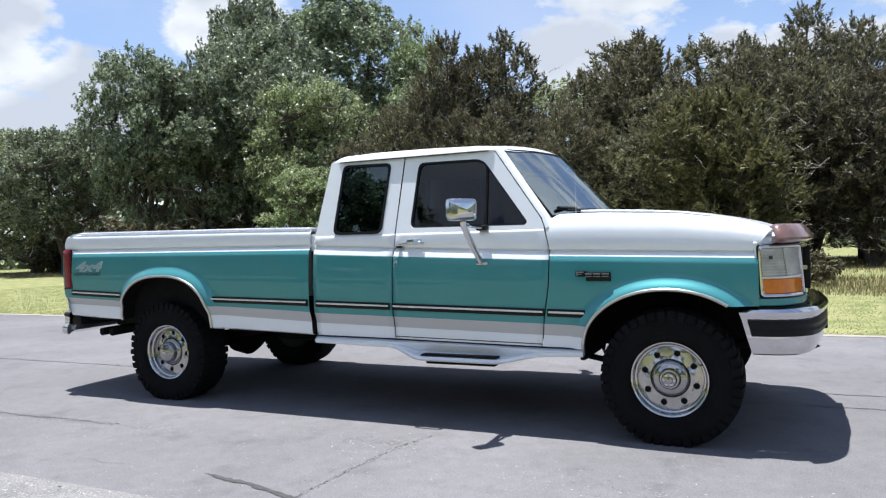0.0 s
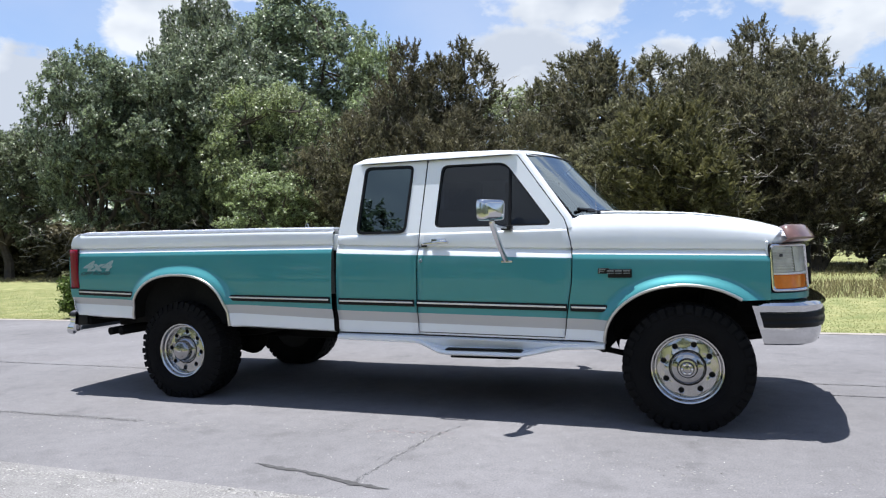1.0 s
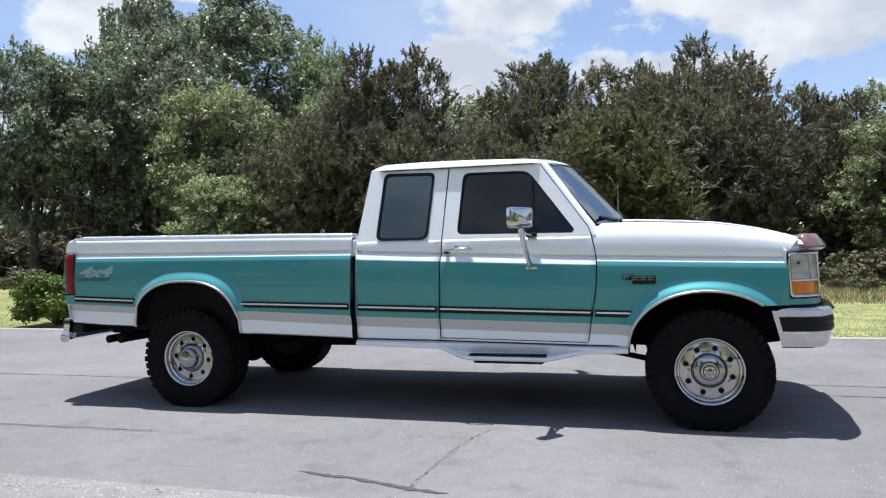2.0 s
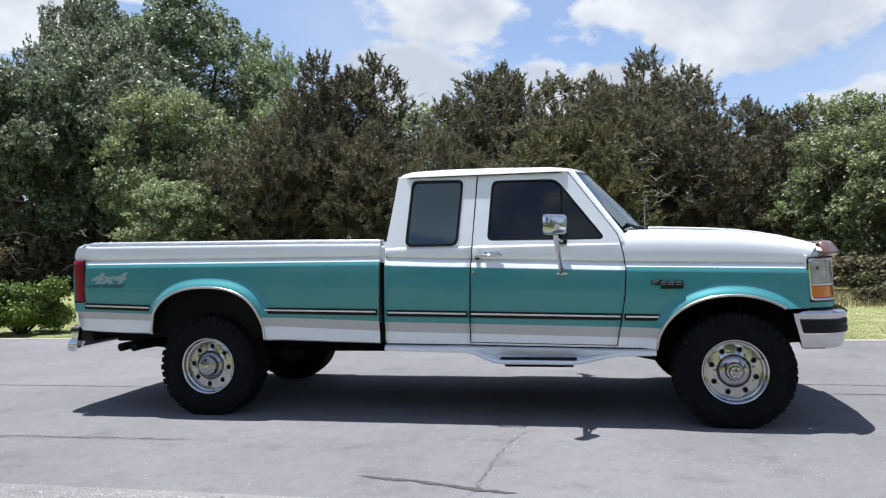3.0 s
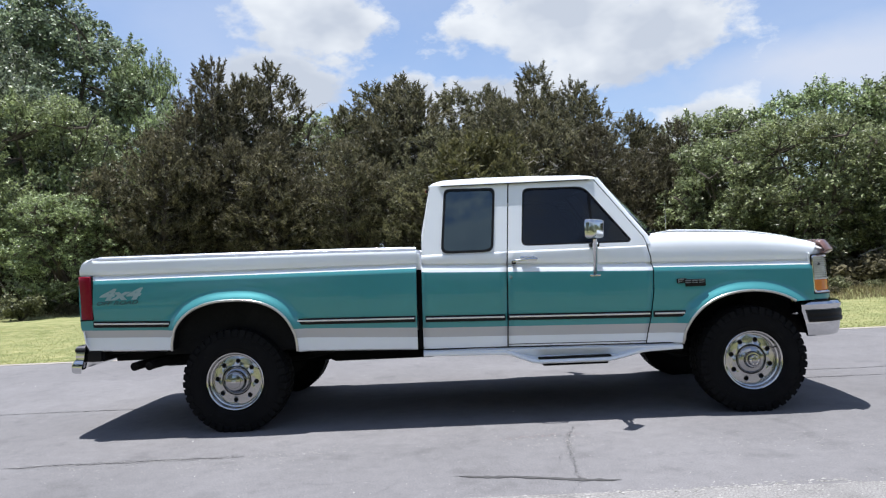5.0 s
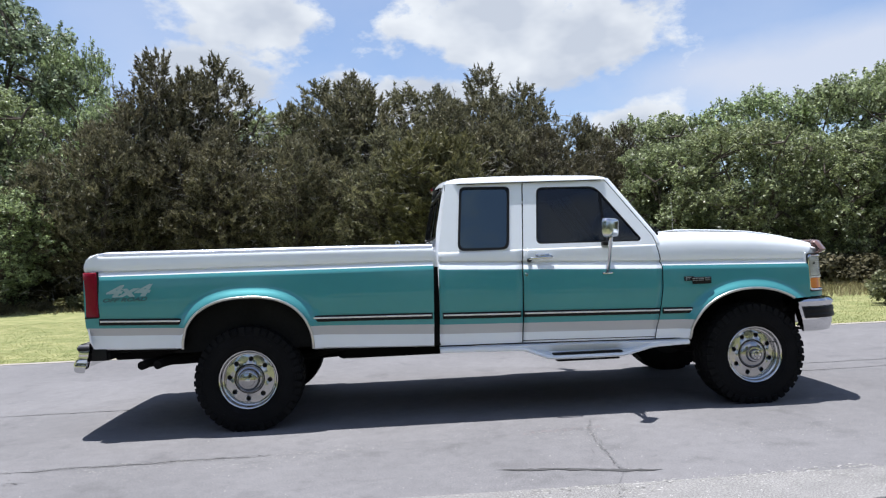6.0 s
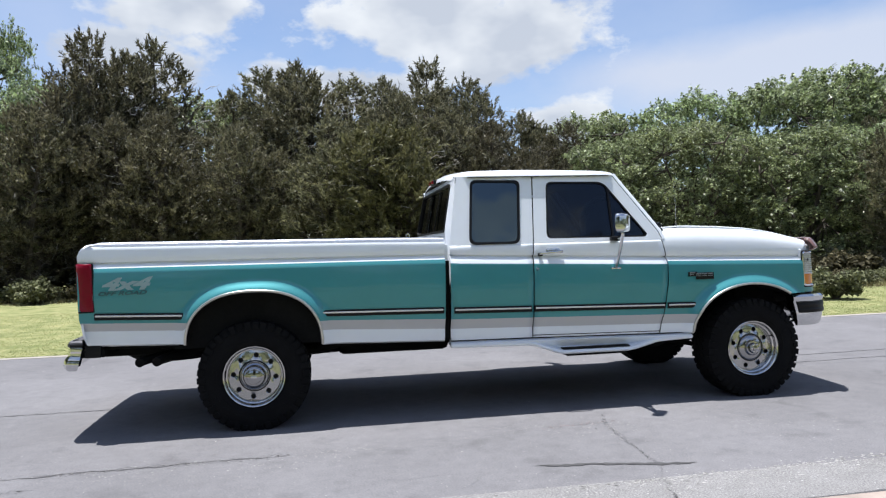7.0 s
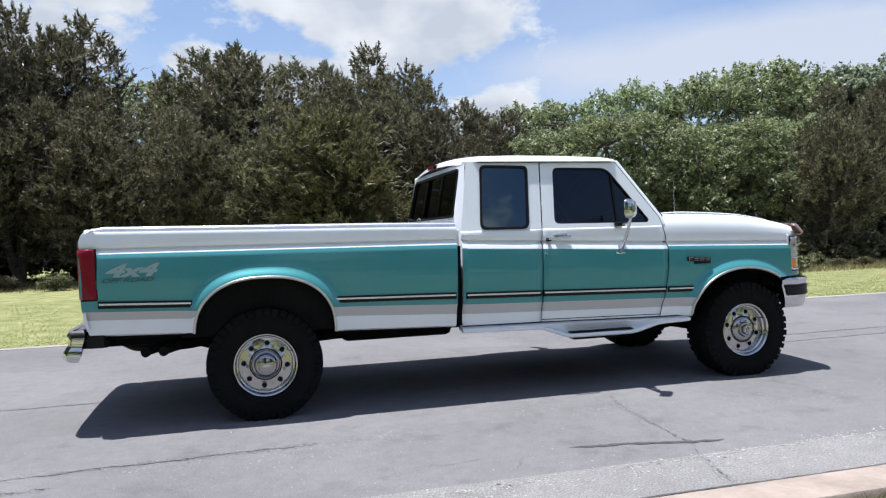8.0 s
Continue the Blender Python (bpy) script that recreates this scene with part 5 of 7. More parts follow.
# door furniture and mirrors
for s in (1, -1):
    d = doors[s]
    g = Geo().tube([(2.172, -0.972, 1.202), (2.172, -1.000, 1.206), (2.19, -1.008, 1.210), (2.33, -1.008, 1.218), (2.345, -1.0, 1.218), (2.345, -0.97, 1.216)], 0.011, 8)
    g.box(2.225, 2.335, -0.978, -0.958, 1.212, 1.244, 0.006)
    h = side_part("door_handle", g, M_CHROME, s, d, "chrome pull handle")
    side_part("push_button", Geo().box(2.158, 2.188, -1.004, -0.96, 1.185, 1.212, 0.005), M_BLACK, s, h)
    side_part("lock", Geo().lathe([(0.004, 0.0), (-0.008, 0.010), (-0.004, 0.014), (0.006, 0.015)], 16, at=(2.145, -0.988, 1.088)), M_CHROME, s, d)
    mx, my, mz = 2.752, -1.225, 1.420
    at = lambda u, w, d: (mx + 0.62 * u + 0.785 * d, my + 0.785 * u - 0.62 * d, mz + w)
    head = rounded([(-0.100, -0.070), (0.100, -0.070), (0.100, 0.070), (-0.100, 0.070)], 0.03)
    hd = Geo().grid([[at(u * k, w * k, d) for u, w in head] for d, k in ((-0.030, 0.93), (-0.026, 1.0), (0.0, 1.0), (0.020, 0.95), (0.034, 0.82), (0.040, 0.55))], closed=True, caps=True)
    mir = side_part("door_mirror", hd, M_CHROME, s, d, "chrome tow mirror on a tubular arm")
    side_part("mirror_glass", Geo().grid([[at(u * k, w * k, e) for u, w in head] for k, e in ((0.88, -0.028), (0.87, -0.034))], closed=True, caps=True), M_CHROME, s, mir)
    g = Geo()
    g.tube([(mx, my + 0.01, mz - 0.075), (2.752, -1.21, 1.318), (2.768, -1.12, 1.20), (2.782, -1.01, 1.085)], 0.021, 8, flat=0.6)
    g.tube([(mx, my + 0.01, mz - 0.085), (2.775, -1.15, 1.316), (2.80, -0.98, 1.305)], 0.012, 7)
    g.box(2.745, 2.825, -1.004, -0.975, 1.066, 1.082, 0.004)
    side_part("mirror_arm", g, M_CHROME, s, mir)
    side_part("mirror_foot", Geo().box(2.752, 2.825, -1.02, -0.955, 1.288, 1.322, 0.01), M_BLACK, s, mir)

for s in (1, -1):
    # added black filler: stands in for the shade in the narrow cab-to-bed gap
    side_part("bed_seal", Geo().box(1.424, 1.462, -0.950, -0.88, 0.57, 1.176, 0.004), M_UNDER, s, truck, "dark filler standing in for the shade between cab and bed")
    side_part("bed_front_lip", Geo().box(1.412, 1.455, -0.946, -0.88, 1.178, 1.300, 0.006), M_WHITE, s, truck)

# dark gaps under the door and along the sill
for s in (1, -1):
    side_part("door_gap", Geo().tube([(x, -0.9495, z_low(x) + 0.016) for x in np.linspace(2.108, 3.160, 12)], 0.0032, 6), M_BLACK, s, truck)
    side_part("sill_gap", Geo().tube([(x, -0.944, z_low(x) - 0.004) for x in np.linspace(1.458, 3.415, 18)], 0.0045, 6), M_BLACK, s, truck)
# running boards with a sunken tread
for s in (1, -1):
    rows = []
    z_sill = lerp_table([(1.45, 0.512), (2.10, 0.497), (2.30, 0.425), (2.88, 0.423), (3.14, 0.476), (3.42, 0.487)])
    for x in (1.455, 1.6, 1.9, 2.08, 2.12, 2.20, 2.28, 2.34, 2.6, 2.86, 2.92, 3.02, 3.12, 3.18, 3.3, 3.425):
        dip = smoothstep(2.08, 2.30, x) * (1 - smoothstep(2.90, 3.14, x))
        lo, hi = z_sill(x), z_low(x) - 0.010
        rows.append([(x, -0.86, hi - 0.01), (x, -0.945, hi), (x, -0.965 - 0.012 * (1 - dip), hi - 0.012), (x, -0.975 + 0.045 * dip, hi - 0.02 - 0.050 * dip), (x, -0.978 + 0.035 * dip, lo + 0.030 + 0.008 * dip), (x, -0.982 - 0.036 * dip, lo + 0.024 + 0.006 * dip), (x, -0.982 - 0.046 * dip, lo + 0.012), (x, -0.972 - 0.042 * dip, lo), (x, -0.86, lo + 0.02)])
    rb_ = side_part("running_board", Geo().grid(rows, closed=True, caps=True), M_WHITE, s, truck, "white running board with a sunken step")
    g = Geo().box(2.325, 2.875, -1.016, -0.950, 0.459, 0.466, 0.002)
    for k in range(6):
        g.box(2.33, 2.87, -1.012 + k * 0.011, -1.007 + k * 0.011, 0.466, 0.470)
    side_part("step_tread", g, M_BLACK, s, rb_, "black rubber step tread")
    side_part("step_bracket", Geo().box(2.36, 2.85, -1.0, -0.90, 0.405, 0.424, 0.004), M_UNDER, s, rb_)

# frame, axles, tank, exhaust
g = Geo()
for y in (-0.43, 0.43):
    g.box(-1.15, 4.60, y - 0.035, y + 0.035, 0.52, 0.66, 0.01)
for x in (-0.9, 0.75, 1.4, 2.4, 3.3, 4.4):
    g.box(x - 0.04, x + 0.04, -0.42, 0.42, 0.53, 0.62, 0.01)
put("chassis_frame", g.mesh("chassis_frame", M_UNDER), truck)
g = Geo().box(-1.12, 1.42, -0.84, 0.84, 0.70, 0.86, 0.01).box(1.47, 3.42, -0.88, 0.88, 0.58, 0.66, 0.01).box(3.4, 4.45, -0.55, 0.55, 0.60, 1.25, 0.02)
for s in (1, -1):
    g.box(0.56, 1.42, min(-0.86 * s, -0.6 * s), max(-0.86 * s, -0.6 * s), 0.56, 0.72, 0.01)
    g.box(-1.10, -0.52, min(-0.86 * s, -0.6 * s), max(-0.86 * s, -0.6 * s), 0.62, 0.74, 0.01)
put("underbody", g.mesh("underbody", M_UNDER), truck)
g = Geo().lathe([(-0.80, 0.0), (-0.80, 0.045), (-0.16, 0.05), (-0.14, 0.12), (0.0, 0.17), (0.14, 0.12), (0.16, 0.05), (0.80, 0.045), (0.80, 0.0)], 20, at=(0, 0, HUB_Z))
put("rear_axle", g.mesh("rear_axle", M_UNDER), truck)
g = Geo().lathe([(-0.80, 0.0), (-0.80, 0.05), (0.14, 0.05), (0.18, 0.12), (0.30, 0.15), (0.42, 0.12), (0.46, 0.05), (0.80, 0.05), (0.80, 0.0)], 20, at=(WHEELBASE, 0, HUB_Z))
put("front_axle", g.mesh("front_axle", M_UNDER), truck)
for s in (-1, 1):
    put("leaf_spring", Geo().tube([(-0.72, 0.50 * s, 0.60), (-0.4, 0.50 * s, 0.50), (0, 0.50 * s, 0.47), (0.45, 0.50 * s, 0.50), (0.85, 0.50 * s, 0.58)], 0.035, 6).mesh("leaf_spring", M_UNDER), truck)
    put("leaf_spring", Geo().tube([(3.45, 0.45 * s, 0.55), (3.9, 0.45 * s, 0.47), (4.45, 0.45 * s, 0.55)], 0.035, 6).mesh("leaf_spring", M_UNDER), truck)
    put("shock_absorber", Geo().tube([(0.15, 0.58 * s, 0.42), (0.32, 0.52 * s, 0.80)], 0.03, 8).mesh("shock_absorber", M_UNDER), truck)
    put("shock_absorber", Geo().tube([(3.98, 0.58 * s, 0.42), (4.05, 0.56 * s, 0.85)], 0.035, 8).mesh("shock_absorber", M_UNDER), truck)
    put("radius_arm", Geo().tube([(3.25, 0.60 * s, 0.46), (3.93, 0.62 * s, 0.33)], 0.022, 6).mesh("radius_arm", M_UNDER), truck)
put("drive_shaft", Geo().tube([(0.12, 0, 0.42), (2.1, 0.05, 0.52), (3.7, 0.25, 0.42)], 0.045, 10).box(2.05, 2.55, -0.20, 0.40, 0.42, 0.66, 0.04).mesh("drive_shaft", M_UNDER), truck)
put("fuel_tank", Geo().box(0.62, 1.55, -0.36, 0.30, 0.42, 0.66, 0.05).mesh("fuel_tank", M_UNDER), truck)
for dx in (0.0, 0.115):
    g = Geo().tube([(1.8, -0.28, 0.50), (0.9, -0.50, 0.54), (0.2, -0.62, 0.66), (-0.3, -0.62, 0.60), (-0.56 - dx, -0.74, 0.545), (-0.66 - dx, -0.86, 0.530), (-0.675 - dx, -0.935, 0.525)], 0.033, 12)
    put("exhaust_pipe", g.mesh("exhaust_pipe", M_UNDER), truck, "sooty exhaust tip")
put("spare_wheel", Geo().lathe([(-0.11, 0.20), (-0.13, 0.30), (-0.09, 0.365), (0.09, 0.365), (0.13, 0.30), (0.11, 0.20), (-0.11, 0.20)], 32, at=(-0.72, 0, 0.57), axis="z").mesh("spare_wheel", M_RUBBER), truck)

# cabin
g = Geo().box(1.50, 3.30, -0.90, 0.90, 0.64, 0.70)
for s in (1, -1):
    g.box(1.52, 3.18, min(-0.90 * s, -0.86 * s), max(-0.90 * s, -0.86 * s), 0.66, 1.27, 0.01)
put("cabin_trim", g.mesh("cabin_trim", M_DASH), truck)
put("headliner", Geo().box(1.55, 2.82, -0.78, 0.78, 1.79, 1.805, 0.004).mesh("headliner", M_SEAT), truck)
put("front_seat", Geo().box(2.10, 2.66, -0.78, 0.78, 0.76, 0.98, 0.06).box(1.98, 2.20, -0.78, 0.78, 0.92, 1.48, 0.06, m=Matrix.Translation((2.09, 0, 0.95)) @ Matrix.Rotation(radians(-10), 4, "Y") @ Matrix.Translation((-2.09, 0, -0.95))).mesh("front_seat", M_SEAT), truck, "grey cloth bench seat")
put("rear_seat", Geo().box(1.52, 1.62, -0.76, 0.76, 0.80, 1.36, 0.04).box(1.56, 1.90, -0.76, 0.76, 0.72, 0.88, 0.04).mesh("rear_seat", M_SEAT), truck)
put("dashboard", Geo().box(2.98, 3.32, -0.86, 0.86, 0.95, 1.325, 0.05).box(2.92, 3.05, 0.22, 0.66, 1.22, 1.36, 0.03).mesh("dashboard", M_DASH), truck)
wheel_at = Matrix.Translation((2.84, 0.42, 1.26)) @ Matrix.Rotation(radians(-62), 4, "Y")
ring = [(0.19 * math.cos(2 * math.pi * k / 32), 0.19 * math.sin(2 * math.pi * k / 32), 0) for k in range(33)]
g = Geo().tube([wheel_at @ Vector(p) for p in ring], 0.014, 8)
g.tube([wheel_at @ Vector((-0.18, 0, 0)), wheel_at @ Vector((0.0, 0, -0.03)), wheel_at @ Vector((0.18, 0, 0))], 0.02, 6).tube([wheel_at @ Vector((0, -0.18, 0)), wheel_at @ Vector((0.0, 0, -0.03)), wheel_at @ Vector((0, 0.18, 0))], 0.02, 6)
g.tube([wheel_at @ Vector((0, 0, -0.01)), wheel_at @ Vector((0, 0, -0.35))], 0.04, 10)
put("steering_wheel", g.mesh("steering_wheel", M_DASH), truck)


# wheels: axis along y, outer face toward -y
def settle(g):
    """A tyre bearing its load: grown above the bead, narrower inboard, flattened and bulged where it meets the road."""
    out = []
    for x, y, z in g.v:
        r = math.hypot(x, z)
        k = (r + max(0.0, r - 0.25) * 0.115) / r
        x, z, y = x * k, z * k, y * (0.90 if y > 0 else 1.0)
        low = max(0.0, (-z - 0.30) / 0.105)
        if z < -HUB_Z + 0.001:
            z = -HUB_Z + 0.001 + (z + HUB_Z) * 0.03
        out.append((x, y * (1 + 0.05 * min(1.0, low) * (abs(x) < 0.25)), z))
    g.v = out
    return g


def build_wheel(front):
    g = Geo().lathe([(0.13, 0.205), (0.145, 0.225), (0.150, 0.27), (0.148, 0.32), (0.140, 0.360), (0.122, 0.379), (0.0, 0.383), (-0.122, 0.379), (-0.140, 0.360), (-0.150, 0.32), (-0.152, 0.275), (-0.143, 0.243), (-0.128, 0.226), (-0.115, 0.212)], 72)
    # raised rings and lettering bars on the sidewall
    g.lathe([(-0.146, 0.252), (-0.1495, 0.255), (-0.1495, 0.260), (-0.147, 0.263)], 72)
    for a0 in (0.3, 0.62, 0.94, 1.26, 2.3, 2.55, 2.8, 3.6, 3.9, 4.2, 4.5, 5.4, 5.65):
        a1 = a0 + 0.16
        vs = [(r * math.cos(a), y, r * math.sin(a)) for y in (-0.148, -0.1545) for r, a in ((0.286, a0), (0.286, a1), (0.308, a1), (0.308, a0))]
        g.add(vs, [(4, 5, 6, 7), (0, 1, 5, 4), (1, 2, 6, 5), (2, 3, 7, 6), (3, 0, 4, 7)])
    tyre = settle(g).mesh("tyre", M_RUBBER)
    t = Geo()
    rng = random.Random(3)
    n = 42

    def lug(a0, a1, y0, y1, r0, r1, skew=0.0, drop=0.0):
        vs = []
        for r, dr in ((r0, 0.004), (r1, 0.0)):
            for a, y in ((a0 - dr, y0), (a1 + dr, y0), (a1 + dr + skew, y1), (a0 - dr + skew, y1)):
                rr = r - (drop if abs(y) > 0.12 else 0)
                vs.append((rr * math.cos(a), y, rr * math.sin(a)))
        t.add(vs, [(4, 5, 6, 7), (0, 4, 7, 3), (1, 2, 6, 5), (0, 1, 5, 4), (2, 3, 7, 6)])

    st = 2 * math.pi / n
    for i in range(n):
        a = i * st
        for sgn in (-1, 1):
            o = a + (st * 0.5 if sgn > 0 else 0)
            long = i % 2
            lug(o, o + st * 0.70, sgn * 0.062, sgn * (0.148 if long else 0.140), 0.374, TYRE_R, 0.03 * sgn, 0.007)
            # shoulder block that laps on to the sidewall
            vs = []
            for y, r in ((sgn * 0.138, 0.381), (sgn * 0.1475, 0.366), (sgn * 0.1535, 0.330 if long else 0.342), (sgn * 0.146, 0.326 if long else 0.338)):
                for da in (0.03 * sgn + 0.002, 0.03 * sgn + st * 0.70 - 0.002):
                    vs.append((r * math.cos(o + da), y, r * math.sin(o + da)))
            t.add(vs, [(0, 1, 3, 2), (2, 3, 5, 4), (4, 5, 7, 6), (0, 2, 4, 6), (1, 7, 5, 3)])
            lug(o + st * 0.2, o + st * 0.78, sgn * 0.006, sgn * 0.052, 0.374, TYRE_R - 0.001, -0.05 * sgn)
    tread = settle(t).mesh("tread", M_RUBBER, smooth=False)
    # rim barrel with a rolled lip
    lip = [(0.12, 0.19), (0.12, 0.212), (-0.10, 0.200), (-0.118, 0.212), (-0.128, 0.221), (-0.133, 0.2225), (-0.136, 0.219), (-0.134, 0.212), (-0.124, 0.206), (-0.104, 0.203), (-0.100, 0.198), (-0.098, 0.1925), (-0.084, 0.190), (-0.080, 0.187), (-0.078, 0.186)]
    rim = Geo().lathe(lip, 72).mesh("rim", M_ALLOY, sharp=50)
    # disc in eight sectors, each round a hand hole
    g = Geo()
    k = 24
    for sct in range(8):
        th0 = math.pi / 8 + sct * math.pi / 4 + (0.12 if front else 0.3)
        ring_out, ring_in, ring_deep, ring_mid = [], [], [], []
        for j in range(k):
            f = 4.0 * j / k
            e, q = int(f), f - int(f)
            u, v = ((-1 + 2 * q, -1), (1, -1 + 2 * q), (1 - 2 * q, 1), (-1, 1 - 2 * q))[e]
            a, r = th0 + u * math.pi / 8, 0.1425 + v * 0.0445
            y = -0.078 - 0.004 * (1 - v) - (0.003 if v < -0.9 else 0)
            ring_out.append((r * math.cos(a), y, r * math.sin(a)))
            ang = math.atan2(v, u)
            for store, rad, yy in ((ring_mid, 0.0205, -0.0825), (ring_in, 0.0175, -0.080), (ring_deep, 0.0175, -0.062)):
                cx, cz = 0.150 + rad * math.sin(ang), rad * math.cos(ang)
                c, sn = math.cos(th0), math.sin(th0)
                store.append((cx * c - cz * sn, yy, cx * sn + cz * c))
        g.grid([ring_out, ring_mid, ring_in, ring_deep], closed=True)
    disc = g.mesh("disc", M_DISC, sharp=40)
    bm = bmesh.new()
    bm.from_mesh(disc)
    bmesh.ops.remove_doubles(bm, verts=bm.verts, dist=0.0004)
    bm.to_mesh(disc)
    bm.free()
    dark = Geo().lathe([(-0.05, 0.09), (-0.05, 0.186), (0.02, 0.186), (0.124, 0.216), (0.126, 0.20), (0.10, 0.0)], 40).mesh("brake_drum", M_BLACK)
    if front:
        prof = [(-0.080, 0.106), (-0.092, 0.102), (-0.100, 0.094), (-0.104, 0.080), (-0.108, 0.064), (-0.122, 0.060), (-0.130, 0.054), (-0.1305, 0.044), (-0.152, 0.042), (-0.157, 0.037), (-0.158, 0.022), (-0.164, 0.020), (-0.166, 0.0)]
    else:
        prof = [(-0.080, 0.104), (-0.096, 0.100), (-0.104, 0.090), (-0.108, 0.082), (-0.138, 0.078), (-0.150, 0.072), (-0.156, 0.062), (-0.157, 0.052), (-0.160, 0.050), (-0.164, 0.030), (-0.165, 0.0)]
    hub = Geo().lathe(prof, 40).mesh("hub_cap", M_DARKCHROME, sharp=40)
    # black rings darken the grooves round disc and hub, shade put in as colour
    gap = Geo().lathe([(-0.0785, 0.186), (-0.0795, 0.190), (-0.0855, 0.1935)], 72).lathe([(-0.0874, 0.103), (-0.0892, 0.108), (-0.0872, 0.114)], 48).mesh("seam_ring", M_BLACK)
    nub = Geo()
    if front:
        for j in range(6):
            a = j * math.pi / 3
            nub.lathe([(-0.150, 0.009), (-0.160, 0.009), (-0.163, 0.005), (-0.163, 0.0)], 8, at=(0.029 * math.cos(a), 0, 0.029 * math.sin(a)))
    else:
        nub.box(-0.022, 0.022, -0.170, -0.160, -0.009, 0.011, 0.003)
    wheel = new("wheel")
    wheel.parent = truck
    ty = put("tyre", tyre, wheel, "black mud-terrain tyre")
    tb = put("tread", tread, ty)
    tb["kind"] = "stuff"
    put("rim", rim, wheel, "polished eight-hole alloy rim")
    put("disc", disc, wheel)
    put("brake_drum", dark, wheel)
    put("hub_cap", hub, wheel, "chrome hub cap")
    put("seam_ring", gap, wheel)
    put("hub_emblem", nub.mesh("hub_emblem", M_CHROME), wheel)
    put("valve_stem", Geo().tube([(0.172, -0.085, 0.085), (0.180, -0.125, 0.089)], 0.005, 6).mesh("valve_stem", M_BLACK), wheel)
    return wheel


def wheel_copy(src, m):
    made = {}
    for o in (src, *src.children_recursive):
        made[o] = o.copy()
        scene.collection.objects.link(made[o])
        made[o].parent = made.get(o.parent, o.parent)
    made[src].matrix_basis = m
    return made[src]


for front, x, y in ((False, 0.0, 0.838), (True, WHEELBASE, 0.878)):
    w = build_wheel(front)
    w.matrix_basis = pose(x, -y, HUB_Z)
    wheel_copy(w, pose(x, y, HUB_Z, 0, 0, 180))


# ---- trees ----
def limbs(g, rng, base, height, spread, n, r0, wander=0.18, fork=True, slot=0, up=0.6):
    """A trunk that forks into n curved limbs; returns the limbs' points."""
    ends = []
    base = Vector(base)
    top = base + Vector((rng.uniform(-0.2, 0.2), rng.uniform(-0.2, 0.2), height * 0.22))
    g.tube([base - Vector((0, 0, 0.1)), base + Vector((0, 0, 0.12)), base.lerp(top, 0.5) + Vector((rng.uniform(-0.1, 0.1), rng.uniform(-0.1, 0.1), 0)), top], [r0 * 1.5, r0 * 1.15, r0, r0 * 0.85], 8, slot)
    for i in range(n):
        a = 2 * math.pi * (i + rng.uniform(-0.3, 0.3)) / n
        reach = spread * rng.uniform(0.45, 0.95)
        end = base + Vector((math.cos(a) * reach, math.sin(a) * reach, height * rng.uniform(up * 0.7, 0.84)))
        p, path, rad = top.copy(), [top.copy()], [r0 * 0.6]
        for k in range(1, 6):
            f = k / 5
            q = top.lerp(end, f) + Vector((rng.uniform(-1, 1), rng.uniform(-1, 1), rng.uniform(-0.6, 0.9))) * wander * reach * (1 - f * 0.5) * 0.5
            path.append(q)
            rad.append(max(0.015, r0 * 0.6 * (1 - f * 0.85)))
        g.tube(path, rad, 6, slot)
        ends += path[2:]
        for _ in range(3):
            s0 = rng.choice(path[2:])
            e = s0 + Vector((rng.uniform(-1, 1), rng.uniform(-1, 1), rng.uniform(-0.3, 0.5))) * spread * 0.32
            g.tube([s0, s0.lerp(e, 0.5) + Vector((0, 0, rng.uniform(-0.1, 0.15))), e], [r0 * 0.22, r0 * 0.14, 0.012], 5, slot)
            ends += [s0.lerp(e, 0.6), e]
    return ends


def leaf_mesh(name, centres, normals, size, rng, material, length=1.6, twist=1.0):
    """Small folded leaves, one quad each, facing roughly along `normals`."""
    n = len(centres)
    r = rng.normal(size=(n, 3))
    nn = normals + twist * r
    nn /= np.linalg.norm(nn, axis=1, keepdims=True) + 1e-9
    t = np.cross(nn, rng.normal(size=(n, 3)))
    t /= np.linalg.norm(t, axis=1, keepdims=True) + 1e-9
    b = np.cross(nn, t)
    s = (size * rng.uniform(0.6, 1.35, n))[:, None]
    V = np.stack([centres - t * s * length * 0.5, centres + b * s * 0.5 + nn * s * 0.12, centres + t * s * length * 0.5, centres - b * s * 0.5 + nn * s * 0.12], 1).reshape(-1, 3)
    me = bpy.data.meshes.new(name)
    me.vertices.add(4 * n)
    me.vertices.foreach_set("co", V.astype(np.float32).ravel())
    me.loops.add(4 * n)
    me.loops.foreach_set("vertex_index", np.arange(4 * n, dtype=np.int32))
    me.polygons.add(n)
    me.polygons.foreach_set("loop_start", np.arange(0, 4 * n, 4, dtype=np.int32))
    me.materials.append(material)
    me.update(calc_edges=True)
    return me


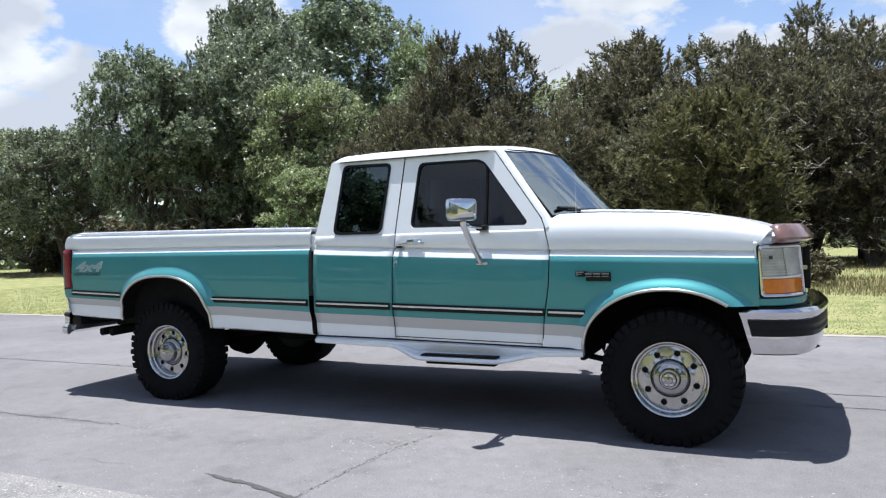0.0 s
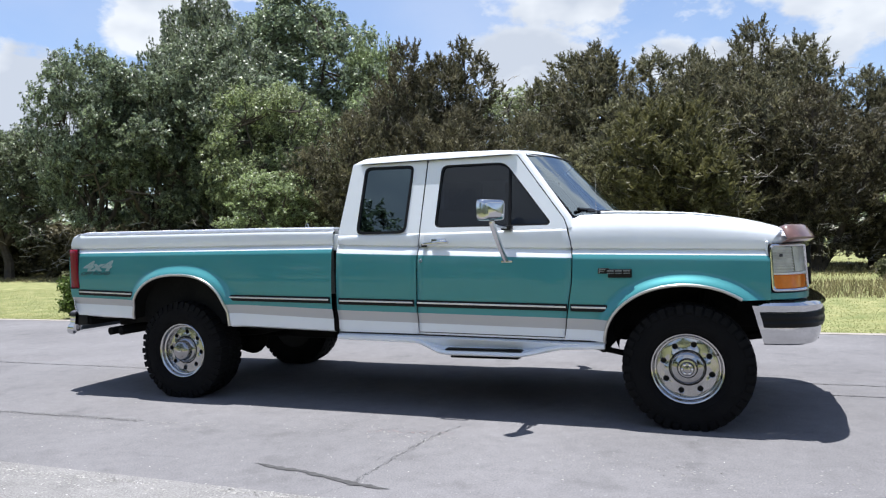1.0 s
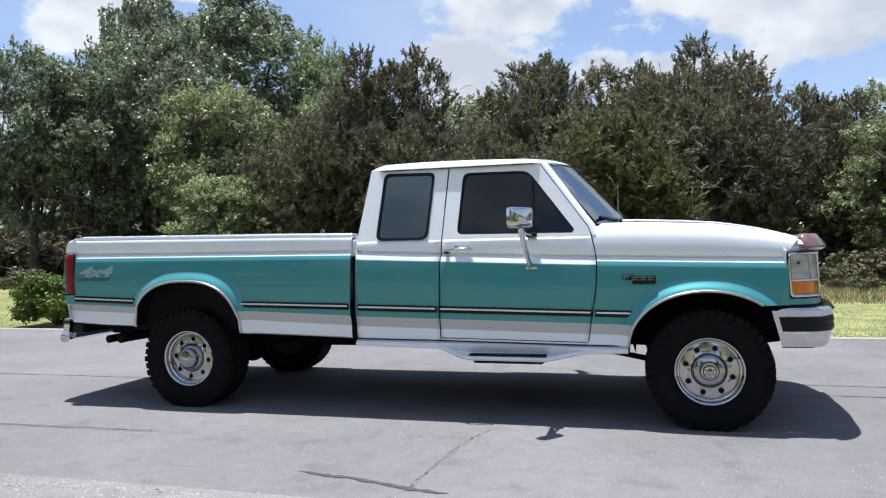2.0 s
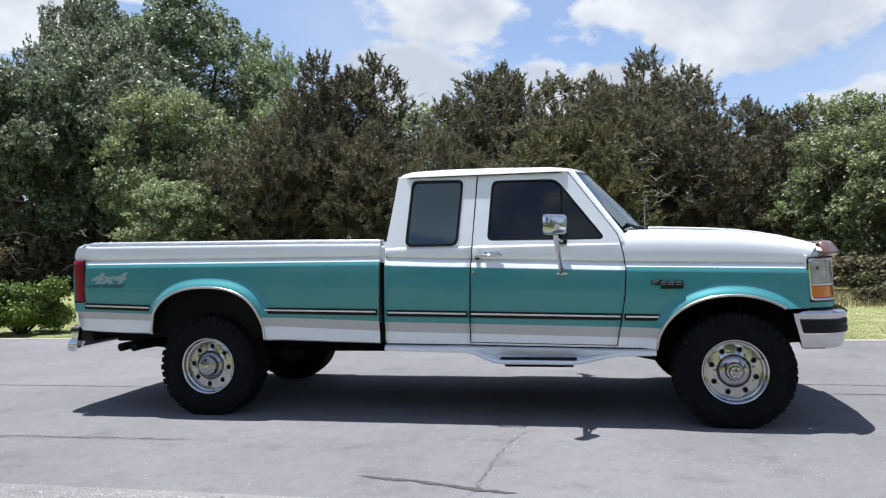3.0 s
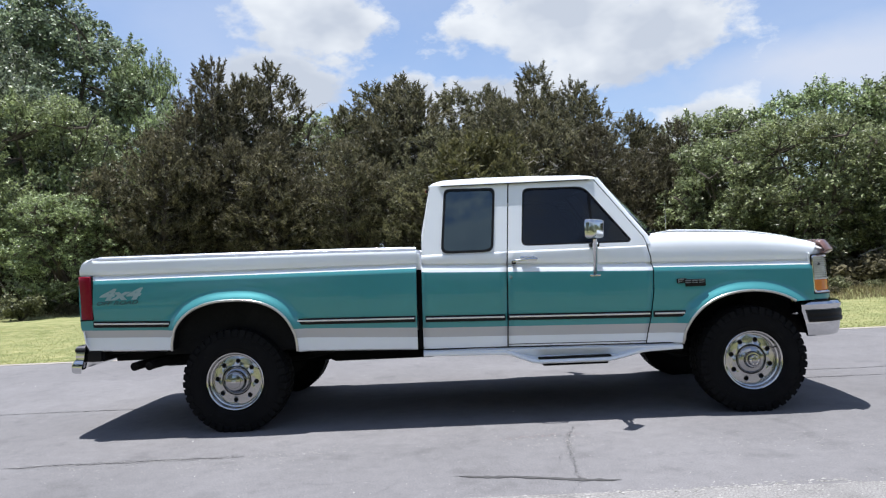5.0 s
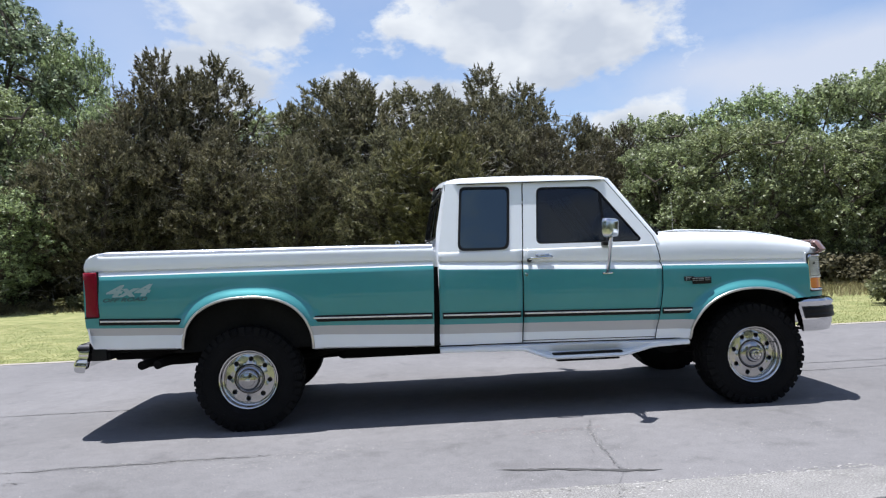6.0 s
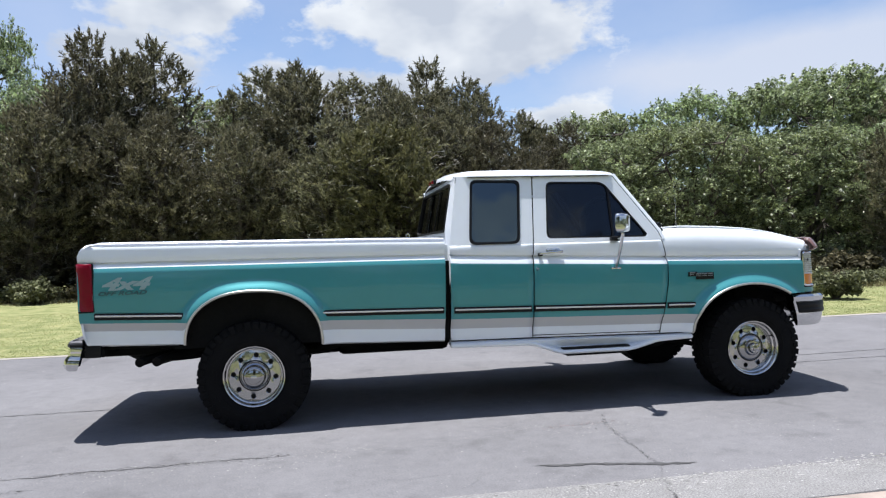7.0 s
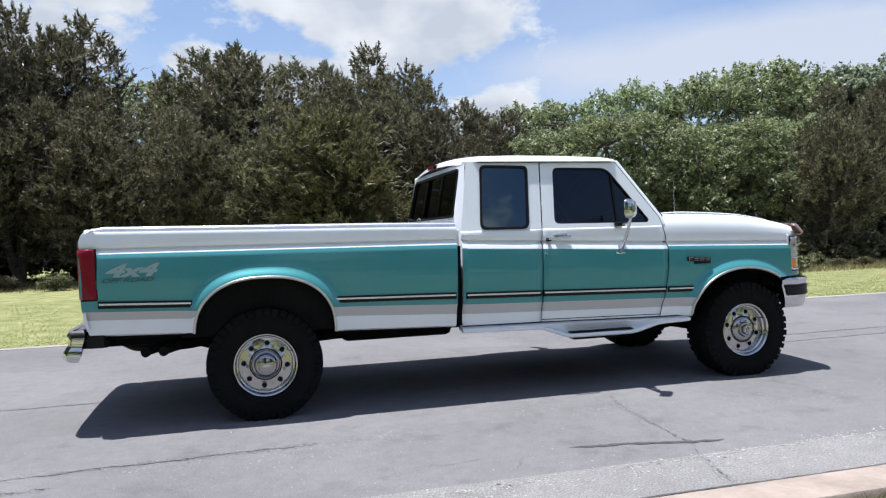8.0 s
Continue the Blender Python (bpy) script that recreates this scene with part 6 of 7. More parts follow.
def blob_leaves(rng, blobs, n, twig=0.0):
    """Leaf places in the outer shells of many clumps: (centre, radii) each."""
    w = np.array([b[1][0] * b[1][1] for b in blobs])
    pick = rng.choice(len(blobs), n, p=w / w.sum())
    c = np.array([b[0] for b in blobs])[pick]
    rad = np.array([b[1] for b in blobs])[pick]
    d = rng.normal(size=(n, 3))
    if twig:
        # leaves gather round twig ends that are shared by several leaves
        d = np.repeat(d[: n // 9 + 1], 9, axis=0)[:n]
        pick = np.repeat(pick[: n // 9 + 1], 9)[:n]
        c = np.array([b[0] for b in blobs])[pick]
        rad = np.array([b[1] for b in blobs])[pick]
    d /= np.linalg.norm(d, axis=1, keepdims=True)
    f = rng.random(n)[:, None] ** 0.42
    if twig:
        f = np.repeat(f[: n // 9 + 1], 9, axis=0)[:n]
    # clumps are lumpy, so their outline is uneven
    lump = 0.82 + 0.30 * np.sin(d[:, :1] * 5 + pick[:, None]) * np.cos(d[:, 1:2] * 6 + pick[:, None] * 1.7)
    p = c + d * rad * f * lump
    if twig:
        o = rng.normal(size=(n, 3)) * twig * np.array([1.0, 1.0, 0.6])
        return p + o, d * 0.6 + o / twig * 0.2 + np.array([0, 0, 0.55])
    return p, d * 0.7 + np.array([0, 0, 0.6])


def blade_mesh(name, centres, normals, size, rng, material, length=1.7, twist=1.2):
    """Small pointed leaves of one triangle each, facing roughly along `normals`."""
    n = len(centres)
    nn = normals / (np.linalg.norm(normals, axis=1, keepdims=True) + 1e-9) + twist * rng.normal(size=(n, 3)) * 0.6
    nn /= np.linalg.norm(nn, axis=1, keepdims=True) + 1e-9
    t = np.cross(nn, rng.normal(size=(n, 3)))
    t /= np.linalg.norm(t, axis=1, keepdims=True) + 1e-9
    b = np.cross(nn, t)
    s = (size * rng.uniform(0.6, 1.35, n))[:, None]
    V = np.stack([centres - t * s * length * 0.4 - b * s * 0.5, centres - t * s * length * 0.3 + b * s * 0.55, centres + t * s * length * 0.65], 1).reshape(-1, 3)
    me = bpy.data.meshes.new(name)
    me.vertices.add(3 * n)
    me.vertices.foreach_set("co", V.astype(np.float32).ravel())
    me.loops.add(3 * n)
    me.loops.foreach_set("vertex_index", np.arange(3 * n, dtype=np.int32))
    me.polygons.add(n)
    me.polygons.foreach_set("loop_start", np.arange(0, 3 * n, 3, dtype=np.int32))
    me.materials.append(material)
    me.update(calc_edges=True)
    return me


def cluster_points(rng, centres, axes, per, length, width):
    """Points strung along short sprays: per points a spray, fanning from its base to its tip."""
    n = len(centres)
    s = rng.random((n, per))
    ax = axes / (np.linalg.norm(axes, axis=1, keepdims=True) + 1e-9)
    rad = rng.normal(size=(n, per, 3))
    rad -= (rad * ax[:, None]).sum(2, keepdims=True) * ax[:, None]
    w = (width * (1.0 - 0.72 * s))[:, :, None]
    p = centres[:, None] + ax[:, None] * (s * length)[:, :, None] + rad * w
    d = ax[:, None] * 0.9 + rad * 0.55
    return p.reshape(-1, 3), d.reshape(-1, 3)


def oak(seed, height, spread, leaves, material, size=0.055, low=0.14, flat=0.72, lobes=80):
    """A live oak: limbs carrying many small pads of leaf clusters, with dark hollows and sky between them."""
    rng, pr = np.random.default_rng(seed), random.Random(seed)
    tree = new("oak_tree")
    g = Geo()
    ends = limbs(g, pr, (0, 0, 0), height, spread, 7, 0.15 + 0.010 * height, up=0.5)
    ends = np.array([tuple(e) for e in ends])
    mid, up = height * (0.5 + low * 0.5), height * (0.5 - low * 0.5)
    per = 20
    share = []
    for i in range(lobes):
        # pads spread evenly over the dome, set in and out at random, thinner underneath
        v = 1 - 2 * (i + 0.5) / lobes
        if v < -0.35 and pr.random() < 0.45:
            continue
        a = i * 2.39996 + pr.uniform(-0.5, 0.5)
        rr = math.sqrt(max(0, 1 - v * v)) ** 0.75
        r = spread * pr.uniform(0.13, 0.29)
        k = pr.uniform(0.45, 1.0) ** 0.8
        wide = spread * (0.88 if v < -0.3 else 1.0) * k
        b = [math.cos(a) * rr * wide, math.sin(a) * rr * wide, mid + v * up * (0.66 + 0.30 * k)]
        b[2] = min(max(b[2], r * 0.5), height - r * flat * 0.9)
        share.append((b, r))
        # a bough from the nearest limb out to the pad
        q = ends[np.argmin(((ends - b) ** 2).sum(1))]
        g.tube([Vector(q), Vector(q).lerp(Vector(b), 0.55) + Vector((pr.uniform(-0.1, 0.1), pr.uniform(-0.1, 0.1), -0.08)), Vector(b)], [0.045, 0.028, 0.010], 5)
    tot = sum(r * r for _, r in share)
    C, A = [], []
    for b, r in share:
        n = max(6, int(leaves / per * r * r / tot))
        d = rng.normal(size=(n, 3))
        d[:, 2] = np.where(rng.random(n) < 0.68, np.abs(d[:, 2]), d[:, 2])
        d /= np.linalg.norm(d, axis=1, keepdims=True)
        f = (0.30 + 0.75 * rng.random(n) ** 0.6)[:, None]
        C.append(np.array(b) + d * f * np.array([r, r, r * flat]))
        A.append(d * 0.8 + np.array([0, 0, 0.35]) + rng.normal(size=(n, 3)) * 0.35)
        for j in range(0, n, 9):
            g.tube([Vector(b), Vector(C[-1][j])], [0.010, 0.004], 3)
    C, A = np.concatenate(C), np.concatenate(A)
    put("trunk", g.mesh("trunk", M_BARK), tree, "grey forked trunk and limbs")
    d = Geo()
    for i in range(22):
        a, e = pr.uniform(0, 6.283), spread * pr.uniform(0.6, 0.98)
        b = Vector((math.cos(a) * e, math.sin(a) * e, height * pr.uniform(0.04, 0.24)))
        q = b + Vector((math.cos(a) * 0.4 + pr.uniform(-0.8, 0.8), math.sin(a) * 0.4 + pr.uniform(-0.8, 0.8), pr.uniform(-0.5, 0.7))) * pr.uniform(0.6, 1.4)
        m_ = b.lerp(q, 0.5) + Vector((pr.uniform(-0.1, 0.1), pr.uniform(-0.1, 0.1), pr.uniform(-0.1, 0.2)))
        d.tube([b, m_, q], [0.016, 0.012, 0.004], 3)
        for _ in range(5):
            m = m_.lerp(q, pr.uniform(0.0, 0.9))
            d.tube([m, m + Vector((pr.uniform(-1, 1), pr.uniform(-1, 1), pr.uniform(-0.5, 0.8))) * 0.45], [0.008, 0.003], 3)
    tw = put("dead_twig", d.mesh("dead_twig", M_DEAD), tree, "bare grey twigs")
    tw["kind"] = "stuff"
    c, nrm = cluster_points(rng, C, A, per, rng.uniform(0.16, 0.42, (len(C), 1)), rng.uniform(0.05, 0.13, (len(C), 1)))
    c[:, 2] = np.maximum(c[:, 2], 0.15)
    put("crown", blade_mesh("crown", c, nrm * 0.35 + np.array([0, 0, 0.75]), size, rng, material), tree, "open crown of small leathery leaves")
    return tree


def cedar(seed, height, spread, sprays, tips=3, material=None):
    """A ragged juniper: several upright leaders whose branches carry feathery plumes, bare and twiggy low down."""
    rng, pr = np.random.default_rng(seed), random.Random(seed)
    tree = new("cedar_tree")
    g, dead = Geo(), Geo()
    leaders = []
    for k in range(tips):
        a = 2 * math.pi * k / tips + pr.uniform(-0.5, 0.5)
        d = spread * (0.0 if k == 0 else pr.uniform(0.30, 0.66))
        leaders.append((math.cos(a) * d, math.sin(a) * d, height * (1.0 if k == 0 else pr.uniform(0.70, 0.96))))
    per = 30
    want = sprays / per / tips
    C, A, L, W = [], [], [], []
    for x, y, h in leaders:
        trunk = lambda z: Vector((x * min(1, 0.15 + 1.2 * z / h), y * min(1, 0.15 + 1.2 * z / h), z))
        g.tube([(0, 0, -0.1)] + [trunk(h * f) + Vector((pr.uniform(-0.08, 0.08), pr.uniform(-0.08, 0.08), 0)) for f in (0.12, 0.3, 0.5, 0.7, 0.85)] + [trunk(h * 0.97)], [0.17, 0.14, 0.12, 0.09, 0.06, 0.035, 0.010], 6)
        nb = 92
        for i in range(nb):
            f = ((i + pr.random()) / nb) ** 0.85
            z = h * (0.05 + 0.92 * f)
            a = i * 2.39996 + pr.uniform(-0.6, 0.6)
            prof = min(1.0, 0.50 + 1.5 * f) * (1 - f ** 2.6) ** 0.72
            env = spread * 0.72 * prof * pr.uniform(0.50, 1.12) + 0.08
            st = trunk(z)
            out = Vector((math.cos(a), math.sin(a), 0))
            tip = st + out * env + Vector((0, 0, env * pr.uniform(0.12, 0.60)))
            bend = st.lerp(tip, 0.5) + Vector((0, 0, -0.07 * env))
            g.tube([st, bend, tip], [0.010 + 0.022 * prof, 0.014, 0.004], 4)
            if f < 0.20 and pr.random() < 0.6:
                # shaded-out branch: only bleached twigs left
                for _ in range(4):
                    m = bend.lerp(tip, pr.uniform(0, 1))
                    q = m + Vector((pr.uniform(-1, 1), pr.uniform(-1, 1), pr.uniform(-0.3, 0.8))) * 0.45
                    dead.tube([m, m.lerp(q, 0.5) + Vector((0, 0, pr.uniform(-0.05, 0.08))), q], [0.010, 0.007, 0.003], 3)
                continue
            n = max(3, int(want / nb * (0.35 + 1.1 * prof) * pr.uniform(0.6, 1.4) * (1.12 - 0.42 * f)))
            t = 1 - 0.75 * rng.random(n) ** 1.25
            base = np.array(bend)[None] * (1 - t)[:, None] + np.array(tip)[None] * t[:, None] + rng.normal(size=(n, 3)) * (0.07 + 0.11 * env) * np.array([1, 1, 0.55])
            C.append(base)
            A.append(np.array(out)[None] * (0.62 - 0.35 * f) + np.array([0, 0, 0.42 + 0.5 * f]) + rng.normal(size=(n, 3)) * 0.33)
            L.append(rng.uniform(0.22, 0.58, n))
            W.append(rng.uniform(0.045, 0.095, n))
        # spiky plumes that break the outline at the top
        n = 34
        f = rng.uniform(0.70, 1.0, n)
        a = rng.uniform(0, 6.283, n)
        env = spread * 0.72 * (1 - np.minimum(f, 0.999) ** 2.6) ** 0.72
        C.append(np.stack([x + np.cos(a) * env, y + np.sin(a) * env, h * f * 0.985], 1))
        A.append(np.array([0, 0, 1.0]) + rng.normal(size=(n, 3)) * 0.28)
        L.append(rng.uniform(0.35, 0.75, n))
        W.append(rng.uniform(0.04, 0.075, n))
    put("trunk", g.mesh("trunk", M_BARK), tree, "shaggy grey trunk and branches")
    for i in range(110):
        a, f = pr.uniform(0, 6.283), pr.uniform(0.05, 0.85)
        e = spread * pr.uniform(0.75, 1.08)
        b = Vector((math.cos(a) * e * 0.7, math.sin(a) * e * 0.7, height * f))
        q = b + Vector((math.cos(a) * 0.5 + pr.uniform(-0.5, 0.5), math.sin(a) * 0.5 + pr.uniform(-0.5, 0.5), pr.uniform(-0.2, 0.6))) * pr.uniform(0.35, 0.8)
        dead.tube([b, b.lerp(q, 0.5) + Vector((0, 0, pr.uniform(-0.08, 0.12))), q], [0.014, 0.010, 0.004], 3)
        for _ in range(2):
            m = b.lerp(q, pr.uniform(0.3, 0.9))
            dead.tube([m, m + Vector((pr.uniform(-1, 1), pr.uniform(-1, 1), pr.uniform(-0.3, 0.8))) * 0.35], [0.007, 0.003], 3)
    tw = put("dead_twig", dead.mesh("dead_twig", M_DEAD), tree, "bare bleached twigs")
    tw["kind"] = "stuff"
    C, A, L, W = np.concatenate(C), np.concatenate(A), np.concatenate(L)[:, None], np.concatenate(W)[:, None]
    C, D = cluster_points(rng, C, A, per, L, W)
    C[:, 2] = np.maximum(C[:, 2], 0.1)
    D /= np.linalg.norm(D, axis=1, keepdims=True)
    n = len(C)
    side = np.cross(D, rng.normal(size=(n, 3)))
    side /= np.linalg.norm(side, axis=1, keepdims=True) + 1e-9
    L, W = rng.uniform(0.07, 0.19, n)[:, None], rng.uniform(0.016, 0.036, n)[:, None]
    V = np.stack([C - D * L * 0.5 + side * W, C - D * L * 0.35 - side * W, C + D * L * 0.7], 1).reshape(-1, 3)
    me = bpy.data.meshes.new("foliage")
    me.vertices.add(3 * n)
    me.vertices.foreach_set("co", V.astype(np.float32).ravel())
    me.loops.add(3 * n)
    me.loops.foreach_set("vertex_index", np.arange(3 * n, dtype=np.int32))
    me.polygons.add(n)
    me.polygons.foreach_set("loop_start", np.arange(0, 3 * n, 3, dtype=np.int32))
    me.materials.append(material or M_CEDAR)
    me.update(calc_edges=True)
    put("foliage", me, tree, "feathery dark plumes")
    return tree


oaks = [oak(21, 10.0, 3.0, 72000, M_OAK, 0.072, 0.16, lobes=100), oak(22, 8.0, 3.2, 60000, M_OAK, 0.072, 0.10, lobes=90), oak(23, 7.5, 3.0, 52000, M_OAK_PALE, 0.070, 0.06, lobes=84)]
cedars = [cedar(31, 9.0, 2.7, 52000, 3), cedar(32, 8.5, 2.5, 46000, 2), cedar(33, 8.0, 2.9, 54000, 4), cedar(34, 5.0, 2.1, 26000, 4, M_CEDAR_GOLD)]
for o in oaks:
    tagged(o, "spreading live oak with glossy dark green leaves", "tree", "oaks")
for o in cedars:
    tagged(o, "ragged dark brownish-green cedar tree", "tree", "cedars")
base_h = {o: h for o, h in zip(oaks + cedars, (10.0, 8.0, 7.5, 9.0, 8.5, 8.0, 5.0))}
used = set()


def plant(proto, x, y, h, turn, wide=1.0, deep=None):
    k = h / base_h[proto]
    m = pose(x, y, -0.03, 0, 0, turn)
    sc = Matrix.Diagonal((k * wide, k * wide, k, 1))
    if proto in used:
        ob = copy_thing(proto, m)
    else:
        used.add(proto)
        ob = proto
    ob.matrix_basis = m @ sc
    return ob


A, B, C3 = oaks
P, Q, R, S = cedars
# left oaks
for proto, x, y, h, turn, wide in (
    (A, -25.4, 43.0, 20.6, 130, 1.02), (B, -23.8, 29.3, 16.0, 200, 0.50), (B, -20.9, 26.5, 12.9, 40, 0.74), (B, -23.2, 20.6, 10.6, 160, 0.68), (B, -19.0, 23.5, 10.8, 100, 0.68), (C3, -14.0, 21.6, 8.3, 75, 0.85),
    (C3, -20.0, 44.0, 16.6, 210, 0.45), (B, -17.5, 25.5, 9.6, 210, 1.0), (B, -21.4, 22.4, 9.8, 330, 0.95), (B, -29.0, 20.5, 7.6, 250, 1.0), (C3, -34.0, 22.5, 8.0, 20, 1.3), (A, -29.0, 30.0, 9.6, 200, 1.4),
    (C3, -12.0, 18.6, 4.2, 20, 1.2), (C3, -9.9, 24.6, 8.4, 210, 0.75),
    # right oaks
    (C3, 13.2, 24.0, 7.0, 10, 1.0), (C3, 16.3, 22.5, 7.5, 100, 0.92), (C3, 19.8, 22.0, 7.9, 200, 0.92), (C3, 23.6, 22.5, 8.8, 290, 1.0), (B, 27.6, 24.0, 8.9, 15, 1.1),
    (C3, 17.6, 18.6, 5.2, 45, 1.1), (C3, 11.6, 19.6, 5.2, 145, 1.05), (B, 31.0, 22.0, 8.9, 80, 1.2), (C3, 35.0, 24.0, 9.2, 40, 1.2),
    (C3, -4.8, 33.0, 9.3, 10, 1.2), 
    (C3, 13.6, 17.2, 5.4, 15, 1.1), (C3, 17.2, 15.8, 5.0, 95, 1.15), (C3, 21.0, 16.4, 5.4, 195, 1.15),
    # small yellow-green cedars before the dark ones
    (S, 3.3, 18.8, 5.5, 20, 1.2), 
    # cedars
    (P, -7.6, 21.8, 9.6, 0, 0.95), (Q, -5.7, 23.6, 9.7, 60, 1.0), (R, -9.6, 20.6, 6.6, 120, 1.1), (R, -4.9, 20.8, 6.4, 20, 1.1),
    (P, -1.6, 26.0, 9.4, 70, 1.1), (Q, -0.4, 24.4, 9.1, 140, 1.1), (R, 1.9, 24.8, 8.6, 200, 1.15), (Q, 3.6, 25.8, 8.9, 250, 1.0), (P, 5.9, 28.0, 10.4, 300, 1.0),
    (R, 5.2, 23.4, 7.8, 33, 1.1), (P, 7.6, 26.6, 9.2, 180, 1.0), (Q, 9.6, 24.6, 7.2, 220, 1.1), (R, -2.2, 21.2, 6.0, 80, 1.1), (R, 1.0, 20.8, 6.2, 170, 1.2),
    (Q, 3.6, 20.6, 5.8, 10, 1.2), (R, 7.4, 21.2, 6.2, 260, 1.15), (P, 10.8, 22.2, 6.4, 100, 1.1), (R, 18.6, 13.4, 5.7, 140, 0.95), (Q, 22.0, 14.6, 6.2, 90, 1.1), (R, 25.5, 15.5, 6.4, 30, 1.1),
    (P, -16.5, 29.0, 8.5, 45, 1.1), (R, 14.5, 28.5, 6.6, 10, 1.2), (R, -6.5, 27.0, 7.5, 10, 1.2),
):
    plant(proto, x, y, h, turn, wide)
# unseen trees behind the camera, added for reflections in glass and chrome and lawn shade
for proto, x, y, h, turn, wide in ((A, -9.6, -16.4, 10.6, 20, 1.15), (B, -15.5, -15.0, 9.0, 80, 1.1), (R, -1.5, -22.0, 6.0, 200, 1.2), (C3, 6.5, -21.0, 5.6, 120, 1.3), (Q, 13.0, -19.0, 6.4, 40, 1.2), (B, 20.0, -18.0, 6.6, 300, 1.2)):
    plant(proto, x, y, h, turn, wide)


def shrub(seed, r, h, n, material, size=0.05):
    rng, pr = np.random.default_rng(seed), random.Random(seed)
    sh = new("shrub")
    g = Geo()
    blobs = []
    for k in range(22):
        a, f = pr.uniform(0, 6.283), math.sqrt(pr.random()) * 0.8
        e = Vector((math.cos(a) * r * f, math.sin(a) * r * f, h * pr.uniform(0.22, 0.72)))
        g.tube([(0, 0, -0.05), e * 0.5 + Vector((0, 0, 0.05)), e], [0.02, 0.012, 0.005], 4)
        q = r * pr.uniform(0.32, 0.46)
        blobs.append((tuple(e), (q, q, q * 0.85)))
    put("stems", g.mesh("stems", M_BARK), sh)
    c, nrm = blob_leaves(rng, blobs, n)
    c[:, 2] = np.maximum(c[:, 2], 0.02)
    put("leaves", leaf_mesh("leaves", c, nrm, size, rng, material, 1.8), sh)
    return sh


s1 = tagged(shrub(41, 0.76, 1.20, 30000, M_SHRUB, 0.035), "rounded bright green shrub on the lawn", "shrub")
s1.matrix_basis = pose(-6.88, 4.95, -0.03)
s2 = tagged(shrub(42, 0.75, 0.9, 3000, M_SCRUB, 0.062), "scrubby olive-green bush at the wood's edge", "shrub", "scrub")
s2.matrix_basis = pose(11.1, 7.1, -0.03) @ Matrix.Diagonal((0.8, 0.8, 0.8, 1))
for x, y, k, a in ((12.6, 9.6, 0.40, 40), (14.4, 10.6, 0.42, 80), (16.5, 11.8, 0.5, 120), (-12.0, 16.0, 1.0, 70), (-18, 15.0, 1.1, 50), (-8.2, 17.6, 1.0, 200), (8.5, 15.5, 0.7, 260), (10.5, 15.0, 0.7, 300)):
    copy_thing(s2, pose(x, y, -0.03, 0, 0, a) @ Matrix.Diagonal((k, k, k, 1))).matrix_basis = pose(x, y, -0.03, 0, 0, a) @ Matrix.Diagonal((k, k, k, 1))

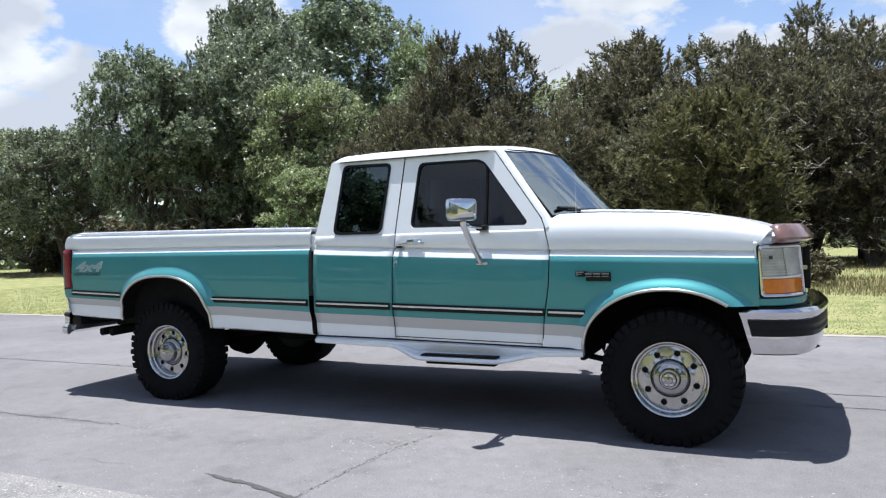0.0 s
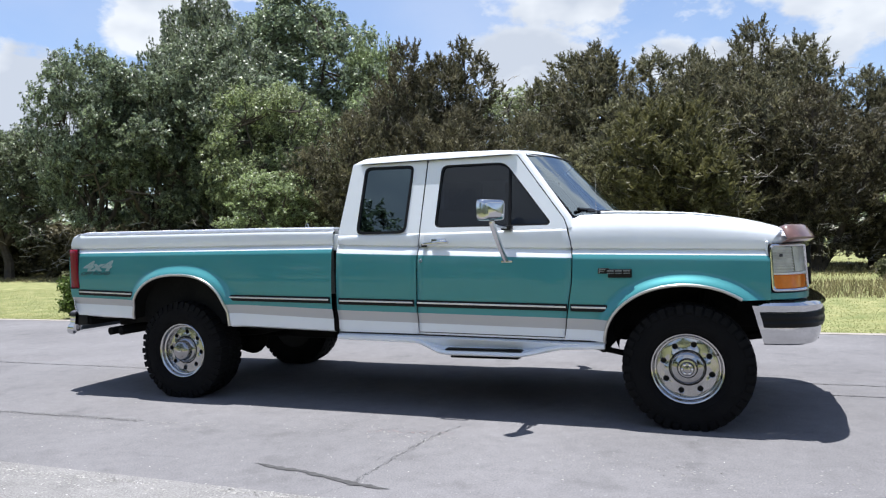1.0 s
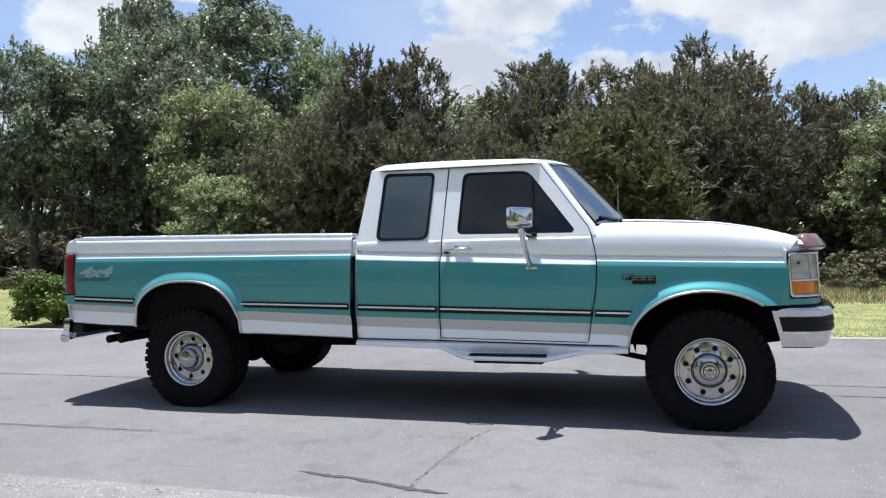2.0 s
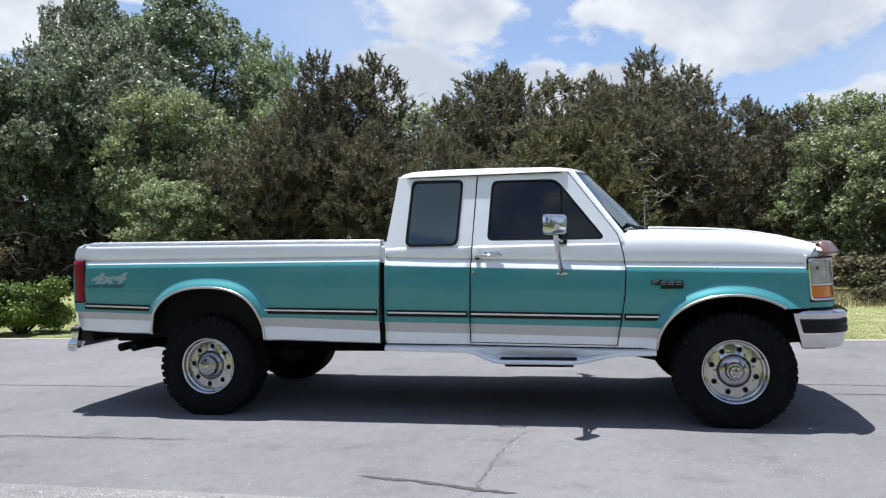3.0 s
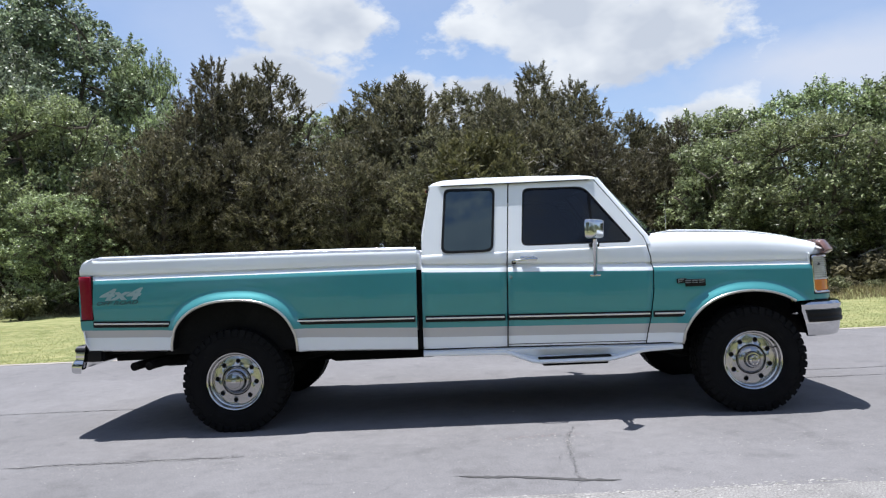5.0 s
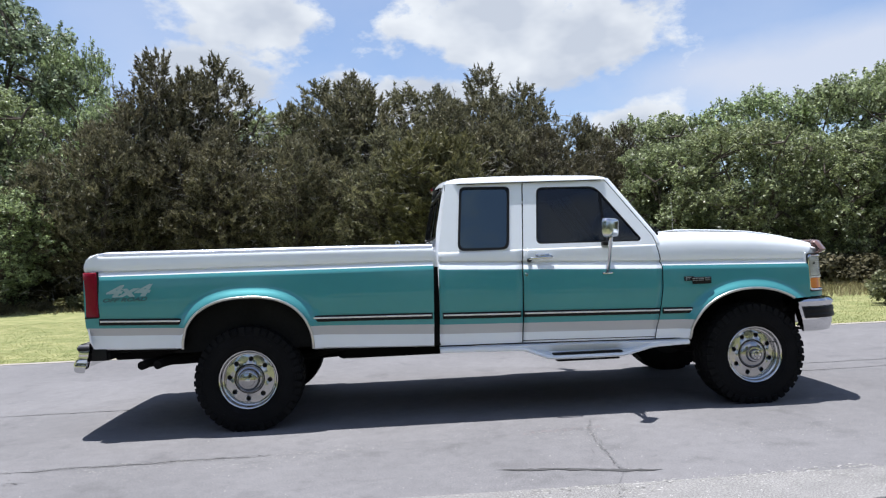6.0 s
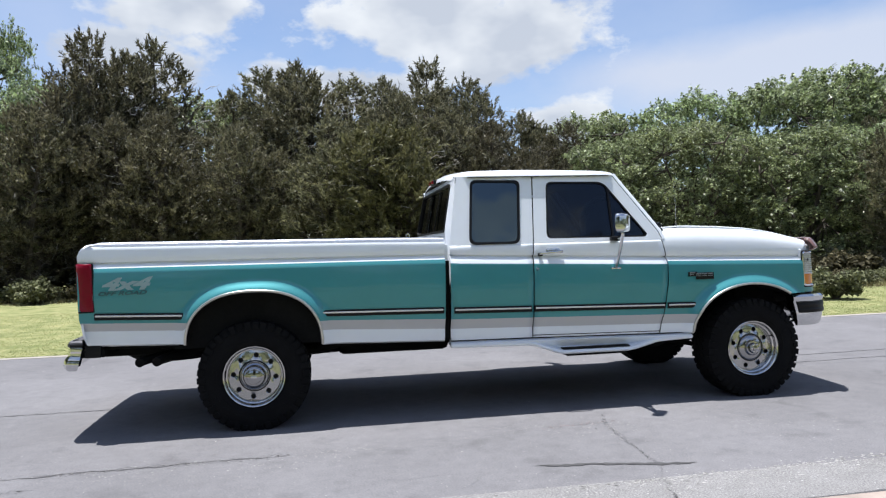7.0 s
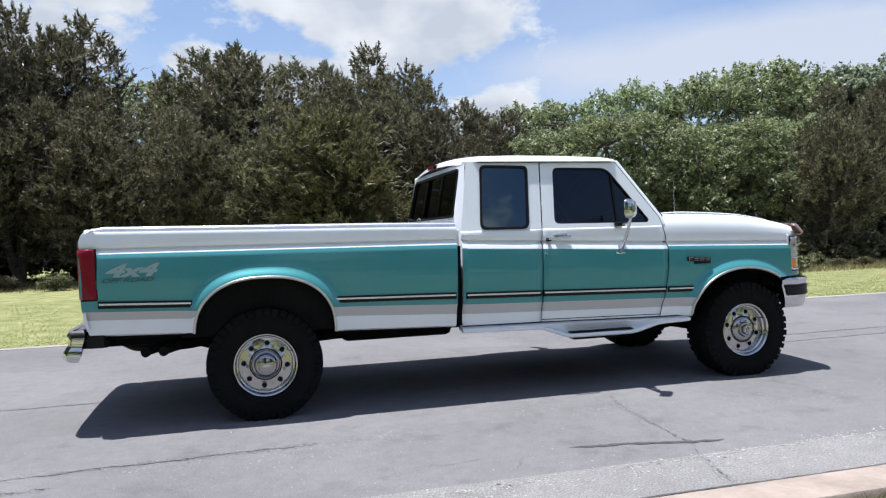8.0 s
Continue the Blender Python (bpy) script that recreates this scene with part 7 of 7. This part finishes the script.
s3 = tagged(shrub(43, 1.6, 2.3, 4600, M_BRUSH, 0.108), "tangled dark undergrowth beneath the trees", "undergrowth", "undergrowth")
s3.matrix_basis = pose(-31.0, 23.0, -0.03)
pr = random.Random(9)
for i in range(28):
    x = -32.0 + 2.35 * i + pr.uniform(-0.6, 0.6)
    k = pr.uniform(0.8, 1.25)
    m = pose(x, pr.uniform(21.5, 25.0), -0.03, 0, 0, pr.uniform(0, 360)) @ Matrix.Diagonal((k * 1.1, k * 1.1, k, 1))
    if not 5.0 < x < 8.6:
        copy_thing(s3, m).matrix_basis = m
for x, y, k in ((-38, 30, 1.7), (-34, 32, 1.6), (-30.5, 33, 1.8), (-27, 29, 1.6), (-24, 33, 1.7), (-21, 30, 1.6), (-17.5, 32, 1.6), (-14, 30, 1.5), (-36, 26, 1.4), (-27.5, 26, 1.3)):
    m = pose(x, y, -0.03, 0, 0, 37 * x) @ Matrix.Diagonal((k * 1.2, k * 1.2, k, 1))
    copy_thing(s3, m).matrix_basis = m
# distant woods that close the horizon
rng = np.random.default_rng(77)
blobs = []
for i in range(150):
    a = 2 * math.pi * i / 150 + rng.uniform(-0.02, 0.02)
    r = rng.uniform(48, 62)
    q = rng.uniform(2.2, 3.6)
    for z in (1.2, 4.0):
        blobs.append(((math.cos(a) * r, math.sin(a) * r, z + rng.uniform(-0.4, 0.9)), (q * 1.2, q * 1.2, q * 0.85)))
c, nrm = blob_leaves(rng, blobs, 60000)
c[:, 2] = np.maximum(c[:, 2], 0.0)
tagged(put("far_woods", leaf_mesh("far_woods", c, nrm, 0.46, rng, M_OAK)), "hazy green woods all around in the distance", "woods", kind="stuff")

# scrub and dry brush along the lawn's far edge
s4 = tagged(shrub(44, 0.70, 0.8, 2600, M_BRUSH, 0.058), "dry brown-green brush at the wood's edge", "shrub", "scrub")
s4.matrix_basis = pose(5.2, 12.6, -0.03)
for x, y, k in ((9.4, 16.6, 1.3), (10.8, 15.6, 1.4), (12.2, 16.4, 1.4), (13.8, 15.0, 1.3), (15.4, 14.2, 1.3), (17.0, 13.6, 1.2), (19.0, 12.8, 1.2), (20.6, 13.4, 1.3), (22.4, 13.2, 1.2)):
    m = pose(x, y, -0.03, 0, 0, 71 * x) @ Matrix.Diagonal((k * 1.25, k * 1.25, k, 1))
    copy_thing(s4, m).matrix_basis = m
pr = random.Random(19)
for i in range(46):
    x = 4.0 + 0.5 * i + pr.uniform(-0.5, 0.5) if i < 34 else -19.0 + 1.2 * (i - 34) + pr.uniform(-0.4, 0.4)
    y = (10.2 + pr.random() * 4.5) if i < 34 else 17.2 + pr.random() * 3.0
    k = pr.uniform(0.30, 0.62) if i < 34 else pr.uniform(0.5, 1.0)
    m = pose(x, y, -0.03, 0, 0, pr.uniform(0, 360)) @ Matrix.Diagonal((k * 1.15, k * 1.15, k, 1))
    if not 4.6 < x < 7.8:
        copy_thing(s4 if i % 3 else s2, m).matrix_basis = m
